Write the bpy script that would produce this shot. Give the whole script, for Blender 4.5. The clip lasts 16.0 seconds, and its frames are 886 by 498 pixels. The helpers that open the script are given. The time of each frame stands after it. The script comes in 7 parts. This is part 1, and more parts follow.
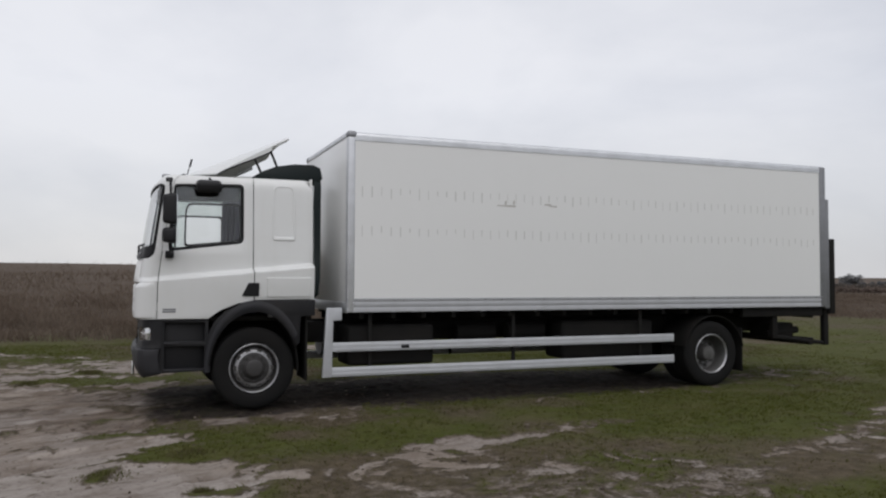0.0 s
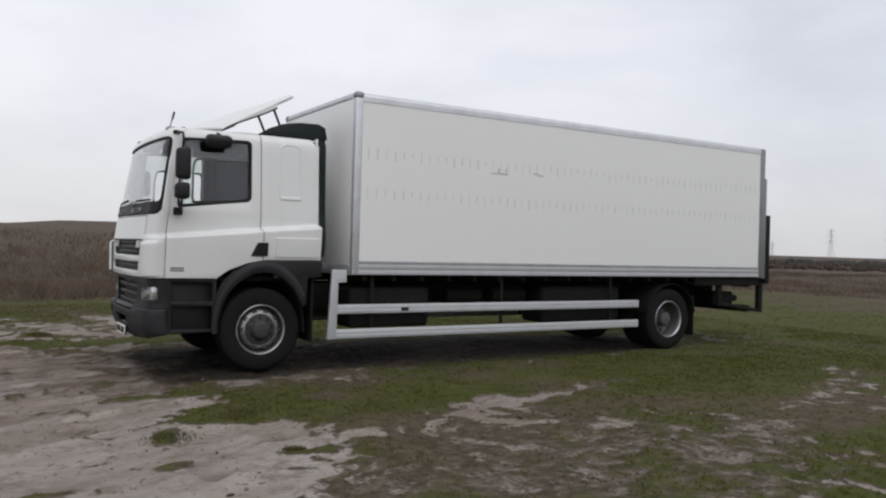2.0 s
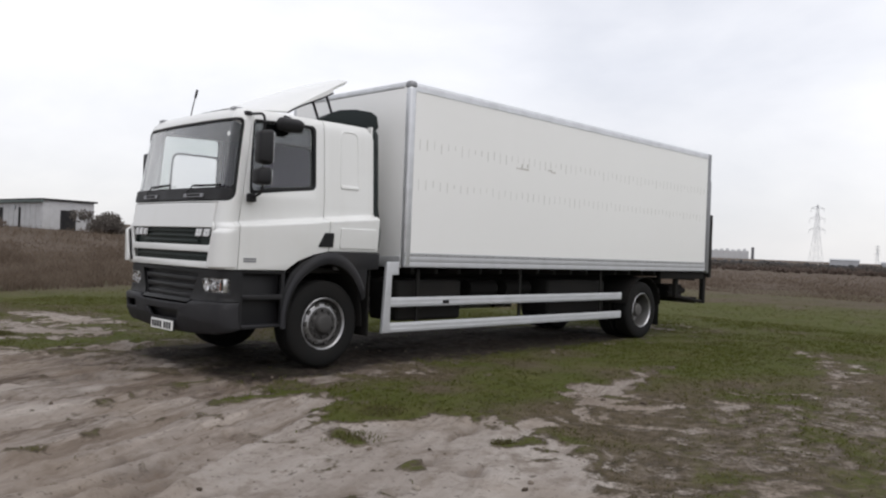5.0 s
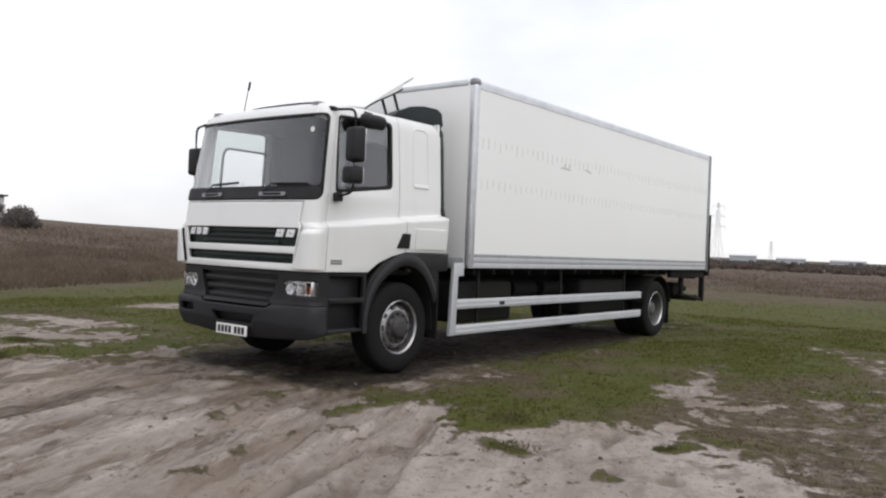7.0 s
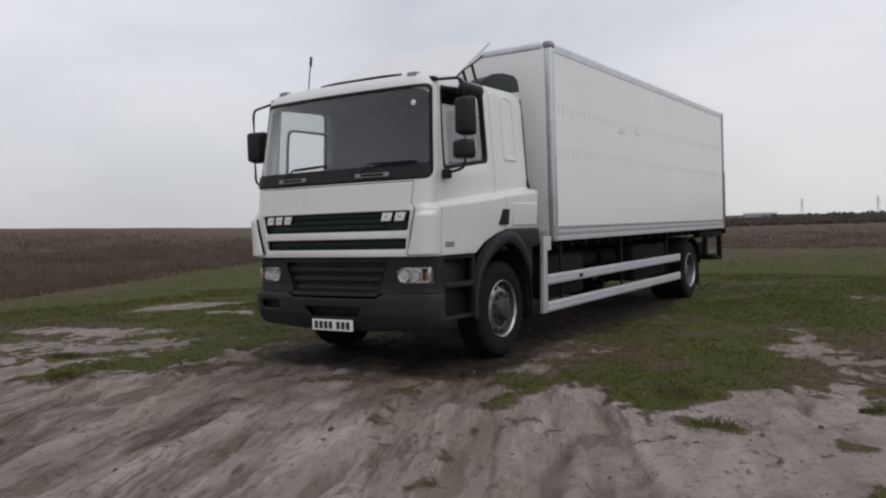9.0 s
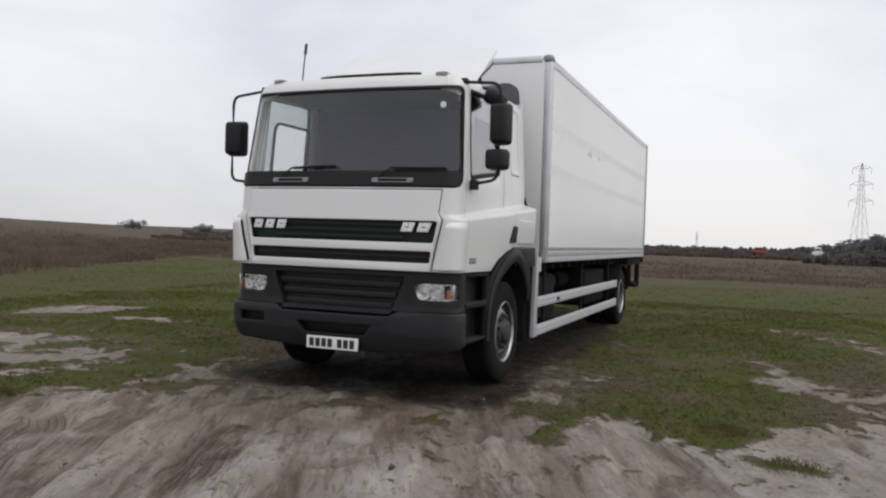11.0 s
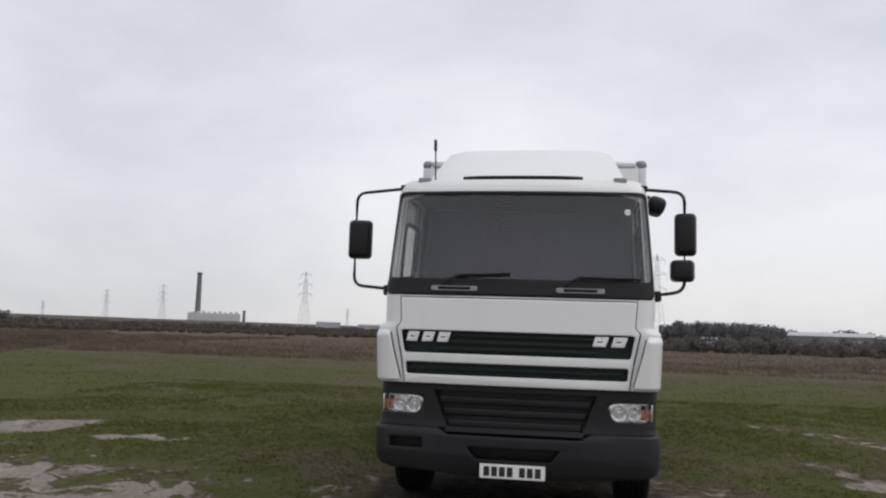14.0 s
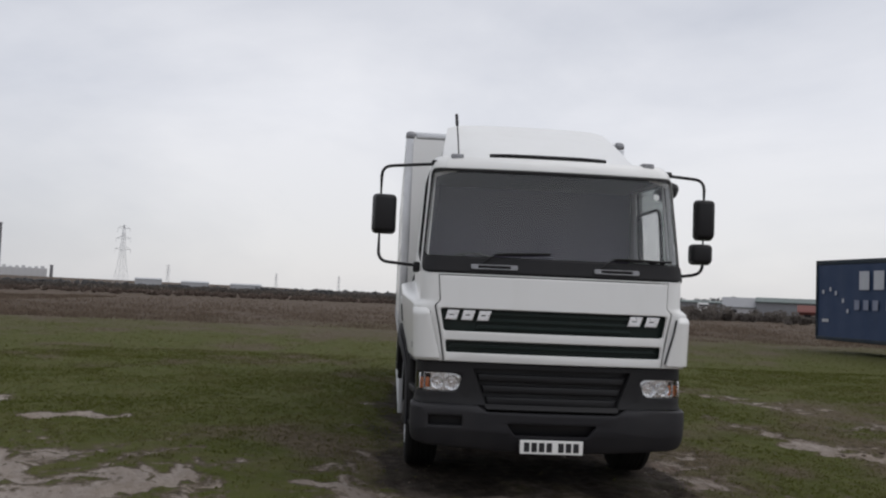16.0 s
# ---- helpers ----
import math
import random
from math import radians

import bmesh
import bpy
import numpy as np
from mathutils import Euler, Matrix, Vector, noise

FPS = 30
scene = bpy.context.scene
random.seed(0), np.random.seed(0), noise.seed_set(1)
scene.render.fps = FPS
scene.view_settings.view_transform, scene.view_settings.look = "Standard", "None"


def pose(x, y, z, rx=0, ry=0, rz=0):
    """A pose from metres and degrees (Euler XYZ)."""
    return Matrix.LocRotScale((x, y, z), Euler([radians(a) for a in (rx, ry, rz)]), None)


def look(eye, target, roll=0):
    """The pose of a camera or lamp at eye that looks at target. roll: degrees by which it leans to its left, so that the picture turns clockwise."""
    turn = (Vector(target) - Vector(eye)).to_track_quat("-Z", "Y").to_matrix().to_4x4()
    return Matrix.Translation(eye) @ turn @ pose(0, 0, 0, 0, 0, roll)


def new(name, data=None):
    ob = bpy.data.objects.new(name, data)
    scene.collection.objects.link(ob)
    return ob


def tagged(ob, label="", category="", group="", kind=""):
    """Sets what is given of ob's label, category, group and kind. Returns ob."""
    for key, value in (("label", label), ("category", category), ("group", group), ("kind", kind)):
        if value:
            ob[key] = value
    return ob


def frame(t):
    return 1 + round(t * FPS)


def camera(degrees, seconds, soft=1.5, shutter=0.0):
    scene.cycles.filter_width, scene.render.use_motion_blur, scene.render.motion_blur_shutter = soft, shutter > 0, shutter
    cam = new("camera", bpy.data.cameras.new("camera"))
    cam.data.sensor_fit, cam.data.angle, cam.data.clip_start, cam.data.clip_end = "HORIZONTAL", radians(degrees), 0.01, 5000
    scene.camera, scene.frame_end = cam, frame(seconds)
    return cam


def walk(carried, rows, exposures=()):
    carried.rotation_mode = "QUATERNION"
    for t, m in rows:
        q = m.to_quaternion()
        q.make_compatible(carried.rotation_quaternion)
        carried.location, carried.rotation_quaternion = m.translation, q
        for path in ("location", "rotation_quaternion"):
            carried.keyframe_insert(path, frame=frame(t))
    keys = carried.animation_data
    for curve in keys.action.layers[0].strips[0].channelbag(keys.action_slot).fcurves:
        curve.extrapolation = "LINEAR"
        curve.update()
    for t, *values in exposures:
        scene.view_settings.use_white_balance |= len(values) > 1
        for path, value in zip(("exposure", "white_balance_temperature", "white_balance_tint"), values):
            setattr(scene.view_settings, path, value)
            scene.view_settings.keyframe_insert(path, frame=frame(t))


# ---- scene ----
cam = camera(58.5, 16.0, soft=2.2)
PATH = [
    (0, (-0.121, -11.111, 1.599), (0.619, -9.254, 1.676), 0.2),
    (0.5, (-0.603, -10.988, 1.617), (0.248, -9.179, 1.651), 0.6),
    (1, (-0.96, -10.735, 1.616), (-0.002, -8.98, 1.68), 1.2),
    (1.5, (-1.367, -10.53, 1.573), (-0.423, -8.767, 1.584), 2.2),
    (2, (-1.808, -10.437, 1.525), (-0.76, -8.734, 1.526), 1.5),
    (2.5, (-2.271, -10.149, 1.397), (-1.165, -8.483, 1.357), -0.5),
    (3, (-2.821, -9.831, 1.361), (-1.666, -8.199, 1.296), 0.5),
    (3.5, (-3.191, -9.67, 1.436), (-1.923, -8.124, 1.448), -0.6),
    (4, (-3.591, -9.263, 1.411), (-2.324, -7.717, 1.36), 0.0),
    (4.5, (-3.978, -8.968, 1.409), (-2.629, -7.494, 1.321), 0.9),
    (5, (-4.216, -8.553, 1.417), (-2.793, -7.148, 1.417), 2.2),
    (5.2, (-4.313, -8.35, 1.417), (-2.913, -6.921, 1.403), 2.6),
    (7.3, (-5.48, -6.777, 1.404), (-3.867, -5.594, 1.407), 0.6),
    (7.5, (-5.578, -6.591, 1.384), (-3.951, -5.431, 1.451), -1.7),
    (8, (-5.776, -6.075, 1.386), (-4.111, -4.968, 1.435), 0.0),
    (8.5, (-5.961, -5.676, 1.408), (-4.254, -4.634, 1.394), -1.0),
    (9, (-6.002, -5.189, 1.396), (-4.324, -4.103, 1.337), -1.8),
    (9.2, (-6.033, -5.035, 1.396), (-4.333, -3.982, 1.383), -0.4),
    (11.3, (-6.211, -3.146, 1.404), (-4.343, -2.434, 1.389), 2.1),
    (11.5, (-6.202, -2.9, 1.401), (-4.331, -2.193, 1.406), 2.4),
    (12, (-6.186, -2.365, 1.394), (-4.371, -1.526, 1.367), 1.0),
    (12.5, (-6.32, -1.904, 1.447), (-4.438, -1.23, 1.404), 1.7),
    (13, (-6.346, -1.426, 1.457), (-4.427, -0.873, 1.553), 0.2),
    (13.5, (-6.458, -0.888, 1.479), (-4.544, -0.307, 1.506), 1.8),
    (14, (-6.484, -0.398, 1.553), (-4.519, -0.09, 1.756), 1.8),
    (14.5, (-6.473, 0.121, 1.564), (-4.486, 0.291, 1.716), 2.5),
    (15, (-6.506, 0.562, 1.599), (-4.51, 0.674, 1.671), 4.0),
    (15.5, (-6.581, 0.922, 1.628), (-4.582, 0.866, 1.683), 6.8),
    (16, (-6.512, 1.349, 1.652), (-4.519, 1.227, 1.768), 2.4),
]
walk(cam, [(t, look(eye, target, roll)) for t, eye, target, roll in PATH],
     exposures=[(0, -0.12, 6380, 11), (0.5, -0.2, 6380, 11), (1, -0.17, 6380, 11), (2, 0.0, 6380, 11), (3, 0.29, 6480, 11), (3.5, 0.4, 6480, 11), (4, 0.35, 6480, 11), (4.5, 0.17, 6480, 11), (5, 0.26, 6480, 11), (7.5, 0.47, 6480, 11), (8, 0.3, 6480, 11), (8.5, -0.14, 6400, 11), (9, -0.2, 6400, 11), (11.5, 0.17, 6460, 11), (12, 0.24, 6460, 11), (12.5, 0.32, 6460, 11), (13, 0.3, 6460, 11), (13.5, 0.02, 6400, 11), (14, 0, 6400, 11), (14.5, -0.26, 6400, 11), (15, -0.24, 6400, 11), (15.5, -0.2, 6400, 11), (16, -0.1, 6400, 11)])

# ---------------------------------------------------------------- light
SUN_AZ, SUN_EL = 262.0, 56.0          # degrees, from +x towards +y
world = bpy.data.worlds.new("overcast")
scene.world = world
world.use_nodes = True
wn, wl = world.node_tree.nodes, world.node_tree.links
wn.clear()


def world_node(kind, **values):
    n = wn.new(kind)
    for k, v in values.items():
        n.inputs[k].default_value = v
    return n


w_out = wn.new("ShaderNodeOutputWorld")
w_bg = world_node("ShaderNodeBackground", Strength=1.0)
w_sky = wn.new("ShaderNodeTexSky")
w_sky.sky_type, w_sky.sun_disc = "NISHITA", False
w_sky.sun_elevation, w_sky.sun_rotation = radians(SUN_EL), radians(90 - SUN_AZ)
w_dim = wn.new("ShaderNodeVectorMath")
w_dim.operation = "SCALE"
w_dim.inputs["Scale"].default_value = 0.09
w_tc = wn.new("ShaderNodeTexCoord")
w_map = wn.new("ShaderNodeMapping")
w_map.inputs["Scale"].default_value = (1.0, 1.0, 2.2)
w_n1 = world_node("ShaderNodeTexNoise", Scale=1.7, Detail=7.0, Roughness=0.52, Distortion=0.35)
w_n2 = world_node("ShaderNodeTexNoise", Scale=5.0, Detail=6.0, Roughness=0.55)
w_add = wn.new("ShaderNodeMath")
w_add.operation = "MULTIPLY_ADD"
w_add.inputs[1].default_value = 0.25
w_ramp = wn.new("ShaderNodeValToRGB")
w_ramp.color_ramp.elements[0].position, w_ramp.color_ramp.elements[0].color = 0.40, (0.70, 0.72, 0.775, 1)
w_ramp.color_ramp.elements[1].position, w_ramp.color_ramp.elements[1].color = 0.80, (0.98, 0.98, 1.0, 1)
w_mix = wn.new("ShaderNodeMix")
w_mix.data_type = "RGBA"
w_mix.inputs["Factor"].default_value = 0.88
wl.new(w_tc.outputs["Generated"], w_map.inputs["Vector"])
wl.new(w_map.outputs["Vector"], w_n1.inputs["Vector"])
wl.new(w_map.outputs["Vector"], w_n2.inputs["Vector"])
wl.new(w_n2.outputs["Fac"], w_add.inputs[0])
wl.new(w_n1.outputs["Fac"], w_add.inputs[2])
wl.new(w_add.outputs[0], w_ramp.inputs["Fac"])
wl.new(w_sky.outputs["Color"], w_dim.inputs[0])
wl.new(w_dim.outputs["Vector"], w_mix.inputs["A"])
wl.new(w_ramp.outputs["Color"], w_mix.inputs["B"])
w_sep = wn.new("ShaderNodeSeparateXYZ")
w_low = world_node("ShaderNodeMapRange", **{"From Min": 0.0, "From Max": 0.22, "To Min": 1.0, "To Max": 0.0})
w_haze = wn.new("ShaderNodeMix")
w_haze.data_type, w_haze.blend_type = "RGBA", "MULTIPLY"
w_haze.inputs["B"].default_value = (0.90, 0.885, 0.855, 1)
wl.new(w_tc.outputs["Generated"], w_sep.inputs["Vector"])
wl.new(w_sep.outputs["Z"], w_low.inputs["Value"])
wl.new(w_low.outputs["Result"], w_haze.inputs["Factor"])
wl.new(w_mix.outputs["Result"], w_haze.inputs["A"])
wl.new(w_haze.outputs["Result"], w_bg.inputs["Color"])
wl.new(w_bg.outputs["Background"], w_out.inputs["Surface"])

sun_data = bpy.data.lights.new("sun", "SUN")
sun_data.energy, sun_data.angle, sun_data.color = 1.1, radians(60), (1.0, 0.97, 0.93)
sun = new("sun", sun_data)
sun.matrix_world = look((40 * math.cos(radians(SUN_AZ)) * math.cos(radians(SUN_EL)), 40 * math.sin(radians(SUN_AZ)) * math.cos(radians(SUN_EL)),
                         40 * math.sin(radians(SUN_EL))), (0, 0, 0))


# ---------------------------------------------------------------- materials
class Mat:
    """A node material with short ways to add noise, colour mixes and bump."""

    def __init__(self, name, colour=(0.5, 0.5, 0.5), rough=0.5, metal=0.0, **more):
        self.m = bpy.data.materials.new(name)
        self.m.use_nodes = True
        self.n, self.l = self.m.node_tree.nodes, self.m.node_tree.links
        self.p = self.n["Principled BSDF"]
        self.p.inputs["Base Color"].default_value = (*colour, 1)
        self.p.inputs["Roughness"].default_value = rough
        self.p.inputs["Metallic"].default_value = metal
        for k, v in more.items():
            self.p.inputs[k.replace("_", " ")].default_value = v
        self.tc = self.n.new("ShaderNodeTexCoord")
        self.geo = self.n.new("ShaderNodeNewGeometry")

    def noise(self, scale, detail=4.0, rough=0.55, stretch=None, world=True, distort=0.0, turn=0.0):
        src = self.geo.outputs["Position"] if world else self.tc.outputs["Object"]
        if stretch or turn:
            mp = self.n.new("ShaderNodeMapping")
            mp.vector_type = "TEXTURE"          # turned first, then scaled
            mp.inputs["Scale"].default_value = [1 / v for v in stretch or (1, 1, 1)]
            mp.inputs["Rotation"].default_value = (0, 0, turn)
            self.l.new(src, mp.inputs["Vector"])
            src = mp.outputs["Vector"]
        t = self.n.new("ShaderNodeTexNoise")
        t.inputs["Scale"].default_value, t.inputs["Detail"].default_value = scale, detail
        t.inputs["Roughness"].default_value, t.inputs["Distortion"].default_value = rough, distort
        self.l.new(src, t.inputs["Vector"])
        return t.outputs["Fac"]

    def ramp(self, fac, *stops):
        r = self.n.new("ShaderNodeValToRGB")
        e = r.color_ramp.elements
        while len(e) < len(stops):
            e.new(0.5)
        for el, (pos, col) in zip(e, stops):
            el.position, el.color = pos, (*col, 1) if len(col) == 3 else col
        self.l.new(fac, r.inputs["Fac"])
        return r.outputs["Color"]

    def value(self, fac, a, b, lo=0.0, hi=1.0):
        """fac from a..b laid onto lo..hi, clamped."""
        r = self.n.new("ShaderNodeMapRange")
        for k, v in zip(("From Min", "From Max", "To Min", "To Max"), (a, b, lo, hi)):
            r.inputs[k].default_value = v
        self.l.new(fac, r.inputs["Value"])
        return r.outputs["Result"]

    def math(self, op, a, b):
        r = self.n.new("ShaderNodeMath")
        r.operation = op
        for i, v in enumerate((a, b)):
            if isinstance(v, (int, float)):
                r.inputs[i].default_value = v
            else:
                self.l.new(v, r.inputs[i])
        return r.outputs[0]

    def mix(self, fac, a, b, mode="MIX"):
        r = self.n.new("ShaderNodeMix")
        r.data_type, r.blend_type = "RGBA", mode
        for k, v in (("Factor", fac), ("A", a), ("B", b)):
            if isinstance(v, (int, float)):
                r.inputs[k].default_value = v
            elif isinstance(v, tuple):
                r.inputs[k].default_value = (*v, 1)
            else:
                self.l.new(v, r.inputs[k])
        return r.outputs["Result"]

    def attr(self, name):
        a = self.n.new("ShaderNodeAttribute")
        a.attribute_name = name
        return a.outputs["Fac"]

    def island(self):
        return self.geo.outputs["Random Per Island"]

    def colour(self, out):
        self.l.new(out, self.p.inputs["Base Color"])
        return self

    def rough(self, out):
        self.l.new(out, self.p.inputs["Roughness"])
        return self

    def bump(self, height, strength=0.3, distance=0.01):
        b = self.n.new("ShaderNodeBump")
        b.inputs["Strength"].default_value, b.inputs["Distance"].default_value = strength, distance
        self.l.new(height, b.inputs["Height"])
        self.l.new(b.outputs["Normal"], self.p.inputs["Normal"])
        return self


def painted(name, base, dirt, rough=0.35, coat=0.3, low=0.5, high=0.75, scale=1.6, grain=60, runs=0.2):
    """Paint with faint blotches, run-down streaks and grime."""
    k = Mat(name, base, rough, Coat_Weight=coat, Coat_Roughness=0.15)
    streak = k.noise(3.0, 5, stretch=(1.6, 1.6, 0.18))
    blotch = k.noise(scale, 6, 0.6)
    c = k.mix(k.math("MULTIPLY", k.value(streak, low, high), runs), base, dirt)
    c = k.mix(k.math("MULTIPLY", k.value(blotch, low, high + 0.1), 0.9 * runs + 0.1), c, dirt)
    k.colour(c).rough(k.value(blotch, 0.3, 0.8, rough - 0.06, rough + 0.14))
    k.bump(k.noise(grain, 2), 0.05, 0.002)
    return k.m


def plastic(name, base, rough=0.55, dust=(0.16, 0.145, 0.125), amount=0.25, gloss=0.22):
    k = Mat(name, base, rough, Specular_IOR_Level=gloss)
    d = k.noise(2.2, 7, 0.62)
    k.colour(k.mix(k.math("MULTIPLY", k.value(d, 0.45, 0.8), amount), base, dust))
    k.rough(k.value(d, 0.3, 0.8, rough - 0.08, rough + 0.2))
    k.bump(k.noise(90, 2), 0.06, 0.001)
    return k.m


def cloth(name, base, other, weave=0.25):
    """Matt cloth or trim with soft, wide blotches and no sheen."""
    k = Mat(name, base, 1.0, Specular_IOR_Level=0.02)
    k.colour(k.mix(k.math("MULTIPLY", k.value(k.noise(3.0, 4), 0.4, 0.75), weave), base, other))
    return k.m


def metal(name, base, rough=0.4, metallic=1.0, grime=(0.12, 0.11, 0.1), amount=0.4):
    k = Mat(name, base, rough, metallic)
    d = k.noise(4.0, 6, 0.6)
    f = k.noise(30, 3, 0.5, stretch=(0.1, 1, 1))
    c = k.mix(k.math("MULTIPLY", k.value(d, 0.42, 0.8), amount), base, grime)
    k.colour(c).rough(k.value(f, 0.2, 0.8, rough - 0.1, rough + 0.15))
    return k.m


def pane_glass(name, tint, rough=0.02):
    m = bpy.data.materials.new(name)
    m.use_nodes = True
    n, l = m.node_tree.nodes, m.node_tree.links
    n.clear()
    out, mixer, tr, gl, lw, pw, ma = (n.new("ShaderNode" + s) for s in ("OutputMaterial", "MixShader", "BsdfTransparent", "BsdfGlossy", "LayerWeight", "Math", "Math"))
    tr.inputs["Color"].default_value = (*tint, 1)
    gl.inputs["Roughness"].default_value = rough
    lw.inputs["Blend"].default_value = 0.5
    pw.operation, pw.inputs[1].default_value = "POWER", 3.0
    ma.operation, ma.inputs[1].default_value, ma.inputs[2].default_value = "MULTIPLY_ADD", 0.85, 0.045
    l.new(lw.outputs["Facing"], pw.inputs[0])
    l.new(pw.outputs[0], ma.inputs[0])
    l.new(ma.outputs[0], mixer.inputs[0])
    l.new(tr.outputs[0], mixer.inputs[1])
    l.new(gl.outputs[0], mixer.inputs[2])
    l.new(mixer.outputs[0], out.inputs["Surface"])
    return m


WHITE = painted("white_cab_paint", (0.675, 0.68, 0.67), (0.52, 0.51, 0.47), 0.32, 0.35, 0.52, 0.85)
BOXWHITE = painted("white_body_panel", (0.76, 0.76, 0.75), (0.66, 0.655, 0.635), 0.34, 0.2, 0.35, 0.95, 0.5, 25, 0.06)
ALU = metal("dull_aluminium", (0.62, 0.63, 0.65), 0.42, 0.75, (0.30, 0.30, 0.30), 0.35)
GUARD = metal("dull_guard_aluminium", (0.50, 0.51, 0.53), 0.55, 0.3, (0.34, 0.34, 0.345), 0.4)
RAILGREY = metal("weathered_grey_rail", (0.40, 0.405, 0.42), 0.6, 0.15, (0.28, 0.28, 0.285), 0.5)
ALUGREY = metal("grey_metal_casting", (0.26, 0.265, 0.28), 0.5, 0.6)
BLACK = plastic("black_plastic", (0.010, 0.010, 0.0115), 0.5, amount=0.05, gloss=0.3)
BUMPER = plastic("dark_grey_bumper_plastic", (0.019, 0.019, 0.022), 0.55, amount=0.08, gloss=0.28)
ARCH = plastic("wheel_arch_plastic", (0.013, 0.013, 0.0145), 0.6, amount=0.08, gloss=0.25)
GRILLE = plastic("green_black_grille", (0.008, 0.016, 0.014), 0.4, amount=0.08)
FAIRING = plastic("dark_green_fairing", (0.006, 0.011, 0.011), 0.4, amount=0.06)
CHASSIS = plastic("dirty_chassis_paint", (0.012, 0.0115, 0.011), 0.8, (0.05, 0.043, 0.036), 0.25, 0.15)
RUBBER = plastic("tyre_rubber", (0.0095, 0.0095, 0.0095), 0.8, (0.045, 0.038, 0.031), 0.18, 0.15)
SEAL = plastic("rubber_seal", (0.008, 0.008, 0.009), 0.55, amount=0.05)
STEEL = metal("silver_wheel_paint", (0.42, 0.42, 0.43), 0.36, 0.7, (0.05, 0.045, 0.04), 1.0)
# Shade of the deep barrel put into the colour, with grime over it.
STEELDARK = metal("dirty_shaded_wheel_well", (0.05, 0.048, 0.046), 0.6, 0.3, (0.05, 0.045, 0.04), 0.7)
LAMPSILVER = metal("lamp_bowl_silver", (0.86, 0.87, 0.88), 0.2, 0.85, (0.3, 0.3, 0.3), 0.5)
# Dished wheel darkened for the shade in its depth, dusty as well.
WELL = metal("dusty_shaded_dish", (0.12, 0.118, 0.115), 0.55, 0.4, (0.05, 0.045, 0.04), 0.8)
HUB = metal("dusty_hub", (0.045, 0.043, 0.042), 0.6, 0.2, (0.03, 0.027, 0.025), 0.6)
CHROME = metal("chrome", (0.85, 0.86, 0.88), 0.12, 1.0, (0.4, 0.4, 0.4), 0.15)
GLASS = pane_glass("window_glass", (0.965, 0.972, 0.972))
TINTED = pane_glass("tinted_window_glass", (0.90, 0.925, 0.91))
LENS = pane_glass("lamp_lens_glass", (0.95, 0.95, 0.95), 0.06)
MIRROR = metal("mirror_glass", (0.9, 0.9, 0.92), 0.02, 1.0, (0.8, 0.8, 0.8), 0.1)
AMBER = Mat("amber_lens", (0.75, 0.19, 0.045), 0.2, Coat_Weight=0.5).m
TRIM = cloth("dark_cab_trim", (0.030, 0.030, 0.034), (0.042, 0.041, 0.043))
CURTAIN = cloth("dark_grey_cloth", (0.086, 0.076, 0.112), (0.098, 0.087, 0.124))
LINING = plastic("pale_door_lining", (0.84, 0.85, 0.84), 0.6, (0.7, 0.7, 0.68), 0.15)
UNDER = plastic("grey_underside_sheet", (0.42, 0.42, 0.39), 0.8, (0.2, 0.2, 0.18), 0.3)
PLATE = Mat("white_plate", (0.80, 0.80, 0.78), 0.4).m
INK = Mat("black_ink", (0.012, 0.012, 0.014), 0.5).m


# ---------------------------------------------------------------- mesh helpers
def smoothed(me, angle=38):
    me.shade_smooth()
    me.set_sharp_from_angle(angle=radians(angle))
    return me


def part(name, bm, material, parent, label="", angle=38, at=None):
    """Links a bmesh as one mesh object under a thing or a part."""
    me = bpy.data.meshes.new(name)
    bm.to_mesh(me)
    bm.free()
    me.materials.append(material)
    smoothed(me, angle)
    ob = new(name, me)
    if at is not None:
        ob.matrix_basis = at
    if parent is not None:
        ob.parent = parent
    return tagged(ob, label)


def thing(name, label, category, at=None, group="", kind=""):
    ob = new(name)
    ob.empty_display_size = 0.2
    if at is not None:
        ob.matrix_basis = at
    return tagged(ob, label, category, group, kind)


def box(bm, lo, hi, bevel=0.0, seg=2, m=None):
    """A box from corner to corner, with bevelled edges, added to bm."""
    c, d = [(a + b) / 2 for a, b in zip(lo, hi)], [b - a for a, b in zip(lo, hi)]
    r = bmesh.ops.create_cube(bm, size=1.0, matrix=Matrix.Translation(c) @ Matrix.Diagonal((*d, 1)))
    if bevel:
        edges = list({e for v in r["verts"] for e in v.link_edges})
        res = bmesh.ops.bevel(bm, geom=edges, offset=min(bevel, 0.48 * min(map(abs, d))), segments=seg, profile=0.5, affect="EDGES")
        verts = list({v for f in res["faces"] for v in f.verts} | {v for v in r["verts"] if v.is_valid})
    else:
        verts = r["verts"]
    if m is not None:
        bmesh.ops.transform(bm, matrix=m, verts=verts)
    return bm


def boxed(lo, hi, bevel=0.0, seg=2, m=None):
    return box(bmesh.new(), lo, hi, bevel, seg, m)


def rod(bm, a, b, r, sides=10, r2=None):
    a, b = Vector(a), Vector(b)
    m = Matrix.Translation((a + b) / 2) @ (b - a).to_track_quat("Z", "Y").to_matrix().to_4x4()
    bmesh.ops.create_cone(bm, cap_ends=True, segments=sides, radius1=r, radius2=r if r2 is None else r2, depth=(b - a).length, matrix=m)
    return bm


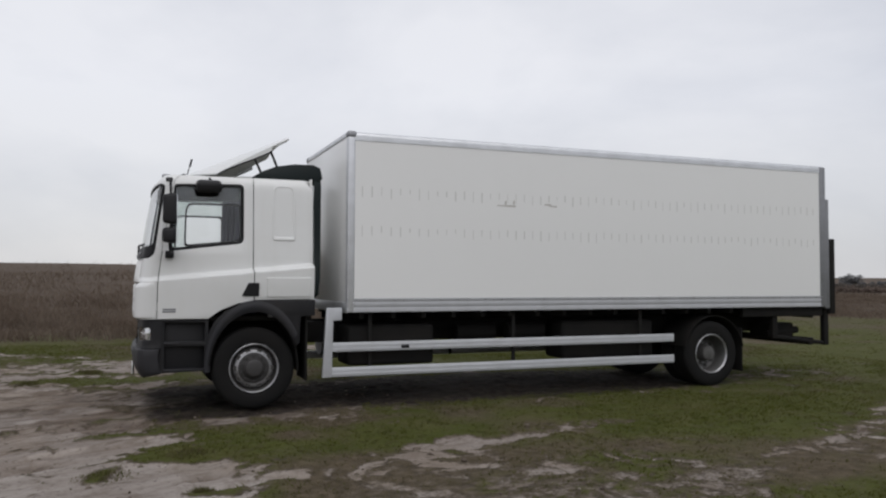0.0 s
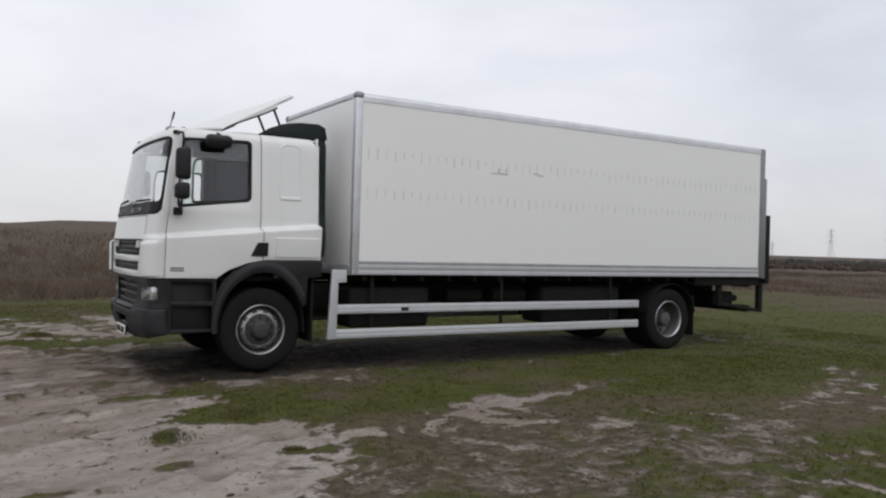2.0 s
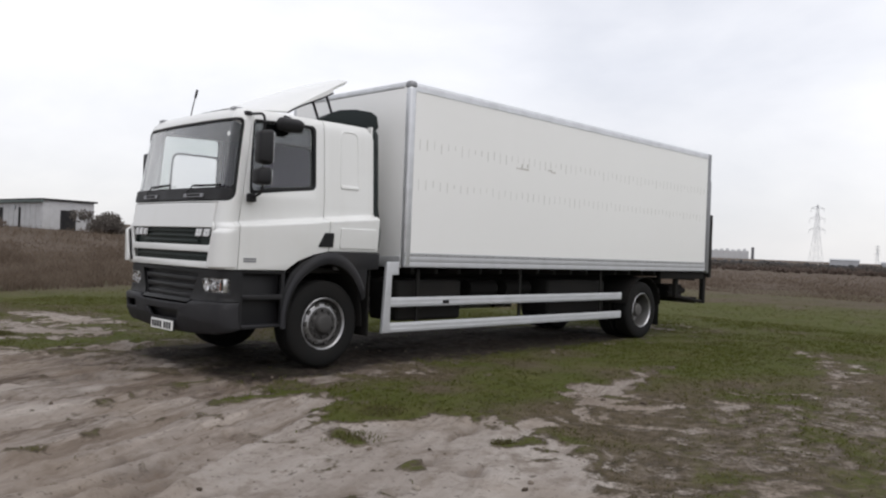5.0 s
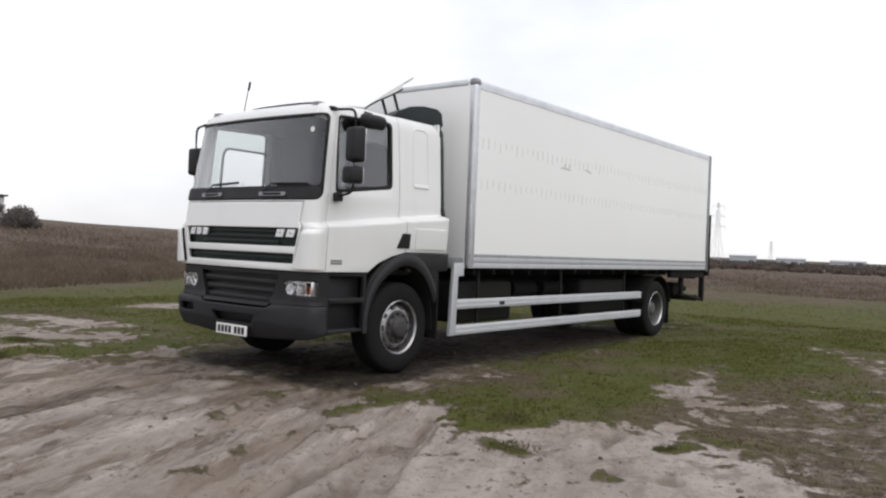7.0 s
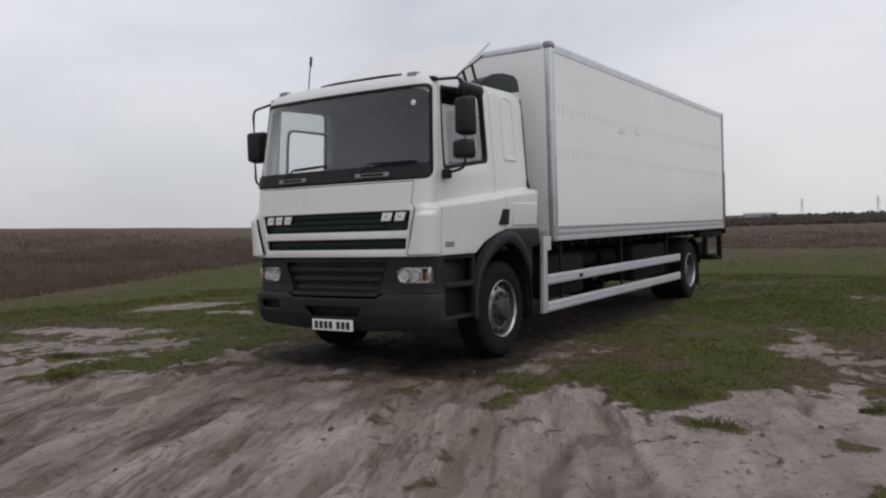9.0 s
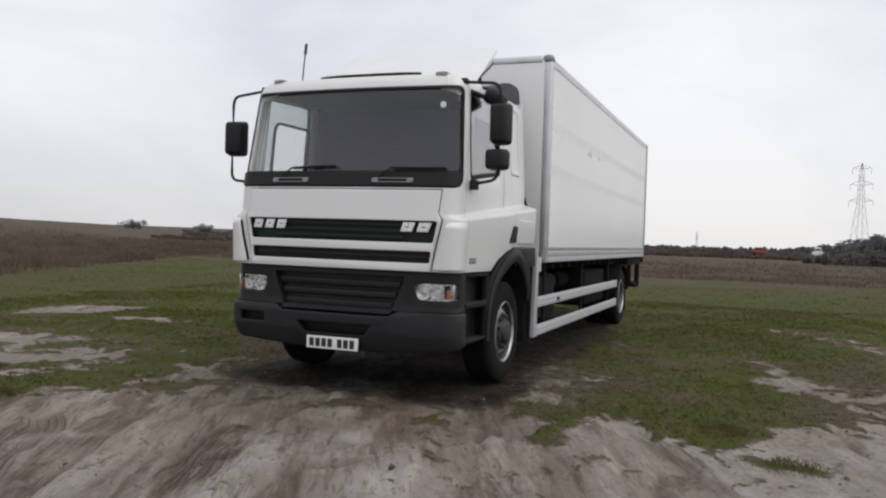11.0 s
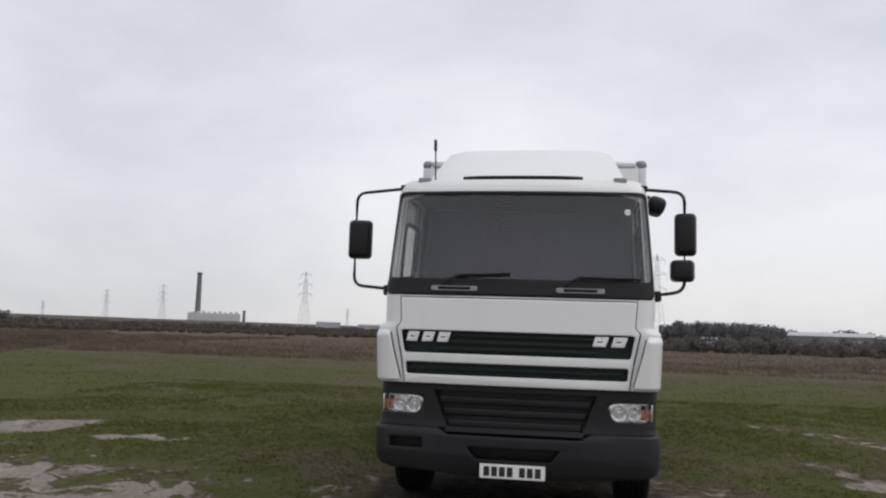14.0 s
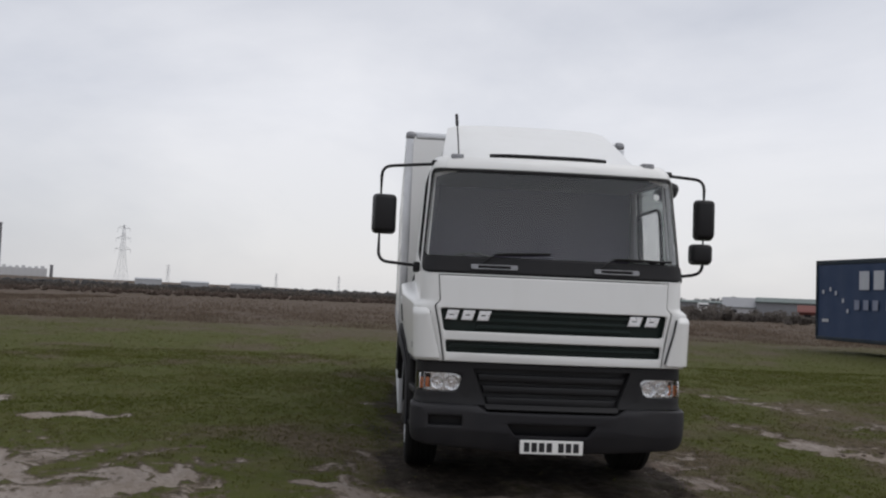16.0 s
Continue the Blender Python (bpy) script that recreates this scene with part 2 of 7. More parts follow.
def tube(bm, pts, r, sides=8):
    """A pipe along pts."""
    pts, rings = [Vector(p) for p in pts], []
    for i, p in enumerate(pts):
        d = (pts[min(i + 1, len(pts) - 1)] - pts[max(i - 1, 0)]).normalized()
        q = d.to_track_quat("Z", "Y")
        rings.append([bm.verts.new(p + q @ Vector((r * math.cos(2 * math.pi * k / sides), r * math.sin(2 * math.pi * k / sides), 0))) for k in range(sides)])
    for a, b in zip(rings, rings[1:]):
        for k in range(sides):
            bm.faces.new((a[k], a[(k + 1) % sides], b[(k + 1) % sides], b[k]))
    bm.faces.new(list(reversed(rings[0])))
    bm.faces.new(rings[-1])
    return bm


def bent(pts, r, n=5):
    """A polyline with rounded corners of radius r."""
    pts, out = [Vector(p) for p in pts], []
    out.append(pts[0])
    for a, b, c in zip(pts, pts[1:], pts[2:]):
        u, w = (a - b).normalized(), (c - b).normalized()
        for k in range(n + 1):
            t = k / n
            out.append((1 - t) ** 2 * (b + r * u) + 2 * t * (1 - t) * b + t * t * (b + r * w))
    out.append(pts[-1])
    return out


def lathe(profile, sides=48):
    """Turns (radius, y) round the y axis."""
    bm, rings = bmesh.new(), []
    for r, y in profile:
        rings.append([bm.verts.new((r * math.cos(2 * math.pi * k / sides), y, r * math.sin(2 * math.pi * k / sides))) for k in range(sides)] if r > 1e-4 else [bm.verts.new((0, y, 0))])
    for a, b in zip(rings, rings[1:]):
        for k in range(sides):
            j = (k + 1) % sides
            if len(a) == 1 and len(b) == 1:
                continue
            if len(a) == 1:
                bm.faces.new((a[0], b[k], b[j]))
            elif len(b) == 1:
                bm.faces.new((a[k], b[0], a[j]))
            else:
                bm.faces.new((a[k], b[k], b[j], a[j]))
    bmesh.ops.recalc_face_normals(bm, faces=bm.faces)
    return bm


def rounded(pts, r, n=5):
    """A closed 2D outline with rounded corners; r one radius or one a corner."""
    out, k = [], len(pts)
    rs = r if isinstance(r, (list, tuple)) else [r] * k
    for i in range(k):
        a, b, c = Vector(pts[i - 1]), Vector(pts[i]), Vector(pts[(i + 1) % k])
        if rs[i] <= 0:
            out.append(b)
            continue
        u, w = (a - b).normalized(), (c - b).normalized()
        d = min(rs[i], 0.45 * (a - b).length, 0.45 * (c - b).length)
        for j in range(n + 1):
            t = j / n
            out.append((1 - t) ** 2 * (b + d * u) + 2 * t * (1 - t) * b + t * t * (b + d * w))
    return out


def sheet(outline, holes=(), thick=0.02, bevel=0.004, cuts_u=(), cuts_v=(), place=None):
    """A plate in (u, v) with holes, its thickness in w; place(u, v, w) bends it into space."""
    cu = bpy.data.curves.new("outline", "CURVE")
    cu.dimensions, cu.fill_mode = "2D", "BOTH"
    cu.extrude, cu.bevel_depth, cu.bevel_resolution, cu.offset = max(thick / 2 - bevel, 0.0005), bevel, 1, -bevel
    for ring in (outline, *holes):
        sp = cu.splines.new("POLY")
        sp.points.add(len(ring) - 1)
        for p, q in zip(sp.points, ring):
            p.co = (q[0], q[1], 0, 1)
        sp.use_cyclic_u = True
    ob = bpy.data.objects.new("outline", cu)
    me = bpy.data.meshes.new_from_object(ob)
    bm = bmesh.new()
    bm.from_mesh(me)
    bpy.data.objects.remove(ob)
    bpy.data.curves.remove(cu)
    bpy.data.meshes.remove(me)
    bmesh.ops.remove_doubles(bm, verts=bm.verts, dist=1e-5)
    for axis, cuts in ((0, cuts_u), (1, cuts_v)):
        for c in cuts:
            co, no = [0, 0, 0], [0, 0, 0]
            co[axis], no[axis] = c, 1
            bmesh.ops.bisect_plane(bm, geom=list(bm.verts) + list(bm.edges) + list(bm.faces), dist=1e-5, plane_co=co, plane_no=no)
    if place:
        for v in bm.verts:
            v.co = place(*v.co)
    bmesh.ops.recalc_face_normals(bm, faces=bm.faces)
    return bm


def steps(a, b, n):
    return [a + (b - a) * i / n for i in range(n + 1)]


def ease(a, b, x):
    t = min(1.0, max(0.0, (x - a) / (b - a)))
    return t * t * (3 - 2 * t)


def table(x, rows):
    return float(np.interp(x, [r[0] for r in rows], [r[1] for r in rows]))


def surface(f, us, vs, thick=0.0):
    """A grid f(u, v), given a thickness by a copy set back along the normals."""
    bm = bmesh.new()
    g = [[bm.verts.new(f(u, v)) for v in vs] for u in us]
    for i in range(len(us) - 1):
        for j in range(len(vs) - 1):
            bm.faces.new((g[i][j], g[i + 1][j], g[i + 1][j + 1], g[i][j + 1]))
    if thick:
        bmesh.ops.recalc_face_normals(bm, faces=bm.faces)
        bmesh.ops.solidify(bm, geom=list(bm.faces), thickness=thick)
    bmesh.ops.recalc_face_normals(bm, faces=bm.faces)
    return bm


# ---------------------------------------------------------------- the field
def grain(x, y, seed):
    """Smooth value noise, 0..1."""
    ix, iy = np.floor(x), np.floor(y)
    fx, fy = x - ix, y - iy
    fx, fy = fx * fx * (3 - 2 * fx), fy * fy * (3 - 2 * fy)

    def h(a, b):
        s = np.sin(a * 127.1 + b * 311.7 + seed * 74.7) * 43758.5453
        return s - np.floor(s)

    return (h(ix, iy) * (1 - fx) + h(ix + 1, iy) * fx) * (1 - fy) + (h(ix, iy + 1) * (1 - fx) + h(ix + 1, iy + 1) * fx) * fy


def layers(x, y, scale, seed, n=4):
    total, amp, norm = 0, 1.0, 0.0
    for k in range(n):
        total, norm = total + amp * grain(x * scale * 2**k + 13.7 * k, y * scale * 2**k - 7.1 * k, seed + k), norm + amp
        amp *= 0.55
    return total / norm


def ramp01(a, b, x):
    t = np.clip((x - a) / (b - a), 0, 1)
    return t * t * (3 - 2 * t)


def blob(x, y, cx, cy, rx, ry, turn=0.0):
    """1 at the middle of an ellipse, 0 on its rim, less outside."""
    c, s = math.cos(radians(turn)), math.sin(radians(turn))
    u, v = (c * (x - cx) + s * (y - cy)) / rx, (-s * (x - cx) + c * (y - cy)) / ry
    return 1 - np.sqrt(u * u + v * v)


EDGE_Y = (-40, -12, -8, -6.4, -5.5, -4.6, -4.0, -3.3, -2.5, -1.1, 0.0, 1.2, 2.2, 3.0, 4.5)
EDGE_X = (-8, -2.5, -0.9, -0.1, 0.55, 1.6, 1.1, 0.5, 0.85, 0.35, 0.2, -0.1, -0.9, -1.9, -3.8)


# The last ellipse bares the ground under the lorry, where its shade is painted.
BARE = ((4.0, 4.0, 7.05, 1.2, 0.58, -25, 0.1), (4.0, 3.25, 5.15, 0.62, 0.22, -65, 0.1), (0.8, 0.85, 5.5, 1.7, 0.36, -73, 0.05), (0.9, 0.0, 3.75, 1.3, 0.42, -40, 0.05),
        (0.5, -1.2, 4.4, 2.2, 1.6, 20, -0.10), (0.9, -1.5, 3.2, 1.0, 0.6, 15, 0.05), (0.6, -0.4, 5.2, 0.9, 0.35, -35, 0.0), (0.6, -2.4, 7.2, 1.8, 0.5, -40, 0.0),
        (0.8, 0.45, 3.0, 0.5, 0.2, -20, 0), (0.9, -0.2, 2.95, 0.5, 0.28, 20, 0.05), (0.9, 0.25, 1.75, 0.9, 0.36, 12, 0.1), (0.6, 2.6, -5.95, 0.5, 0.2, 20, 0), (0.7, 3.3, -6.2, 0.35, 0.3, 30, 0), (0.9, 3.3, -3.78, 1.35, 0.20, 12, 0), (0.36, 6.6, -5.05, 0.8, 0.22, 30, -0.04), (0.6, 4.7, -5.9, 0.6, 0.3, 30, 0), (0.7, 3.4, -6.3, 0.7, 0.25, 10, 0),
        (0.7, 1.9, -6.5, 0.9, 0.3, 0, 0), (0.6, 2.5, -7.1, 0.8, 0.3, 10, 0), (0.6, 2.4, -4.2, 0.7, 0.22, 20, 0), (0.55, 1.3, -1.1, 1.6, 0.5, 10, 0), (0.3, 8.4, -4.3, 0.9, 0.2, 25, -0.1),
        (0.6, -0.1, 1.0, 1.5, 0.7, 12, 0.0), (0.8, -0.1, 0.0, 1.6, 1.3, 8, 0.0), (0.6, 1.3, -1.5, 1.7, 0.5, 6, 0.05), (0.7, 4.5, 0.0, 5.2, 1.15, 0, 0.0))
# strips of turf that reach out over the sand: x, y, half length, half width, turn, strength
TURFY = ((-1.15, 2.42, 1.25, 0.36, 2, 0.7), (0.1, -2.08, 0.95, 0.26, -12, 0.6), (-0.6, 1.35, 0.7, 0.25, 20, 0.15), (1.2, 4.1, 0.6, 0.2, -30, 0.5), (-0.5, -1.0, 0.5, 0.2, 30, 0.35), (0.6, -0.9, 0.5, 0.25, 10, 0.4))


def sandiness(x, y):
    """How bare the soil is: 1 on the wheel-worn sand, 0 in the grass."""
    x, y = np.asarray(x, float), np.asarray(y, float)
    x, y = x + 0.9 * (layers(x, y, 1.7, 23, 3) - 0.5), y + 0.7 * (layers(x, y, 1.7, 27, 3) - 0.5)
    f = np.clip((np.interp(y, EDGE_Y, EDGE_X) - x) * 0.9, -1.5, 0.9)
    # (strength, x, y, half length, half width, turn, lift)
    for amp, cx, cy, rx, ry, turn, lift in BARE:
        f = np.maximum(f, np.minimum(amp * blob(x, y, cx, cy, rx, ry, turn), 0.7) + lift)
    # the mottled, half-worn turf by the track
    f = np.maximum(f, np.minimum(1.2 * blob(x, y, 2.0, -6.2, 3.0, 1.8, 10), 0.16) - 0.18)
    f = np.maximum(f, np.minimum(1.2 * blob(x, y, 6.2, -5.5, 2.4, 0.5, 28), 0.16) - 0.26)
    for cx, cy, rx, ry, turn, amp in TURFY:
        f = f - amp * ramp01(0.0, 0.6, blob(x, y, cx, cy, rx, ry, turn))
    tufts = np.maximum.reduce([1.6 * blob(x, y, cx, cy, r, r * 0.85, 15) for cx, cy, r in
                               ((-0.28, -3.75, 0.36), (0.44, -3.3, 0.42), (-1.57, -5.02, 0.34), (0.45, -4.67, 0.24), (1.2, -5.2, 0.5), (-0.4, -4.65, 0.24), (0.9, -4.9, 0.4), (-0.68, 3.54, 0.32))])
    n = layers(x, y, 0.9, 3, 4) - 0.5
    fine = layers(x, y, 3.4, 9, 3) - 0.5
    fleck = layers(x, y, 9.0, 19, 2) - 0.5
    f = f - np.clip(tufts - 0.15 + 1.6 * fine + 1.4 * fleck, 0, 1) * np.clip(3 * tufts, 0, 1) * 1.15
    bare = ramp01(-0.26, 0.70, f + 0.85 * n + 1.35 * fine + 1.35 * fleck)
    # by the track soil, sand and turf are trodden into one another
    mixed = 0.62 * ramp01(0.0, 0.35, np.maximum(blob(x, y, 1.9, -6.3, 2.6, 1.6, 10), blob(x, y, 4.3, -6.0, 1.6, 0.7, 28)))
    return bare + mixed * (0.36 + 0.55 * n + 0.5 * fine - bare)


def browning(x, y):
    """Brown short grass, trodden or under the lorry: above about a half."""
    b = layers(x, y, 0.42, 87, 4) - 0.12 + 0.34 * (layers(x, y, 1.4, 88, 3) - 0.5)
    # The 4.5, 0.0 ellipse browns turf under the lorry in place of shade.
    for cx, cy, rx, ry, turn, amp in ((2.6, -2.6, 2.0, 0.7, 5, 0.08), (2.4, -5.9, 3.0, 1.7, 10, 0.06), (0.6, 1.6, 2.0, 1.2, 10, 0.22), (6.4, -5.4, 2.6, 0.6, 28, 0.14), (-0.5, 3.4, 2.6, 1.4, 20, 0.08), (1.0, -1.8, 2.0, 0.7, 0, 0.18), (4.5, 0.0, 5.5, 1.5, 0, 0.30), (4.2, -3.2, 3.6, 1.5, 3, -0.14), (5.0, 5.0, 6.0, 3.0, 20, -0.08)):
        b = b + amp * ramp01(0.0, 0.5, blob(x, y, cx, cy, rx, ry, turn))
    return b


RUTS = ((-1.45, -5.48, 0.5, 0.13, 48), (-0.95, -5.02, 0.4, 0.09, 40), (-0.33, -5.05, 0.34, 0.12, 30), (-2.1, -3.58, 0.9, 0.09, 16), (-2.6, -5.0, 0.8, 0.1, 30), (-1.0, -6.2, 0.5, 0.15, 30), (-0.35, -4.66, 0.2, 0.08, 20), (0.5, -4.2, 0.4, 0.07, 20), (-1.9, -4.3, 0.5, 0.07, 25), (-1.9, -3.5, 0.6, 0.1, 19), (-2.3, -1.0, 0.8, 0.09, 30), (-2.2, -0.15, 0.9, 0.09, 30), (-1.0, -3.0, 1.3, 0.08, 10), (-2.4, -2.0, 0.5, 0.08, 20), (-1.4, -3.5, 1.7, 0.15, 25), (-1.8, -0.25, 0.6, 0.10, -13), (-1.8, -1.0, 0.35, 0.09, -45), (-1.9, -3.2, 0.5, 0.09, 20), (-0.6, -3.0, 0.7, 0.08, 13),
        (-2.9, -1.6, 0.8, 0.10, 22), (-3.2, -2.6, 0.9, 0.10, 15), (-2.6, -4.6, 0.7, 0.10, 30), (-3.4, 0.4, 0.8, 0.10, 20), (-0.8, -0.3, 0.8, 0.16, 5), (-0.4, -1.6, 0.8, 0.14, 10), (-2.2, 2.2, 0.8, 0.1, 25))


def dryness(x, y):
    """Where the tall dead grass stands, beyond the green."""
    n = 7 * (layers(x, y, 0.08, 21, 3) - 0.5)
    ragged = 5 * (layers(x, y, 0.45, 25, 3) - 0.5)
    north = 0.75 * (y - (11.8 + 0.50 * np.clip(x, 0, 36))) + 0.6 * n + 0.8 * ragged
    east = 0.34 * (x - 27) + 0.5 * n + 0.9 * ragged
    south = -y - 42 + n
    return ramp01(-3.2, 4.2, np.maximum(np.maximum(north, east), south))


RUT = radians(20)


def cuts(x, y):
    """Short wheel ruts torn into the sand."""
    wob = 0.06 * (layers(x, y, 3.0, 17, 2) - 0.5)
    cut = np.maximum.reduce([ramp01(0.0, 0.6, blob(x + wob, y + 2 * wob, cx, cy, rx, ry, turn)) for cx, cy, rx, ry, turn in RUTS])
    return cut * ramp01(0.3, 0.5, layers(x, y, 2.0, 18, 3))


def rutted(x, y):
    """1 where the sand is scored by wheels, near the lorry; little where it is only trodden."""
    wander = 1.2 * (layers(x, y, 0.7, 33, 3) - 0.5)
    return 0.16 + 0.84 * ramp01(-4.1, -2.9, y + 0.22 * x + wander) * (1 - 0.8 * ramp01(1.5, 2.6, y + 0.3 * x + wander))


# wheel tracks pressed into the sand, as plan polylines
TRACKS = (((-6.0, -4.2), (-3.5, -3.45), (-1.0, -2.9), (1.0, -2.3)), ((-6.0, -4.5), (-2.4, -2.8), (-0.9, -2.2), (0.7, -1.15)), ((-5.0, -1.6), (-1.9, -0.06), (-0.6, 0.05)),
          ((-4.6, -0.6), (-2.44, 0.56), (-1.8, 0.88), (0.4, 1.6)), ((-3.6, 0.2), (-2.44, 1.02), (-1.98, 1.22), (-1.75, 1.55)), ((-5.0, -2.6), (-1.2, -1.6), (0.4, -1.4)),
          ((-7.0, -6.4), (-1.4, -3.46), (-0.1, -2.7)), ((-5.5, 0.6), (-2.6, 1.9), (-0.6, 2.6), (0.7, 2.9)))


def softened(line, rounds=2):
    """Cuts the corners of a polyline."""
    for _ in range(rounds):
        cut = [line[0]]
        for (ax, ay), (bx, by) in zip(line, line[1:]):
            cut += [(0.75 * ax + 0.25 * bx, 0.75 * ay + 0.25 * by), (0.25 * ax + 0.75 * bx, 0.25 * ay + 0.75 * by)]
        line = cut + [line[-1]]
    return line


TRACKS = tuple(softened(line) for line in TRACKS)


def across(x, y):
    """The way from the middle of the nearest wheel track, at most half a metre."""
    best = np.full(np.shape(x), 0.5)
    for line in TRACKS:
        for (ax, ay), (bx, by) in zip(line, line[1:]):
            dx, dy = bx - ax, by - ay
            L = math.hypot(dx, dy)
            t = np.clip(((x - ax) * dx + (y - ay) * dy) / L**2, 0, 1)
            d = np.hypot(x - ax - t * dx, y - ay - t * dy)
            best = np.minimum(best, d)
    return best


def ground_z(x, y, sand=None):
    x, y = np.asarray(x, float), np.asarray(y, float)
    far = np.hypot(x - 2, y + 2)
    bank = y - 0.72 * np.clip(x, 0, 400)
    z = (1.9 * ramp01(12, 56, bank) + 1.75 * ramp01(50, 108, bank)) * ramp01(-150, -60, x)
    z = z - 0.13 * np.exp(-(((x + 3) / 3.6) ** 2 + ((y + 4.0) / 3.6) ** 2)) + 0.02 * np.exp(-(((x - 3) / 4) ** 2 + ((y - 6) / 3) ** 2))
    z = z + 0.10 * np.exp(-(((x + 6.5) / 2.5) ** 2 + ((y - 2) / 2.5) ** 2)) + 0.08 * np.exp(-((x / 4) ** 2 + ((y + 11.5) / 3) ** 2))
    z = z - 0.045 * np.exp(-(((x - 8.6) / 1.8) ** 2 + (y / 3) ** 2))
    z = z + 2.7 * ramp01(138, 190, y) * np.interp(x, (-30, 4, 18, 50, 60, 82), (0.0, 0.4, 0.85, 1.0, 0.9, 0.0))
    z = z + 0.5 * (layers(x, y, 0.02, 31, 3) - 0.5) * ramp01(25, 90, far)
    z = z + 0.05 * (layers(x, y, 0.6, 41, 3) - 0.5) * ramp01(2.2, 4.5, np.hypot(np.clip(np.abs(x - 5) - 4.5, 0, 99) + 1.5, y) ) + 0.012 * (layers(x, y, 5.0, 51, 2) - 0.5)
    if sand is not None:
        u, v = x * math.cos(RUT) + y * math.sin(RUT), -x * math.sin(RUT) + y * math.cos(RUT)
        v = v + 0.35 * np.sin(0.45 * u)
        near = np.exp(-((far / 14) ** 4))
        ruts = layers(u * 0.4, v * 2.0, 1.0, 61, 4) - 0.5
        clods = np.clip(layers(x, y, 6.0, 71, 3) - 0.55, 0, 1)
        w = across(x + 0.05 * np.sin(3 * y), y + 0.05 * np.sin(2.3 * x))
        press = -0.030 * ramp01(0.19, 0.12, w) + 0.028 * np.exp(-(((w - 0.24) / 0.06) ** 2)) * layers(x, y, 2.5, 75, 2) * 1.6
        lumps = layers(x, y, 3.0, 77, 3) - 0.5
        z = z + near * sand * (0.065 * ruts * (0.2 + 0.8 * rutted(x, y)) + (0.02 + 0.025 * rutted(x, y)) * lumps + 0.10 * clods + press - 0.045 * cuts(x, y)) - 0.02 * sand * near
    z = z + 0.05 * np.clip(layers(x, y, 2.2, 79, 3) - 0.5, 0, 1) * np.exp(-((far / 14) ** 4)) * ramp01(1.2, 1.6, np.hypot(np.clip(np.abs(x - 5) - 3.5, 0, 99) , y))
    return z


def lines(lo, hi, step, reach, grow):
    core = list(np.arange(lo, hi + step / 2, step))
    out, d = [], step
    while (out[-1] if out else 0) < reach:
        d *= grow
        out.append((out[-1] if out else 0) + d)
    return np.array([core[0] - o for o in reversed(out)] + core + [core[-1] + o for o in out])


def grid_mesh(name, xs, ys, zf):
    gx, gy = np.meshgrid(xs, ys, indexing="ij")
    x, y = gx.ravel(), gy.ravel()
    nx, ny = len(xs), len(ys)
    i = (np.arange(nx - 1)[:, None] * ny + np.arange(ny - 1)[None]).ravel()
    quads = np.stack([i, i + ny, i + ny + 1, i + 1], 1)
    me = bpy.data.meshes.new(name)
    me.vertices.add(len(x))
    me.vertices.foreach_set("co", np.stack([x, y, zf(x, y)], 1).ravel())
    me.loops.add(quads.size)
    me.loops.foreach_set("vertex_index", quads.ravel())
    me.polygons.add(len(quads))
    me.polygons.foreach_set("loop_start", np.arange(0, quads.size, 4))
    me.update(calc_edges=True)
    me.validate()
    me.shade_smooth()
    return me, x, y


def scatter_mesh(name, verts, tris):
    me = bpy.data.meshes.new(name)
    me.vertices.add(len(verts))
    me.vertices.foreach_set("co", np.ascontiguousarray(verts, dtype=np.float64).ravel())
    me.loops.add(tris.size)
    me.loops.foreach_set("vertex_index", tris.ravel())
    me.polygons.add(len(tris))
    me.polygons.foreach_set("loop_start", np.arange(0, tris.size, 3))
    me.update(calc_edges=True)
    return me


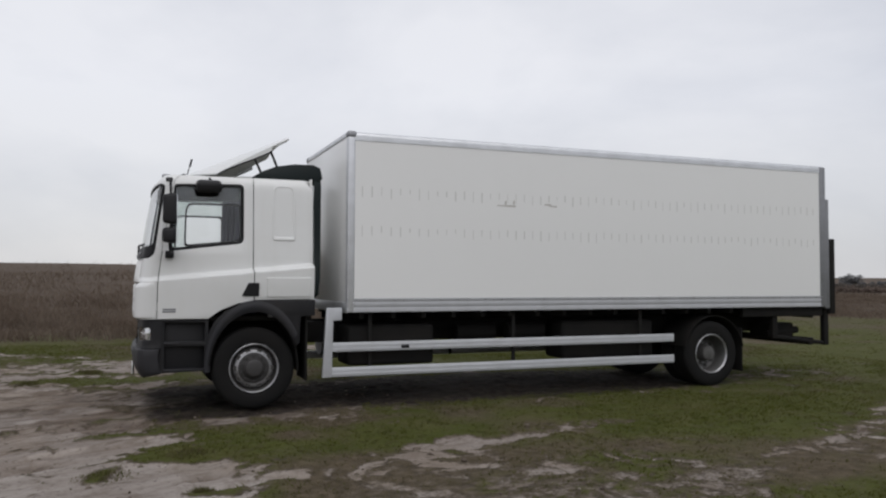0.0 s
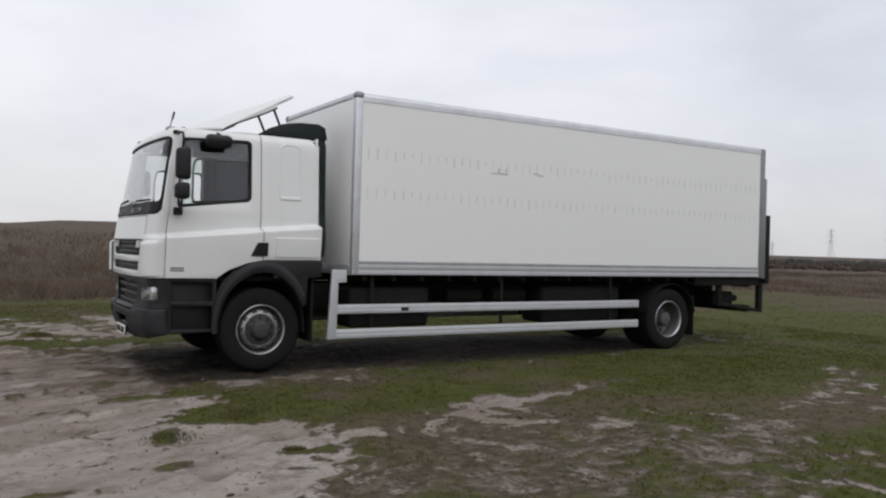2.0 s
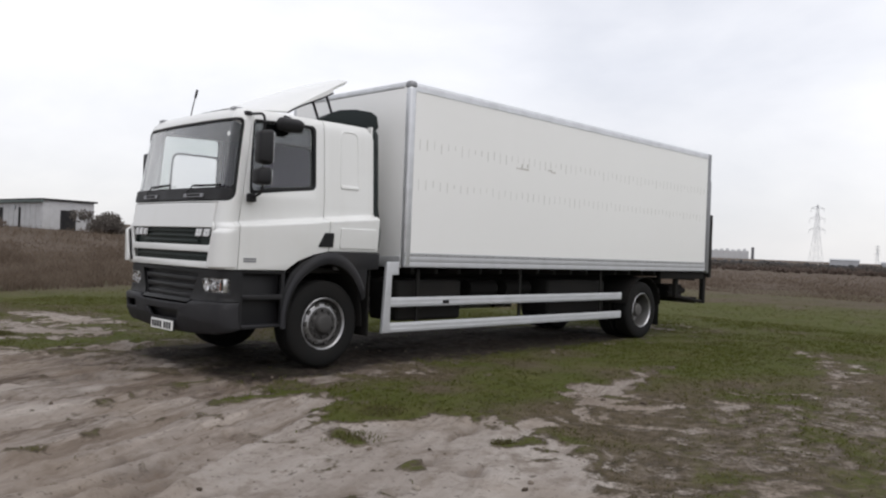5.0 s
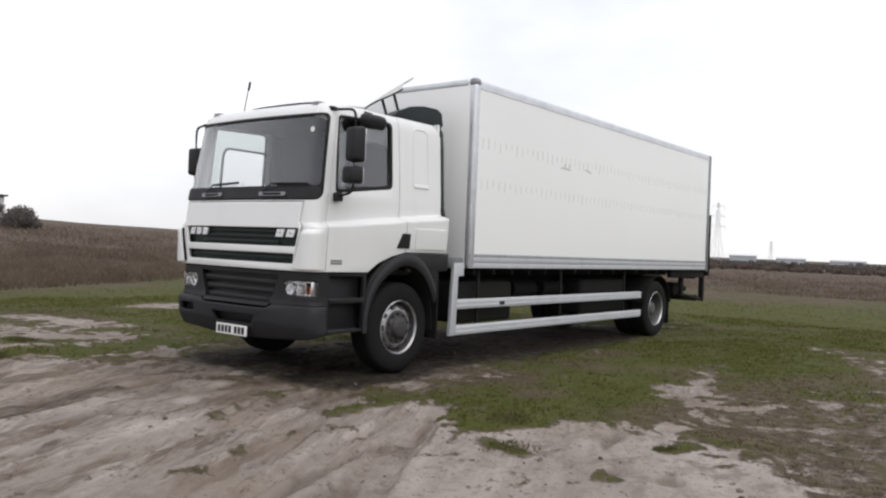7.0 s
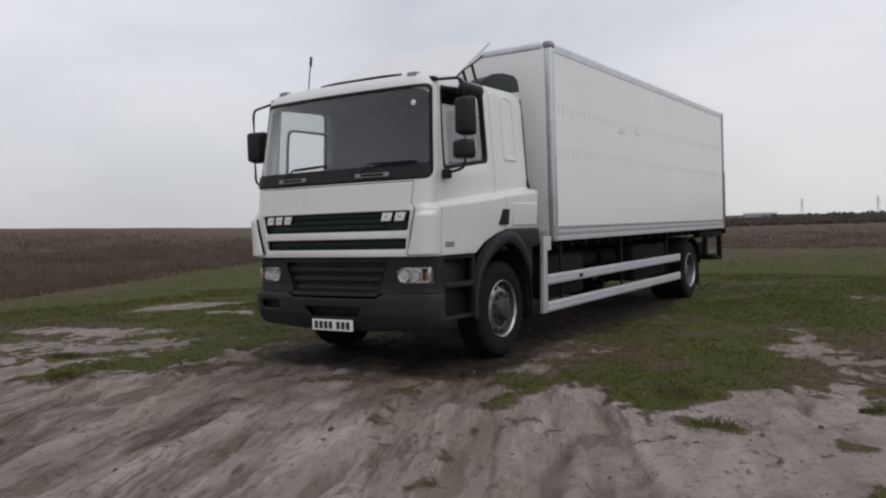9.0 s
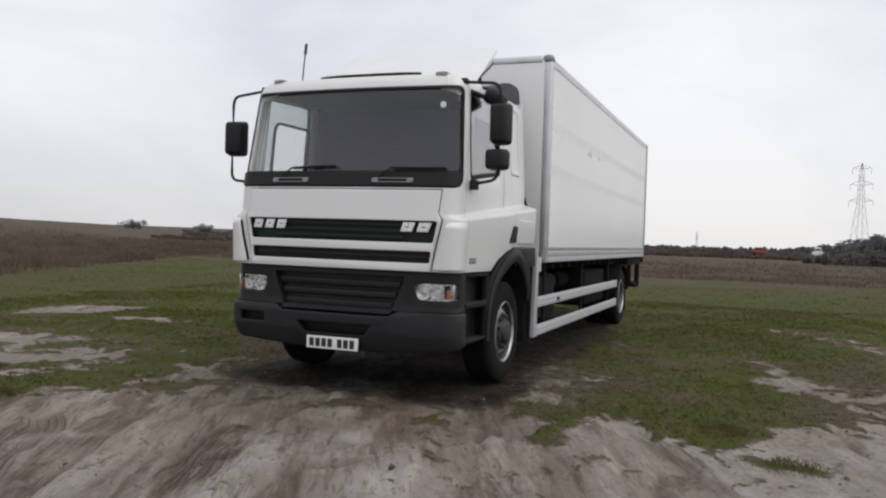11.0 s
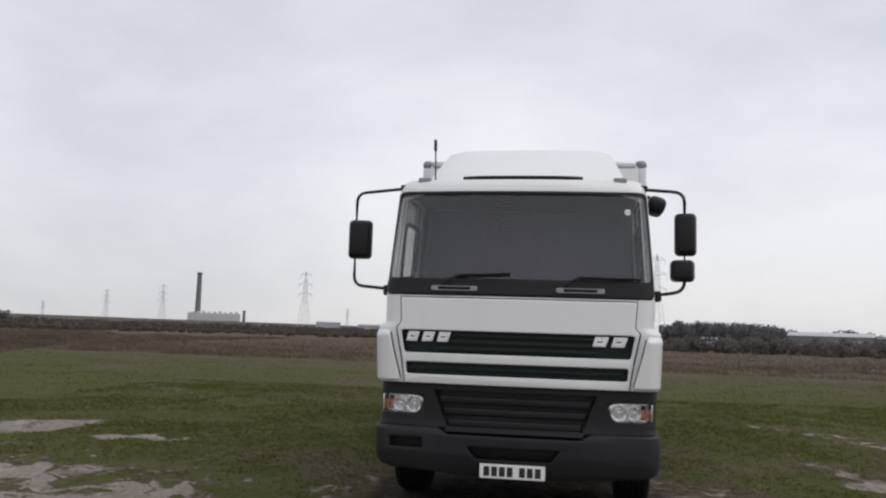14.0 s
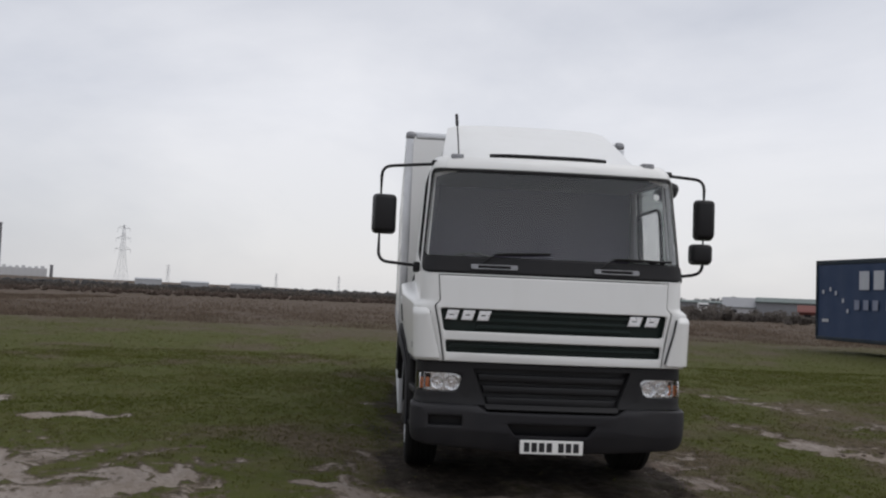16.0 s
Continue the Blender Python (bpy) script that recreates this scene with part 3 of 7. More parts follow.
def soil_material():
    k = Mat("sandy_soil_and_turf", (0.3, 0.27, 0.23), 0.95, Specular_IOR_Level=0.12)
    bare, dry, mud_rut_shade = k.attr("bare"), k.attr("dry"), k.attr("mud_rut_shade")
    edge, fleck = k.noise(6.0, 6, 0.7), k.noise(26.0, 4, 0.6)
    m = k.math("ADD", bare, k.math("MULTIPLY", k.math("SUBTRACT", edge, 0.5), 0.8))
    m = k.math("ADD", m, k.math("MULTIPLY", k.math("SUBTRACT", fleck, 0.5), 0.95))
    s1 = k.noise(0.8, 6, 0.6, turn=RUT, stretch=(0.35, 1.5, 1))
    s2 = k.noise(2.0, 6, 0.62, turn=RUT, stretch=(0.26, 1.7, 1), distort=0.3)
    s5 = k.noise(4.5, 5, 0.6, turn=RUT + 0.14, stretch=(0.24, 1.7, 1), distort=0.2)
    s6 = k.noise(13, 5, 0.68, turn=RUT + 0.08, stretch=(0.2, 1.6, 1), distort=0.4)
    s3 = k.noise(60, 5, 0.65)
    scored = k.attr("rutted")
    s4 = k.noise(8, 5, 0.6)
    v = k.attr("across")
    track = k.math("MULTIPLY", k.value(k.math("ABSOLUTE", v, 0), 0.19, 0.14), k.value(k.noise(1.1, 3), 0.36, 0.46))
    print_of = k.math("MULTIPLY", track, k.attr("tread"))
    groove = k.math("MULTIPLY", k.math("SINE", k.math("ADD", k.math("MULTIPLY", v, 115.0), k.math("MULTIPLY", s4, 4.0)), 0), print_of)
    sand = k.ramp(s1, (0.30, (0.190, 0.160, 0.138)), (0.48, (0.262, 0.230, 0.206)), (0.68, (0.360, 0.327, 0.300)))
    sand = k.mix(k.math("MULTIPLY", k.value(k.noise(0.55, 4, 0.5), 0.50, 0.62), 0.55), sand, (0.224, 0.180, 0.140))
    # Streaks: darker where the relief noise is low, paler where it is high.
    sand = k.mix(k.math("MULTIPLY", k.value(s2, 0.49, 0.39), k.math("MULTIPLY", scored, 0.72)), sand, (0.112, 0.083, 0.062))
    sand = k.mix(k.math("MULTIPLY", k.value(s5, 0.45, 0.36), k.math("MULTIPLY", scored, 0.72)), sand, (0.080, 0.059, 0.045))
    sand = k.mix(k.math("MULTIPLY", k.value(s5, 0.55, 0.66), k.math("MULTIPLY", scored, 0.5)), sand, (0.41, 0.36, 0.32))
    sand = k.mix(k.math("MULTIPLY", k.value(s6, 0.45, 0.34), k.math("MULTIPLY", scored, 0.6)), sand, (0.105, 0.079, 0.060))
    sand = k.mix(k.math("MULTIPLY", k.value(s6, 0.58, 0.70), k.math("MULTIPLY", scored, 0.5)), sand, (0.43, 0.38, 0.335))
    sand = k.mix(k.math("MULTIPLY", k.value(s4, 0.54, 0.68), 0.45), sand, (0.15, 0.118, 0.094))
    sand = k.mix(k.math("MULTIPLY", k.value(s3, 0.52, 0.7), 0.3), sand, (0.18, 0.145, 0.116))
    sand = k.mix(k.math("MULTIPLY", k.value(k.noise(19, 3, 0.5), 0.63, 0.69), 0.7), sand, (0.07, 0.056, 0.045))
    trodden = k.noise(3.2, 6, 0.68)
    sand = k.mix(k.math("MULTIPLY", k.value(trodden, 0.50, 0.36), k.math("MULTIPLY", k.math("SUBTRACT", 1.1, scored), 0.85)), sand, (0.165, 0.135, 0.112))
    sand = k.mix(k.math("MULTIPLY", track, 0.28), sand, (0.15, 0.115, 0.09))
    sand = k.mix(k.math("MULTIPLY", print_of, k.value(groove, 0.5, -0.8, 0.05, 0.4)), sand, (0.13, 0.10, 0.08))
    # Muddy soil, rut troughs and painted lorry shade are mixed in darker here.
    sand = k.mix(k.math("MULTIPLY", mud_rut_shade, 0.6), sand, k.ramp(s4, (0.4, (0.055, 0.038, 0.028)), (0.62, (0.112, 0.082, 0.061))))
    soil = k.ramp(s4, (0.35, (0.050, 0.040, 0.028)), (0.52, (0.085, 0.068, 0.050)), (0.68, (0.15, 0.125, 0.10)))
    turf = k.ramp(k.noise(1.3, 6, 0.65), (0.3, (0.051, 0.060, 0.011)), (0.5, (0.064, 0.071, 0.016)), (0.68, (0.085, 0.079, 0.030)))
    turf = k.mix(k.math("MULTIPLY", k.value(k.noise(5, 5), 0.52, 0.7), 0.6), turf, (0.074, 0.062, 0.037))
    turf = k.mix(k.math("MULTIPLY", k.value(k.noise(30, 4), 0.44, 0.66), 0.35), turf, (0.040, 0.045, 0.014))
    turf = k.mix(k.math("MULTIPLY", k.value(k.noise(2.6, 4), 0.52, 0.66), 0.5), turf, (0.072, 0.079, 0.022))
    turf = k.mix(k.attr("worn"), turf, k.ramp(s4, (0.35, (0.062, 0.049, 0.031)), (0.65, (0.105, 0.083, 0.056))))
    turf = k.mix(dry, turf, k.ramp(k.noise(0.8, 6), (0.3, (0.074, 0.056, 0.043)), (0.7, (0.108, 0.084, 0.066))))
    ground_colour = k.mix(k.value(m, 0.08, 0.42), turf, soil)
    ground_colour = k.mix(k.value(m, 0.48, 0.80), ground_colour, sand)
    # Near-black soil colour: the lorry's shade painted on the ground.
    mud_shade = k.ramp(s4, (0.38, (0.013, 0.010, 0.009)), (0.55, (0.022, 0.017, 0.014)), (0.68, (0.045, 0.036, 0.029)))
    k.colour(k.mix(k.math("MULTIPLY", k.attr("mud_shade"), 0.9), ground_colour, mud_shade))
    relief = k.math("ADD", k.math("ADD", k.math("ADD", s2, k.math("MULTIPLY", s6, 0.35)), k.math("MULTIPLY", s5, 0.6)), k.math("ADD", s4, k.math("MULTIPLY", s3, 0.3)))
    k.bump(k.math("ADD", relief, k.math("MULTIPLY", groove, 0.6)), 0.85, 0.05)
    return k.m


def treads(x, y):
    """Where a tyre's tread still shows in the wheel tracks."""
    return ramp01(0.0, 0.5, np.maximum.reduce([blob(x, y, cx, cy, r, r) for cx, cy, r in ((-2.5, 1.05, 0.8), (-1.9, -0.1, 0.9), (-1.8, 0.9, 0.7), (-2.6, -1.2, 0.5), (-3.4, 0.3, 0.8))]))


def lorry_shade(x, y):
    """Shade under the lorry, painted into the soil colour with a ragged edge."""
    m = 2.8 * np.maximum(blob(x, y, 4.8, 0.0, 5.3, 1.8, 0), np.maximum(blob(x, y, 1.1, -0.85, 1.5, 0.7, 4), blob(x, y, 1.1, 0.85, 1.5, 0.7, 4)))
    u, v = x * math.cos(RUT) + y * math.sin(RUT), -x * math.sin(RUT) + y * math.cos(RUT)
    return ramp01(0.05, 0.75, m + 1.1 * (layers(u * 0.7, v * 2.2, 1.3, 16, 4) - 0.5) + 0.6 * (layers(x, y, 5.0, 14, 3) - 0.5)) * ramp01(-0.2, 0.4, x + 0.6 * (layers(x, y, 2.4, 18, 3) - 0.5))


def mud_rut_shading(x, y):
    """Muddy soil before the lorry, darker ruts, and shade painted under and beside it."""
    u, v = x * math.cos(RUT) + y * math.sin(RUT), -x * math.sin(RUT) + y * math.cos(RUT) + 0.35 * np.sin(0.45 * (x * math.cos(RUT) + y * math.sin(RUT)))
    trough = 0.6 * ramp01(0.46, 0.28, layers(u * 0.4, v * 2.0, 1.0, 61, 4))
    # The last two blobs paint shade beside the front wheel and under the lorry.
    mud_shade = np.clip(1.1 * np.maximum(np.maximum(blob(x, y, 0.1, -0.8, 2.3, 1.0, 12), 0.8 * blob(x, y, -0.9, -0.4, 1.7, 1.0, 25)), np.maximum(blob(x, y, 0.2, 0.9, 2.0, 0.9, 18), np.maximum(blob(x, y, 1.5, -1.2, 2.4, 0.7, 4), 2.5 * blob(x, y, 4.6, 0.0, 5.3, 1.5, 0)))) + 1.4 * (layers(x, y, 2.6, 15, 4) - 0.5), 0, 1)
    return np.clip(0.75 * trough * rutted(x, y) + mud_shade + 0.9 * cuts(x, y), 0, 1)


ground_me, gx, gy = grid_mesh("ground", lines(-7.0, 8.0, 0.042, 2600, 1.08), lines(-10.5, 6.5, 0.042, 2600, 1.08),
                              lambda x, y: ground_z(x, y, sandiness(x, y)))
for key, val in (("bare", sandiness(gx, gy) * (1 - dryness(gx, gy))), ("dry", dryness(gx, gy)), ("mud_rut_shade", mud_rut_shading(gx, gy)), ("across", across(gx, gy)), ("worn", ramp01(0.44, 0.68, browning(gx, gy))), ("tread", treads(gx, gy)), ("mud_shade", lorry_shade(gx, gy)), ("rutted", rutted(gx, gy))):
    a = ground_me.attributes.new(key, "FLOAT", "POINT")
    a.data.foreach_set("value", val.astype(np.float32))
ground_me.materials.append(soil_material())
ground = tagged(new("ground", ground_me), "rutted pale sandy soil and short rough turf, open to the horizon", "ground", kind="structure")


def leafy(name, stops, rough=0.7, soft=0.25, dead=None):
    k = Mat(name, stops[0][1], rough, Specular_IOR_Level=0.1)
    c = k.mix(soft, k.ramp(k.island(), *stops), k.ramp(k.noise(0.6, 5), (0.36, stops[0][1]), (0.5, stops[1][1]), (0.62, stops[-1][1])))
    if dead:
        c = k.mix(k.math("MULTIPLY", k.attr("dead"), 0.85), c, k.ramp(k.island(), (0.0, tuple(0.6 * v for v in dead)), (1.0, tuple(1.25 * v for v in dead))))
    k.colour(c)
    # thin leaves let light through
    through_leaf, both = k.n.new("ShaderNodeBsdfTranslucent"), k.n.new("ShaderNodeMixShader")
    both.inputs[0].default_value = 0.5
    k.l.new(c, through_leaf.inputs["Color"])
    k.l.new(k.p.outputs["BSDF"], both.inputs[1])
    k.l.new(through_leaf.outputs[0], both.inputs[2])
    k.l.new(both.outputs[0], k.n["Material Output"].inputs["Surface"])
    return k.m


TURF = leafy("short_grass_blades", ((0.0, (0.073, 0.083, 0.015)), (0.45, (0.085, 0.094, 0.020)), (0.8, (0.098, 0.101, 0.027)), (1.0, (0.121, 0.108, 0.046))), 0.8, 0.6, (0.125, 0.101, 0.066))
STRAW = leafy("dead_grass_stems", ((0.0, (0.102, 0.077, 0.058)), (0.5, (0.136, 0.104, 0.079)), (0.85, (0.162, 0.127, 0.098)), (1.0, (0.18, 0.145, 0.114))), 0.9, 0.85)
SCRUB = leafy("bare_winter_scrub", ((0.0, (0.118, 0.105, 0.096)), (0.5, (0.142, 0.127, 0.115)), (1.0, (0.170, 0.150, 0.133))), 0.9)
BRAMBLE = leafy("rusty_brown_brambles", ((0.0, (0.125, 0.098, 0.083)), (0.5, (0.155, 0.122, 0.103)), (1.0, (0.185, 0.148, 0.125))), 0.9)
# Lightened towards grey: distance haze mixed into the foliage colour.
WOODS = leafy("hazed_far_trees", ((0.0, (0.128, 0.132, 0.135)), (0.5, (0.154, 0.157, 0.161)), (1.0, (0.184, 0.184, 0.185))), 0.95)
BARK = plastic("grey_brown_bark", (0.06, 0.05, 0.04), 0.9, amount=0.3)
RNG = np.random.default_rng(11)


def blades(pts, height, width, lean):
    """One bent blade a point: four triangles' worth of taper, in three."""
    n = len(pts)
    a = RNG.uniform(0, 2 * math.pi, n)
    side = np.stack([np.cos(a), np.sin(a), 0 * a], 1) * width[:, None] / 2
    b = RNG.uniform(0, 2 * math.pi, n)
    over = np.stack([np.cos(b), np.sin(b), 0 * b], 1) * (height * lean * RNG.uniform(0.2, 1.0, n))[:, None]
    up = np.array([0, 0, 1.0])[None] * height[:, None]
    mid = pts + 0.55 * up + 0.3 * over
    verts = np.concatenate([pts - side, pts + side, mid - 0.7 * side, mid + 0.7 * side, pts + up * 0.95 + over], 0)
    i = np.arange(n)
    tris = np.concatenate([np.stack([i, i + n, i + 3 * n], 1), np.stack([i, i + 3 * n, i + 2 * n], 1), np.stack([i + 2 * n, i + 3 * n, i + 4 * n], 1)])
    return verts, tris


def turf_points(x0, x1, y0, y1, n, apart):
    x, y = RNG.uniform(x0, x1, n), RNG.uniform(y0, y1, n)
    if apart:
        out = (np.abs(x - 2.0) > 9.5) | (np.abs(y + 1.5) > 10.0)
        x, y = x[out], y[out]
    n = len(x)
    s, d = sandiness(x, y), dryness(x, y)
    keep = (RNG.uniform(0, 1, n) > 1.15 * s) & (d < RNG.uniform(0.2, 0.75, n))
    open_air = (np.abs(y) > 1.3 + 0.5 * (layers(x, y, 1.5, 83, 3) - 0.5)) | (x < -0.2) | (x > 9.6)
    keep &= open_air | (RNG.uniform(0, 1, n) < 0.06)
    keep &= RNG.uniform(0, 1, n) < 0.25 + 1.1 * ramp01(0.36, 0.56, layers(x, y, 0.7, 85, 4))
    return x[keep], y[keep], s[keep]


def turf_object(name, label, region, n, per, h, w, apart=False):
    x, y, s = turf_points(*region, n, apart)
    clump = layers(x, y, 1.6, 81, 3)
    x, y, s, clump = (np.repeat(v, per) for v in (x, y, s, clump))
    x, y = x + RNG.normal(0, h * 0.45, len(x)), y + RNG.normal(0, h * 0.45, len(x))
    z = ground_z(x, y, sandiness(x, y)) - 0.006
    hh = h * (0.6 + 0.7 * np.clip(clump - 0.3, 0, 1)) * RNG.uniform(0.6, 1.3, len(x)) * (1 - 0.4 * s)
    patch = browning(x, y) + 0.10 * RNG.normal(0, 1, len(x))
    dead = np.clip(ramp01(0.46, 0.70, patch) + 0.95 * ramp01(0.05, 0.55, s) * RNG.uniform(0.3, 1, len(x)), 0, 1)
    hh = hh * (1 - 0.35 * dead)
    v, t = blades(np.stack([x, y, z], 1), hh, np.full(len(x), w) * RNG.uniform(0.6, 1.4, len(x)), 2.3)
    me = scatter_mesh(name, v, t)
    a = me.attributes.new("dead", "FLOAT", "POINT")
    a.data.foreach_set("value", np.tile(dead, 5).astype(np.float32))
    me.materials.append(TURF)
    return tagged(new(name, me), label, "grass", kind="stuff")


turf_object("grass", "short rough green grass on sandy ground", (-9, 14, -13, 10), 150000, 3, 0.045, 0.010)
turf_object("grass", "short green grass across the open field", (-16, 46, -34, 32), 130000, 2, 0.032, 0.030, True)


def grass_tuft(x0, y0, reach, tall, n, label):
    """One clump of taller grass standing on the bare sand."""
    a, d = RNG.uniform(0, 2 * math.pi, n), reach * np.sqrt(RNG.uniform(0, 1, n)) * RNG.uniform(0.6, 1.0, n)
    x, y = x0 + d * np.cos(a), y0 + 0.85 * d * np.sin(a)
    h = tall * (1 - 0.55 * (d / reach) ** 2) * RNG.uniform(0.5, 1.2, n)
    v, t = blades(np.stack([x, y, ground_z(x, y, sandiness(x, y)) - 0.008], 1), h, RNG.uniform(0.005, 0.011, n), 1.1)
    me = scatter_mesh("grass_tuft", v, t)
    f = me.attributes.new("dead", "FLOAT", "POINT")
    f.data.foreach_set("value", np.tile(np.clip(RNG.normal(0.62, 0.3, n), 0, 1), 5).astype(np.float32))
    me.materials.append(TURF)
    return tagged(new("grass_tuft", me), label, "grass tuft", kind="stuff")


for tx, ty, tr, th, tn, tl in ((-0.28, -3.77, 0.31, 0.055, 280, "rough green grass tuft standing in pale sand"), (0.44, -3.3, 0.29, 0.055, 280, "low grass tuft at the edge of the turf"),
                               (-1.57, -5.02, 0.25, 0.05, 220, "small dull green tuft in pale sand"), (0.45, -4.67, 0.12, 0.06, 260, "tiny brown-green tuft on trodden sand"),
                               (-0.68, 3.52, 0.24, 0.07, 450, "green tuft among pale sandy patches"), (-1.5, 2.3, 0.24, 0.06, 380, "ragged brown-green tuft on sand")):
    grass_tuft(tx, ty, tr, th, tn, tl)


def clods_object():
    """Crumbled lumps of soil and small stones lying on the bare sand."""
    n = 2600
    x, y = RNG.uniform(-6.5, 3.5, n), RNG.uniform(-9.5, 4.5, n)
    s = sandiness(x, y)
    keep = (s > RNG.uniform(0.25, 0.75, n)) & (layers(x, y, 0.8, 95, 3) > RNG.uniform(0.35, 0.65, n))
    x, y = x[keep][:300], y[keep][:300]
    base = bmesh.new()
    bmesh.ops.create_icosphere(base, subdivisions=1, radius=1.0)
    bv, bf = np.array([v.co[:] for v in base.verts]), np.array([[v.index for v in f.verts] for f in base.faces])
    base.free()
    m = len(bv)
    r = np.exp(RNG.normal(-4.25, 0.4, len(x)))
    z = ground_z(x, y, sandiness(x, y))
    jag = RNG.uniform(0.7, 1.25, (len(x), m, 1)) * RNG.uniform(0.65, 1.35, (len(x), 1, 3)) * np.array([1, 1, 0.7])
    v = bv[None] * jag * r[:, None, None] + np.stack([x, y, z + 0.25 * r], 1)[:, None]
    t = (bf[None] + (np.arange(len(x)) * m)[:, None, None]).reshape(-1, 3)
    me = scatter_mesh("soil_clods", v.reshape(-1, 3), t)
    k = Mat("crumbled_soil", (0.15, 0.12, 0.1), 0.95, Specular_IOR_Level=0.1)
    k.colour(k.ramp(k.island(), (0.0, (0.06, 0.047, 0.037)), (0.5, (0.13, 0.104, 0.085)), (0.85, (0.19, 0.16, 0.135)), (1.0, (0.25, 0.22, 0.19))))
    k.bump(k.noise(120, 3), 0.4, 0.004)
    me.materials.append(k.m)
    me.shade_smooth()
    return tagged(new("soil_clods", me), "small crumbled soil clods and stones on bare sand", "clods", kind="stuff")


clods_object()


def straw_object():
    n = 150000
    d = RNG.exponential(13, n) - 1.0
    x = RNG.uniform(-55, 75, n)
    y = 12.0 + 0.50 * np.clip(x, 0, 36) + d
    m = 70000
    x2, y2 = 29 + RNG.exponential(15, m), RNG.uniform(-45, 36, m)
    x, y = np.concatenate([x, x2]), np.concatenate([y, y2])
    keep = dryness(x, y) > RNG.uniform(0.1, 0.7, len(x))
    x, y = x[keep], y[keep]
    clump = layers(x, y, 0.35, 91, 3)
    h = (0.12 + 1.0 * np.clip(clump - 0.3, 0, 1)) * RNG.uniform(0.4, 1.2, len(x)) * np.where(y < 11 + 0.5 * x, 0.5, 1.0)
    v, t = blades(np.stack([x, y, ground_z(x, y) - 0.02], 1), h, RNG.uniform(0.012, 0.04, len(x)) * (1 + np.hypot(x, y) / 70), 1.5)
    me = scatter_mesh("dead_grass", v, t)
    me.materials.append(STRAW)
    return tagged(new("dead_grass", me), "tall brown dead grass and reeds at the field's edge", "dead grass", kind="stuff")


straw_object()


def leaf_cloud(centres, radii, squash, per, size):
    """Small leaf-sized facets round many centres; an uneven outline with gaps."""
    n = len(centres) * per
    c, r = np.repeat(centres, per, 0), np.repeat(radii, per)
    d = RNG.normal(0, 1, (n, 3))
    d /= np.linalg.norm(d, axis=1)[:, None]
    p = c + d * (r * RNG.uniform(0.25, 1.0, n) ** 0.6)[:, None] * np.array([1, 1, squash])
    s = size * RNG.uniform(0.5, 1.4, n)
    e1 = RNG.normal(0, 1, (n, 3))
    e1 /= np.linalg.norm(e1, axis=1)[:, None]
    e2 = np.cross(e1, d)
    e2 /= np.linalg.norm(e2, axis=1)[:, None] + 1e-6
    v = np.concatenate([p - e1 * s[:, None], p + e1 * s[:, None], p + e2 * s[:, None], p - e2 * s[:, None] * 0.8])
    i = np.arange(n)
    return v, np.concatenate([np.stack([i, i + n, i + 2 * n], 1), np.stack([i, i + 3 * n, i + n], 1)])


def around(az, dist, eye=(-5.5, -3.0)):
    return eye[0] + dist * math.cos(radians(az)), eye[1] + dist * math.sin(radians(az))


def bush(name, label, x, y, w, h, per=60, size=0.18, material=None, clumps=26):
    """A winter bush: forked stems from one root and a ragged crown of twig-sized facets."""
    z = float(ground_z(x, y))
    t = thing(name, label, "bush", Matrix.Translation((x, y, z - 0.05)))
    bm = bmesh.new()
    for k in range(9):
        a, o = RNG.uniform(0, 6.28), RNG.uniform(0.2, 0.8)
        top = (o * w / 2 * math.cos(a), o * w / 2 * math.sin(a), h * RNG.uniform(0.5, 0.85))
        rod(bm, (0.1 * math.cos(a), 0.1 * math.sin(a), 0), (top[0] * 0.5, top[1] * 0.5, top[2] * 0.6), 0.06, 5, 0.04)
        rod(bm, (top[0] * 0.5, top[1] * 0.5, top[2] * 0.58), top, 0.04, 5, 0.012)
    part("stem", bm, BARK, t)
    c = np.stack([RNG.normal(0, w / 4.2, clumps), RNG.normal(0, w / 4.2, clumps), h * RNG.uniform(0.15, 0.8, clumps)], 1)
    v, f = leaf_cloud(c, RNG.uniform(0.1, 0.22, clumps) * w, 0.8, per, size)
    v[:, 2] = np.maximum(v[:, 2], 0.02)
    me = scatter_mesh("crown", v, f)
    me.materials.append(material or SCRUB)
    new("crown", me).parent = t
    return t


bush("bush", "dark bare bramble bush beside the grey shed", 26.4, 66.5, 5.0, 2.2, 170, 0.10)
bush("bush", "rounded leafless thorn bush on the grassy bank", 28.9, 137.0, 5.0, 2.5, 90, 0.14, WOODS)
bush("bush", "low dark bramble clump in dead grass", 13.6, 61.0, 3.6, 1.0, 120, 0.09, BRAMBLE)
# These skyline bushes take the haze-lightened tree colour.
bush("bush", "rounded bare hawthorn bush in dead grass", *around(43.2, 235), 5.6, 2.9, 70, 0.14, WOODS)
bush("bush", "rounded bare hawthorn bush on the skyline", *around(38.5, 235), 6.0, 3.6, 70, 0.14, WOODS)


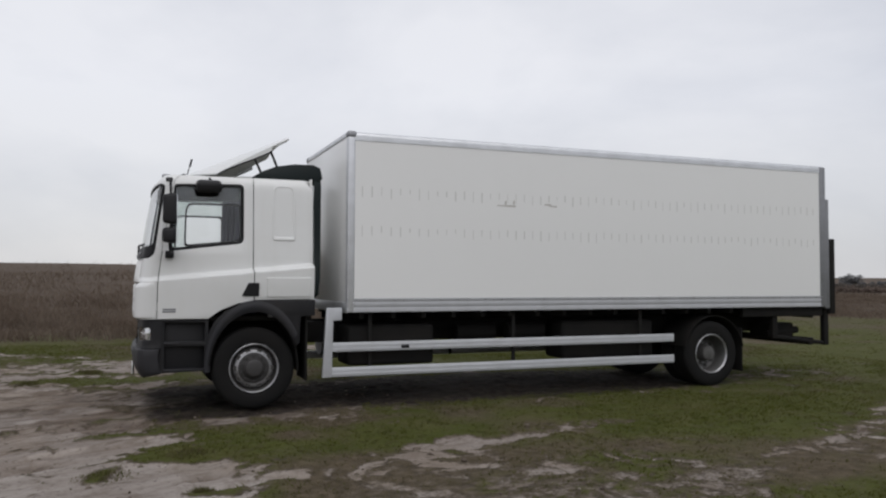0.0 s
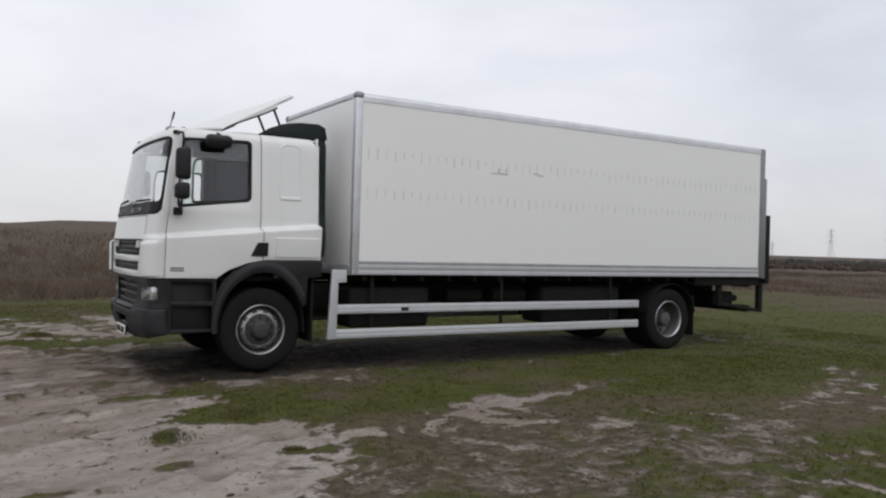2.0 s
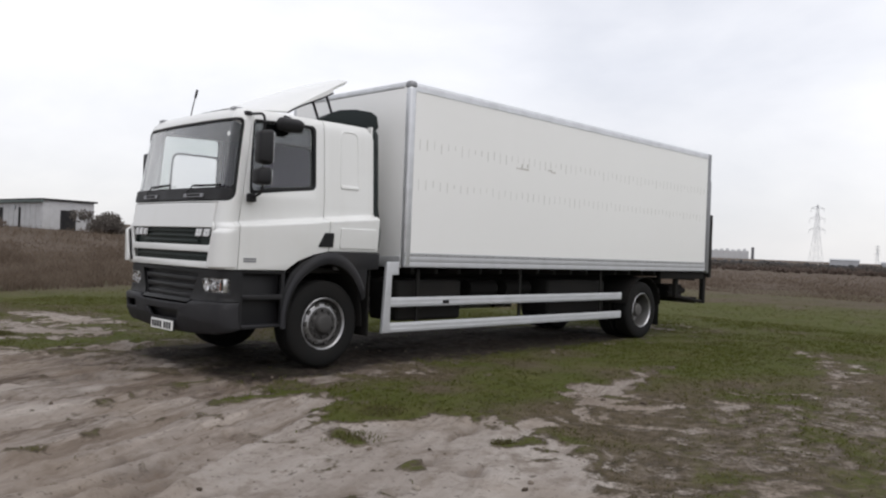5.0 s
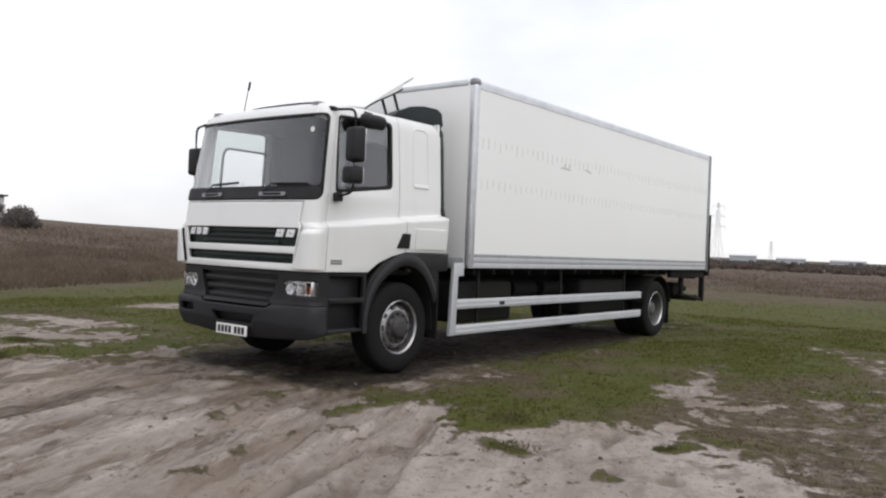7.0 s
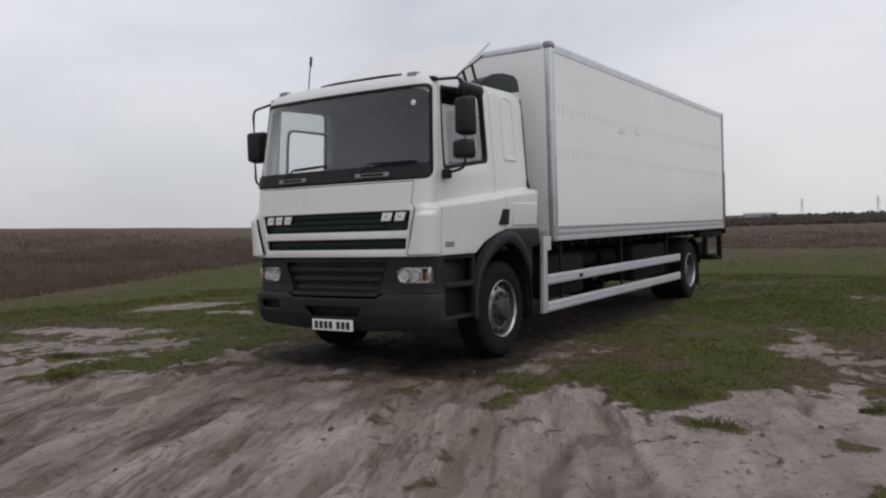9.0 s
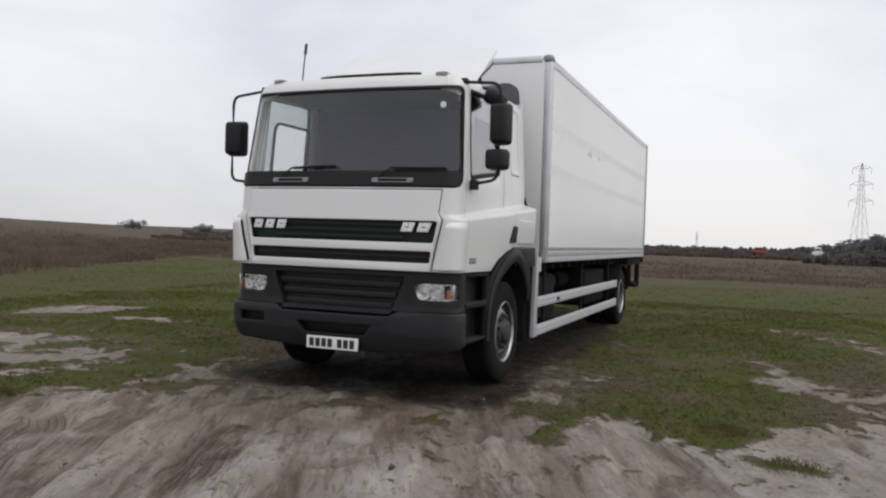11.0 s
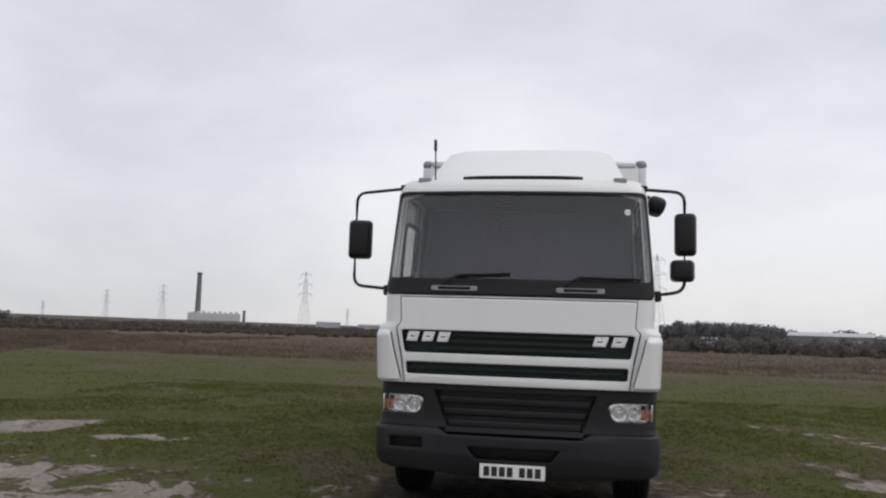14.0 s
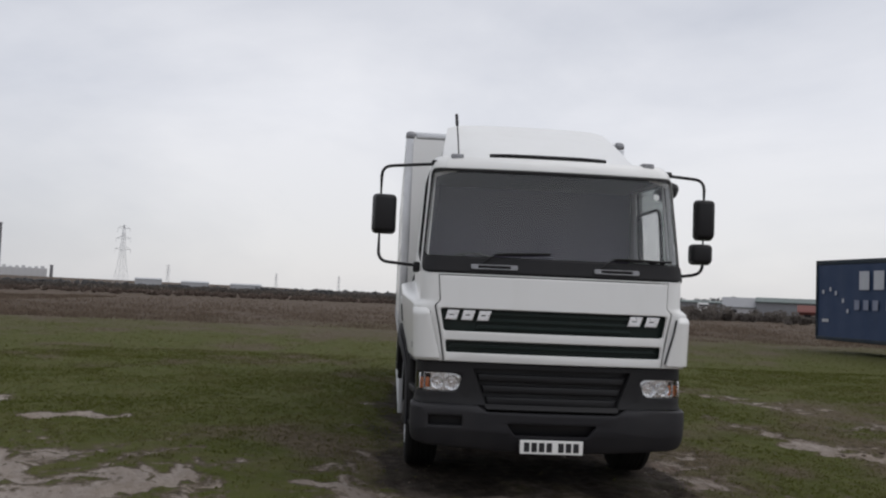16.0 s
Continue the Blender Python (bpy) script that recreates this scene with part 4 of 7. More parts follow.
def woods(name, label, a0, a1, dist, top, size, material, per=46, gap=1.6, low=0.84):
    """A far belt of trees, from azimuth a0 to a1, whose crowns reach the heights top(azimuth)."""
    centres, radii, trunks = [], [], bmesh.new()
    az = a0
    while az < a1:
        d = dist * RNG.uniform(0.92, 1.1)
        x, y = around(az, d)
        z0 = float(ground_z(x, y))
        h = max(0.5, (top(az) - z0) * RNG.uniform(low, 1.02))
        r = min(0.5 * h, size * 1.3)
        for k in range(3):
            centres.append((x + RNG.normal(0, r * 0.5), y + RNG.normal(0, r * 0.5), z0 + h - r * (0.9 + 0.55 * k)))
            radii.append(r * RNG.uniform(0.7, 1.1))
        rod(trunks, (x, y, z0 - 0.2), (x, y, z0 + h * 0.6), 0.05 * r + 0.03, 5)
        az += math.degrees(gap * size / dist) * RNG.uniform(0.6, 1.4)
    v, f = leaf_cloud(np.array(centres), np.array(radii), 0.85, per * 2, size * 0.2)
    v[:, 2] = np.maximum(v[:, 2], -1)
    me = scatter_mesh(name, v, f)
    me.materials.append(material)
    ob = tagged(new(name, me), label, "trees", kind="stuff")
    part("trunks", trunks, BARK, ob)
    return ob


def skyline(d, *rows, lumps=0.0):
    """Crown heights at distance d for elevations given by azimuth, with lumps of so many degrees."""
    return lambda az: 1.45 + d * math.tan(radians(table(az, rows) + lumps * float(layers(np.array([az]), np.array([d * 0.1]), 0.9, 29, 3)[0] - 0.5)))


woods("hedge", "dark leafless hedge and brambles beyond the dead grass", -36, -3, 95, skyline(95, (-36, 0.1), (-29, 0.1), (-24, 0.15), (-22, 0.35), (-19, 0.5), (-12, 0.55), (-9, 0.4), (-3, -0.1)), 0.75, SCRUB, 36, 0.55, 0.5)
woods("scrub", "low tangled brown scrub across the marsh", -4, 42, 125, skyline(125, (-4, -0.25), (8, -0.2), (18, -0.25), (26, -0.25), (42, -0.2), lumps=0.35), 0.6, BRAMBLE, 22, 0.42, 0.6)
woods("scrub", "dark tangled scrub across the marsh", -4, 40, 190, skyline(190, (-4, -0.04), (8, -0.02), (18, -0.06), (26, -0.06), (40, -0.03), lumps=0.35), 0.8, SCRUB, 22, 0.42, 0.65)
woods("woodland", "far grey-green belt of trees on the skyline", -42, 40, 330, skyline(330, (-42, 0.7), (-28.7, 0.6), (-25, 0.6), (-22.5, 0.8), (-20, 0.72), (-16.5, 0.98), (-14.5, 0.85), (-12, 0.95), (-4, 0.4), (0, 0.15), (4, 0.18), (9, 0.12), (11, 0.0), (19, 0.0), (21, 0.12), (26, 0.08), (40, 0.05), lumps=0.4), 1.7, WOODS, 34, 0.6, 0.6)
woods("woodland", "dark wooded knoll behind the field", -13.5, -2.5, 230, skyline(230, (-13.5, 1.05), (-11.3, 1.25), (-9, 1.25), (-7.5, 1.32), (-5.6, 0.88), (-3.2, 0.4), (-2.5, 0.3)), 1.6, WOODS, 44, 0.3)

# ---- far structures
CONCRETE = plastic("far_pale_concrete", (0.50, 0.50, 0.51), 0.9, (0.32, 0.32, 0.32), 0.4)
CHIMNEY = plastic("far_grey_chimney", (0.17, 0.17, 0.18), 0.9, (0.1, 0.1, 0.1), 0.4)
# Lattice grey lightened to stand in for distance haze.
GALV = plastic("hazed_galvanised_lattice", (0.52, 0.53, 0.55), 0.7, (0.25, 0.25, 0.25), 0.3)
CLAD = painted("grey_shed_cladding", (0.46, 0.46, 0.47), (0.25, 0.24, 0.23), 0.7, 0.0, 0.45, 0.7)
ROOFGREEN = plastic("dark_green_roof_edge", (0.10, 0.125, 0.12), 0.6)
DARKHOLE = plastic("dark_opening", (0.02, 0.02, 0.022), 0.9)
RUST = plastic("rust_red_paint", (0.13, 0.045, 0.038), 0.8)
GREYWALL = plastic("weathered_grey_sheeting", (0.23, 0.235, 0.25), 0.8, (0.16, 0.16, 0.165), 0.4)
PALE = plastic("pale_far_roof", (0.40, 0.41, 0.43), 0.7, (0.28, 0.28, 0.29), 0.3)


def pylon(label, az, el, tall=47.0, eye=(-6.0, -3.0)):
    """A lattice tower: four leaning legs, crossed braces and three pairs of arms."""
    d = tall / math.tan(radians(el))
    x, y = around(az, d, eye)
    t = thing("pylon", label, "pylon", Matrix.Translation((x, y, -0.5)) @ Matrix.Rotation(radians(az + 62), 4, "Z"), "line of pylons")
    thick = 0.06 + d / 15000
    half = lambda z: table(z, ((0, 4.2), (tall * 0.55, 1.5), (tall * 0.95, 0.75), (tall, 0.15)))
    zs = [0, tall * 0.2, tall * 0.36, tall * 0.48, tall * 0.58, tall * 0.68, tall * 0.78, tall * 0.88, tall]
    corners = ((1, 1), (-1, 1), (-1, -1), (1, -1))
    for cx, cy in corners:
        bm = bmesh.new()
        for a, b in zip(zs, zs[1:]):
            rod(bm, (cx * half(a), cy * half(a), a), (cx * half(b), cy * half(b), b), thick, 4)
        part("leg", bm, GALV, t)
    bm = bmesh.new()
    for a, b in zip(zs[:-1], zs[1:-1] + [zs[-1]]):
        for (ax, ay), (bx, by) in zip(corners, corners[1:] + corners[:1]):
            rod(bm, (ax * half(a), ay * half(a), a), (bx * half(b), by * half(b), b), thick * 0.6, 4)
            rod(bm, (bx * half(a), by * half(a), a), (ax * half(b), ay * half(b), b), thick * 0.6, 4)
    part("bracing", bm, GALV, t)
    for z, reach in ((tall * 0.58, 6.4), (tall * 0.76, 6.0), (tall * 0.93, 5.0)):
        for sgn in (1, -1):
            bm = bmesh.new()
            for cy in (1, -1):
                rod(bm, (sgn * half(z), cy * half(z), z), (sgn * reach, 0, z + 0.5), thick * 0.8, 4)
                rod(bm, (sgn * half(z), cy * half(z), z + 2.2), (sgn * reach, 0, z + 0.5), thick * 0.8, 4)
            rod(bm, (sgn * reach, 0, z + 0.5), (sgn * reach, 0, z - 2.6), thick * 1.1, 5)
            part("arm", bm, GALV, t)
    return t


pylon("tall grey lattice pylon behind the wooded knoll", -6.15, 5.95, 49.0, (-6.4, -1.85))
pylon("grey lattice pylon standing beyond the far trees", 18.9, 4.0)
pylon("distant grey lattice pylon on the skyline", 28.4, 2.6)
pylon("distant grey lattice pylon on the skyline", 31.9, 2.1)
pylon("very distant grey lattice pylon", 35.6, 1.15)
pylon("very distant grey lattice pylon", 15.7, 1.35)
pylon("very distant grey lattice pylon", 8.4, 1.1)
pylon("very distant grey lattice pylon", 4.0, 1.1)


def power_station():
    d = 1100
    x, y = around(25.0, d)
    t = thing("power_station", "pale power station hall with a tall grey chimney, far away", "power station", Matrix.Translation((x, y, -1)) @ Matrix.Rotation(radians(25.0 - 90), 4, "Z"))
    # local x runs to the right as seen from the field, local y away
    bm = boxed((-33, -12, 0), (34, 12, 15.0), 0.3, 1)
    part("hall", bm, CONCRETE, t)
    for k in range(9):
        part("roof_vent", boxed((-29 + k * 7, -9, 14.8), (-25 + k * 7, 6, 16.4 + 0.6 * (k % 3)), 0.2, 1), CONCRETE, t)
    for k in range(10):
        part("cladding_rib", boxed((-31 + k * 6.8, -12.35, 0), (-30.4 + k * 6.8, -12, 14.5)), CLAD, t)
    bm = bmesh.new()
    rod(bm, (-21, 4, 0), (-21, 4, 68), 3.9, 20, 3.0)
    rod(bm, (-21, 4, 66.5), (-21, 4, 68.6), 3.5, 20, 3.5)
    part("chimney", bm, CHIMNEY, t, "tall dark grey chimney")
    bm = bmesh.new()
    rod(bm, (39, 0, 0), (39, 0, 19.5), 2.0, 14, 1.8)
    rod(bm, (39, 0, 18.6), (39, 0, 19.8), 2.2, 14)
    part("flue", bm, CHIMNEY, t, "short dark flue")
    part("annexe", boxed((30, -14, 0), (72, 6, 4.5), 0.3, 1), PALE, t)


power_station()


def shed():
    """The grey flat-roofed site building: two walls seen, a dark door, windows and a green fascia."""
    a, b, c = Vector((20.6, 82.8)), Vector((21.8, 69.4)), Vector((26.8, 70.2))
    z0, z1 = 1.0, 4.55
    t = thing("site_building", "long grey flat-roofed site building with a dark green roof edge", "building", Matrix.Translation((b.x, b.y, z0)))
    ux, L1 = (a - b).normalized(), (a - b).length
    vx, L2 = (c - b).normalized(), (c - b).length
    m = Matrix(((ux.x, vx.x, 0, 0), (ux.y, vx.y, 0, 0), (0, 0, 1, 0), (0, 0, 0, 1)))
    H = z1 - z0
    part("wall", boxed((0, 0, 0), (L1, L2, H), 0.03, 1, m), CLAD, t)
    n = 11
    for k in range(n):
        part("panel", boxed((0.12 + k * L1 / n, -0.05, 0.1), (0.12 + (k + 0.86) * L1 / n, 0.01, H - 0.05), 0.015, 1, m), CLAD, t)
    part("roof", boxed((-0.25, -0.3, H), (L1 + 0.25, L2 + 0.25, H + 0.16), 0.03, 1, m), DARKHOLE, t)
    part("fascia", boxed((-0.27, -0.33, H - 0.22), (L1 + 0.27, -0.06, H + 0.02), 0.02, 1, m), ROOFGREEN, t)
    for p0, p1, q0, q1 in ((8.7, 9.5, 0.3, 2.9), (4.6, 5.0, 0.6, 2.9), (10.6, 11.0, 0.6, 3.0)):
        part("door", boxed((p0, -0.11, q0), (p1, -0.045, q1), 0.01, 1, m), DARKHOLE, t)
    part("door", boxed((-0.08, 1.7, 0.3), (0.01, 3.2, 2.7), 0.01, 1, m), DARKHOLE, t)
    for p in (5.6, 9.9):
        part("lamp", boxed((p, -0.2, 2.7), (p + 0.5, -0.05, 3.1), 0.03, 1, m), PALE, t)


shed()


def far_house(name, label, az, d, w, h, roof_mat, wall_mat, pitch=0.35, deep=9, windows=True):
    x, y = around(az, d)
    t = thing(name, label, "building", Matrix.Translation((x, y, float(ground_z(x, y)) - 0.3)) @ Matrix.Rotation(radians(az - 90), 4, "Z"))
    part("wall", boxed((-w / 2, -deep / 2, 0), (w / 2, deep / 2, h), 0.02, 1), wall_mat, t)
    bm = bmesh.new()
    top = h + pitch * deep / 2
    ring = [(-deep / 2 - 0.4, h - 0.1), (0, top), (deep / 2 + 0.4, h - 0.1), (deep / 2 + 0.4, h + 0.1), (0, top + 0.25), (-deep / 2 - 0.4, h + 0.1)]
    a = [bm.verts.new((-w / 2 - 0.3, p, q)) for p, q in ring]
    b = [bm.verts.new((w / 2 + 0.3, p, q)) for p, q in ring]
    for i in range(6):
        bm.faces.new((a[i], a[(i + 1) % 6], b[(i + 1) % 6], b[i]))
    bm.faces.new(a)
    bm.faces.new(b)
    bmesh.ops.recalc_face_normals(bm, faces=bm.faces)
    part("roof", bm, roof_mat, t)
    for k in range(max(2, int(w / 4)) if windows else 0):
        u = -w / 2 + (k + 0.5) * w / max(2, int(w / 4))
        part("window", boxed((u - 0.6, -deep / 2 - 0.06, h * 0.35), (u + 0.6, -deep / 2 + 0.01, h * 0.75), 0.02, 1), DARKHOLE, t)
    return t


far_house("warehouse", "long pale grey warehouse with a shallow dark roof", -26.2, 190, 13.2, 3.3, ROOFGREEN, GREYWALL, 0.14, 12, False)
far_house("warehouse", "long low shed with a dark green roof", -21.6, 230, 17, 2.9, ROOFGREEN, GREYWALL, 0.06, 12, False)
far_house("warehouse", "long low white-roofed shed by the far hedge", -16.7, 250, 21, 3.4, PALE, ALUGREY, 0.10, 18, False)
for roof_az, roof_d, roof_w, roof_h in ((17.2, 640, 19, 4.5), (14.2, 610, 19, 3.3), (10.8, 580, 21, 2.9)):
    far_house("warehouse", "low white warehouse roof far across the marsh", roof_az, roof_d, roof_w, roof_h, PALE, PALE, 0.08, 20, False)
far_house("house", "grey-roofed house among far trees", -23.4, 190, 9, 2.0, ALUGREY, CONCRETE, 0.5, 8)
far_house("barn", "rust-red barn beside the pale warehouse", -27.5, 150, 5, 1.5, RUST, RUST, 0.25, 8)


def far_vehicle(name, label, x, y, body, L=4.2, H=1.5, kind="car", turn=0.0):
    t = thing(name, label, kind, Matrix.Translation((x, y, float(ground_z(x, y)))) @ Matrix.Rotation(turn, 4, "Z"))
    part("body", boxed((-L / 2, -0.9, 0.35), (L / 2, 0.9, H * 0.62), 0.15, 2), body, t)
    part("cabin", boxed((-L * 0.25, -0.8, H * 0.58), (L * 0.32, 0.8, H), 0.2, 2), body, t)
    part("window", boxed((-L * 0.2, -0.81, H * 0.72), (L * 0.27, 0.81, H * 0.88), 0.05, 1), DARKHOLE, t)
    for sx in (-0.32, 0.32):
        for sy in (-0.85, 0.85):
            bm = bmesh.new()
            rod(bm, (sx * L, sy - 0.1, 0.33), (sx * L, sy + 0.1, 0.33), 0.33, 14)
            part("wheel", bm, RUBBER, t)


REDP = plastic("red_vehicle_paint", (0.24, 0.07, 0.058), 0.5)
WHITEP = plastic("white_vehicle_paint", (0.7, 0.7, 0.7), 0.4)
GREYP = plastic("grey_vehicle_paint", (0.3, 0.31, 0.34), 0.4)
for nm, lab, az, d, mat_, L_, H_, kd in (("van", "red van parked beyond the dead grass", -0.2, 185, REDP, 3.2, 1.8, "van"), ("van", "small white van parked beyond the field", -3.8, 150, WHITEP, 1.9, 2.0, "van"),
                                 ("car", "pale car parked below the wooded knoll", -8.6, 110, GREYP, 4.0, 1.7, "car"), ("car", "grey car parked by the far hedge", -17.5, 120, GREYP, 4.2, 1.7, "car"),
                                 ("van", "white van parked by the far hedge", -20.2, 125, WHITEP, 3.0, 2.1, "van")):
    far_vehicle(nm, lab, *around(az, d), mat_, L_, H_, kd, radians(az + 90))


# ---------------------------------------------------------------- the lorry
# It faces -x; its nearside, which the camera passes, is -y; the ground under it is z = 0.
lorry = thing("box_lorry", "white two-axle box lorry with a sleeper cab, parked on rough grass", "lorry")
CAB_R, CAB_L1, CAB_BACK = 0.14, 0.98, 2.07
CAB_ARC = CAB_R * math.pi / 2
CAB_A = CAB_L1 + CAB_ARC
X_REF = 0.15


def cab_half(z):
    return table(z, ((0.4, 1.10), (1.1, 1.11), (1.6, 1.112), (1.9, 1.122), (2.1, 1.110), (2.72, 1.072), (2.80, 1.057), (2.86, 1.022), (2.92, 0.962)))


def cab_front(z):
    return table(z, ((0.4, -0.04), (1.1, -0.04), (1.55, -0.035), (1.82, 0.0), (1.9, 0.015), (2.3, 0.075), (2.72, 0.145), (2.80, 0.18), (2.86, 0.24)))


def cab_bulge(x, z):
    line = 1.555 + 0.095 * max(x, 0.1)
    return (0.055 + 0.085 * ease(0.15, 1.25, x)) * (1 - ease(line - 0.005, line + 0.05, z)) * (0.66 + 0.34 * ease(1.0, 1.62, z))


def cab_s(x):
    """The way along the cab's skin to a place x on its side."""
    return CAB_A + x - X_REF


def cab_skin(s, z, d=0.0):
    """From the way s round the cab's plan (0 at the middle of the front, negative on the nearside), the height and the depth below the skin."""
    a, sg = abs(s), (-1 if s < 0 else 1)
    w, x0 = cab_half(z), cab_front(z)
    if a <= CAB_L1:
        k = a / CAB_L1
        return Vector((x0 + 0.05 * k * k + d, sg * k * (w - CAB_R + cab_bulge(0.1, z) * ease(0.93, 1.0, k)), z))
    if a <= CAB_A:
        th = (a - CAB_L1) / CAB_R
        w += cab_bulge(0.1, z)
        return Vector((x0 + 0.05 + CAB_R - (CAB_R - d) * math.cos(th), sg * (w - CAB_R + (CAB_R - d) * math.sin(th)), z))
    lean = x0 + 0.05 + CAB_R - X_REF
    x = X_REF + (a - CAB_A) + lean * max(0.0, 1 - (a - CAB_A) / 0.75) ** 1.5
    return Vector((x, sg * (w + cab_bulge(x, z) - d), z))


def skin(outline, holes=(), thick=0.03, bevel=0.006, out=0.0, cuts_v=None):
    us = [p[0] for p in outline]
    cu = [u for u in [s * (CAB_L1 + CAB_ARC * k / 6) for s in (-1, 1) for k in range(7)] + steps(-0.9, 0.9, 10) + [s * cab_s(x) for s in (-1, 1) for x in steps(0.2, 2.0, 24)] if min(us) < u < max(us)]
    vs = [p[1] for p in outline]
    cv = [v for v in (cuts_v or (1.2, 1.3, 1.4, 1.5, *steps(1.52, 1.82, 30), 1.86, 1.9, 2.1, 2.3, 2.5, 2.65, 2.72, 2.76, 2.80, 2.83, 2.86)) if min(vs) < v < max(vs)]
    return sheet(outline, holes, thick, bevel, cu, cv, lambda u, v, w: cab_skin(u, v, thick / 2 - w - out))


def near(xs):
    """Mirrors an outline in (x, z) on the cab's side to both sides, as skin outlines."""
    return {1: [(cab_s(x), z) for x, z in xs], -1: [(-cab_s(x), z) for x, z in reversed(xs)]}


# -- shell: pillars, header and front corners with the windscreen opening
S_DOOR = cab_s(0.205)
screen = rounded([(-1.172, 1.838), (1.172, 1.838), (1.150, 2.742), (-1.150, 2.742)], [0.11, 0.11, 0.07, 0.07], 6)
shell_out = [(-S_DOOR, 1.115), (-0.921, 1.115), (-0.961, 1.55), (-0.974, 1.825), (0.974, 1.825), (0.961, 1.55), (0.921, 1.115), (S_DOOR, 1.115), (S_DOOR, 2.86), (-S_DOOR, 2.86)]
shell = part("cab_shell", skin(shell_out, [screen], 0.035), WHITE, lorry, "white painted cab shell")

# -- bonnet with two long grille openings
bonnet_out = [(-0.915, 1.115), (0.915, 1.115), (0.955, 1.548), (0.968, 1.818), (-0.968, 1.818), (-0.955, 1.548)]
slot_1 = rounded([(-0.922, 1.362), (0.922, 1.362), (0.940, 1.548), (-0.940, 1.548)], 0.02, 3)
slot_2 = rounded([(-0.900, 1.188), (0.900, 1.188), (0.910, 1.288), (-0.910, 1.288)], 0.02, 3)
bonnet = part("bonnet", skin(bonnet_out, [slot_1, slot_2], 0.035, 0.01, 0.012), WHITE, lorry, "white bonnet flap with two dark grille slots")
for z0, z1, half_w, n in ((1.345, 1.565, 0.945, 3), (1.17, 1.305, 0.922, 1)):
    back = skin([(-half_w, z0), (half_w, z0), (half_w + 0.01, z1), (-half_w - 0.01, z1)], (), 0.02, 0.002, -0.05)
    grille = part("grille", back, GRILLE, lorry, "dark green-black grille insert")
    for k in range(n):
        zc = z0 + (k + 1) * (z1 - z0) / (n + 1)
        inset = 0.28 if n == 3 else 0.04
        part("slat", skin([(-half_w + inset, zc - 0.014), (half_w - inset, zc - 0.014), (half_w - inset - 0.03, zc + 0.016), (-half_w + inset + 0.03, zc + 0.016)], (), 0.035, 0.006, -0.025), GRILLE, grille)
BADGE = metal("bright_badge", (0.85, 0.86, 0.88), 0.3, 0.4, (0.6, 0.6, 0.6), 0.2)
# maker's marks, as plain slanted chrome shapes
for y0, n, wdt in ((0.915, 3, 0.118), (-0.62, 2, 0.135)):
    for k in range(n):
        a = y0 - k * (wdt + 0.014) - wdt
        part("badge_shape", skin([(a + wdt * 0.22, 1.455), (a + wdt, 1.455), (a + wdt * 0.82, 1.535), (a, 1.535)], [[(a + wdt * 0.40, 1.490), (a + wdt * 0.72, 1.490), (a + wdt * 0.70, 1.499), (a + wdt * 0.38, 1.499)]], 0.016, 0.003, -0.006), BADGE, bonnet, "chrome badge shape")

# -- proud corner panels, a dark strip painting the shaded gap behind their inner edge
for sg in (-1, 1):
    ring = rounded([(0.935, 1.135), (S_DOOR - 0.012, 1.135), (S_DOOR - 0.012, 1.545), (0.992, 1.545)], [0.02, 0.004, 0.004, 0.05], 5)
    ring = [(sg * u, v) for u, v in (ring if sg > 0 else list(reversed(ring)))]
    cu = [sg * (CAB_L1 + CAB_ARC * k / 8) for k in range(9)]
    rise = lambda u, v: 0.052 * (1 - ease(CAB_L1 + 0.02, S_DOOR - 0.02, abs(u))) * ease(1.56, 1.50, v) + 0.004
    panel = part("corner_panel", sheet(ring, (), 0.03, 0.008, cu, (1.2, 1.3, 1.4, 1.48, 1.5, 1.52, 1.535), lambda u, v, w: cab_skin(u, v, 0.015 - w - rise(u, v))), WHITE, shell, "white bulged corner panel")
    part("gap_shade_strip", skin([(sg * u, v) for u, v in ([(0.935, 1.15), (0.965, 1.15), (1.016, 1.52), (0.986, 1.52)] if sg > 0 else [(0.986, 1.52), (1.016, 1.52), (0.965, 1.15), (0.935, 1.15)])], (), 0.012, 0.002, 0.004), BUMPER, panel, "dark strip drawn as a shaded air gap")

# -- windscreen: glass, black printed border, cowl with grab rails, wipers
glass_out = rounded([(-1.167, 1.843), (1.167, 1.843), (1.145, 2.737), (-1.145, 2.737)], [0.105, 0.105, 0.065, 0.065], 6)
glass_in = rounded([(-1.130, 1.985), (1.130, 1.985), (1.115, 2.715), (-1.115, 2.715)], [0.07, 0.07, 0.05, 0.05], 6)
windscreen = part("windscreen", surface(lambda u, v: cab_skin(u, v, 0.014), [*steps(-1.163, -0.99, 8), *steps(-0.96, 0.96, 34), *steps(0.99, 1.163, 8)], steps(1.847, 2.732, 12), 0.004), GLASS, lorry, "large clear windscreen")
windscreen.visible_shadow = False
part("black_border", skin(glass_out, [glass_in], 0.006, 0.001, -0.002), SEAL, windscreen, "black windscreen border")
part("cowl", skin(rounded([(-1.135, 1.85), (1.135, 1.85), (1.13, 1.975), (-1.13, 1.975)], 0.05), (), 0.03, 0.008, 0.012), BLACK, windscreen, "black scuttle panel")
for y0 in (0.32, -0.71):
    a, b = -(y0 + 0.39), -y0
    part("grab_rail", skin(rounded([(a, 1.878), (b, 1.878), (b, 1.920), (a, 1.920)], 0.018), [rounded([(a + 0.06, 1.888), (b - 0.06, 1.888), (b - 0.06, 1.910), (a + 0.06, 1.910)], 0.008)], 0.02, 0.005, 0.03), ALUGREY, windscreen, "grey grab rail")
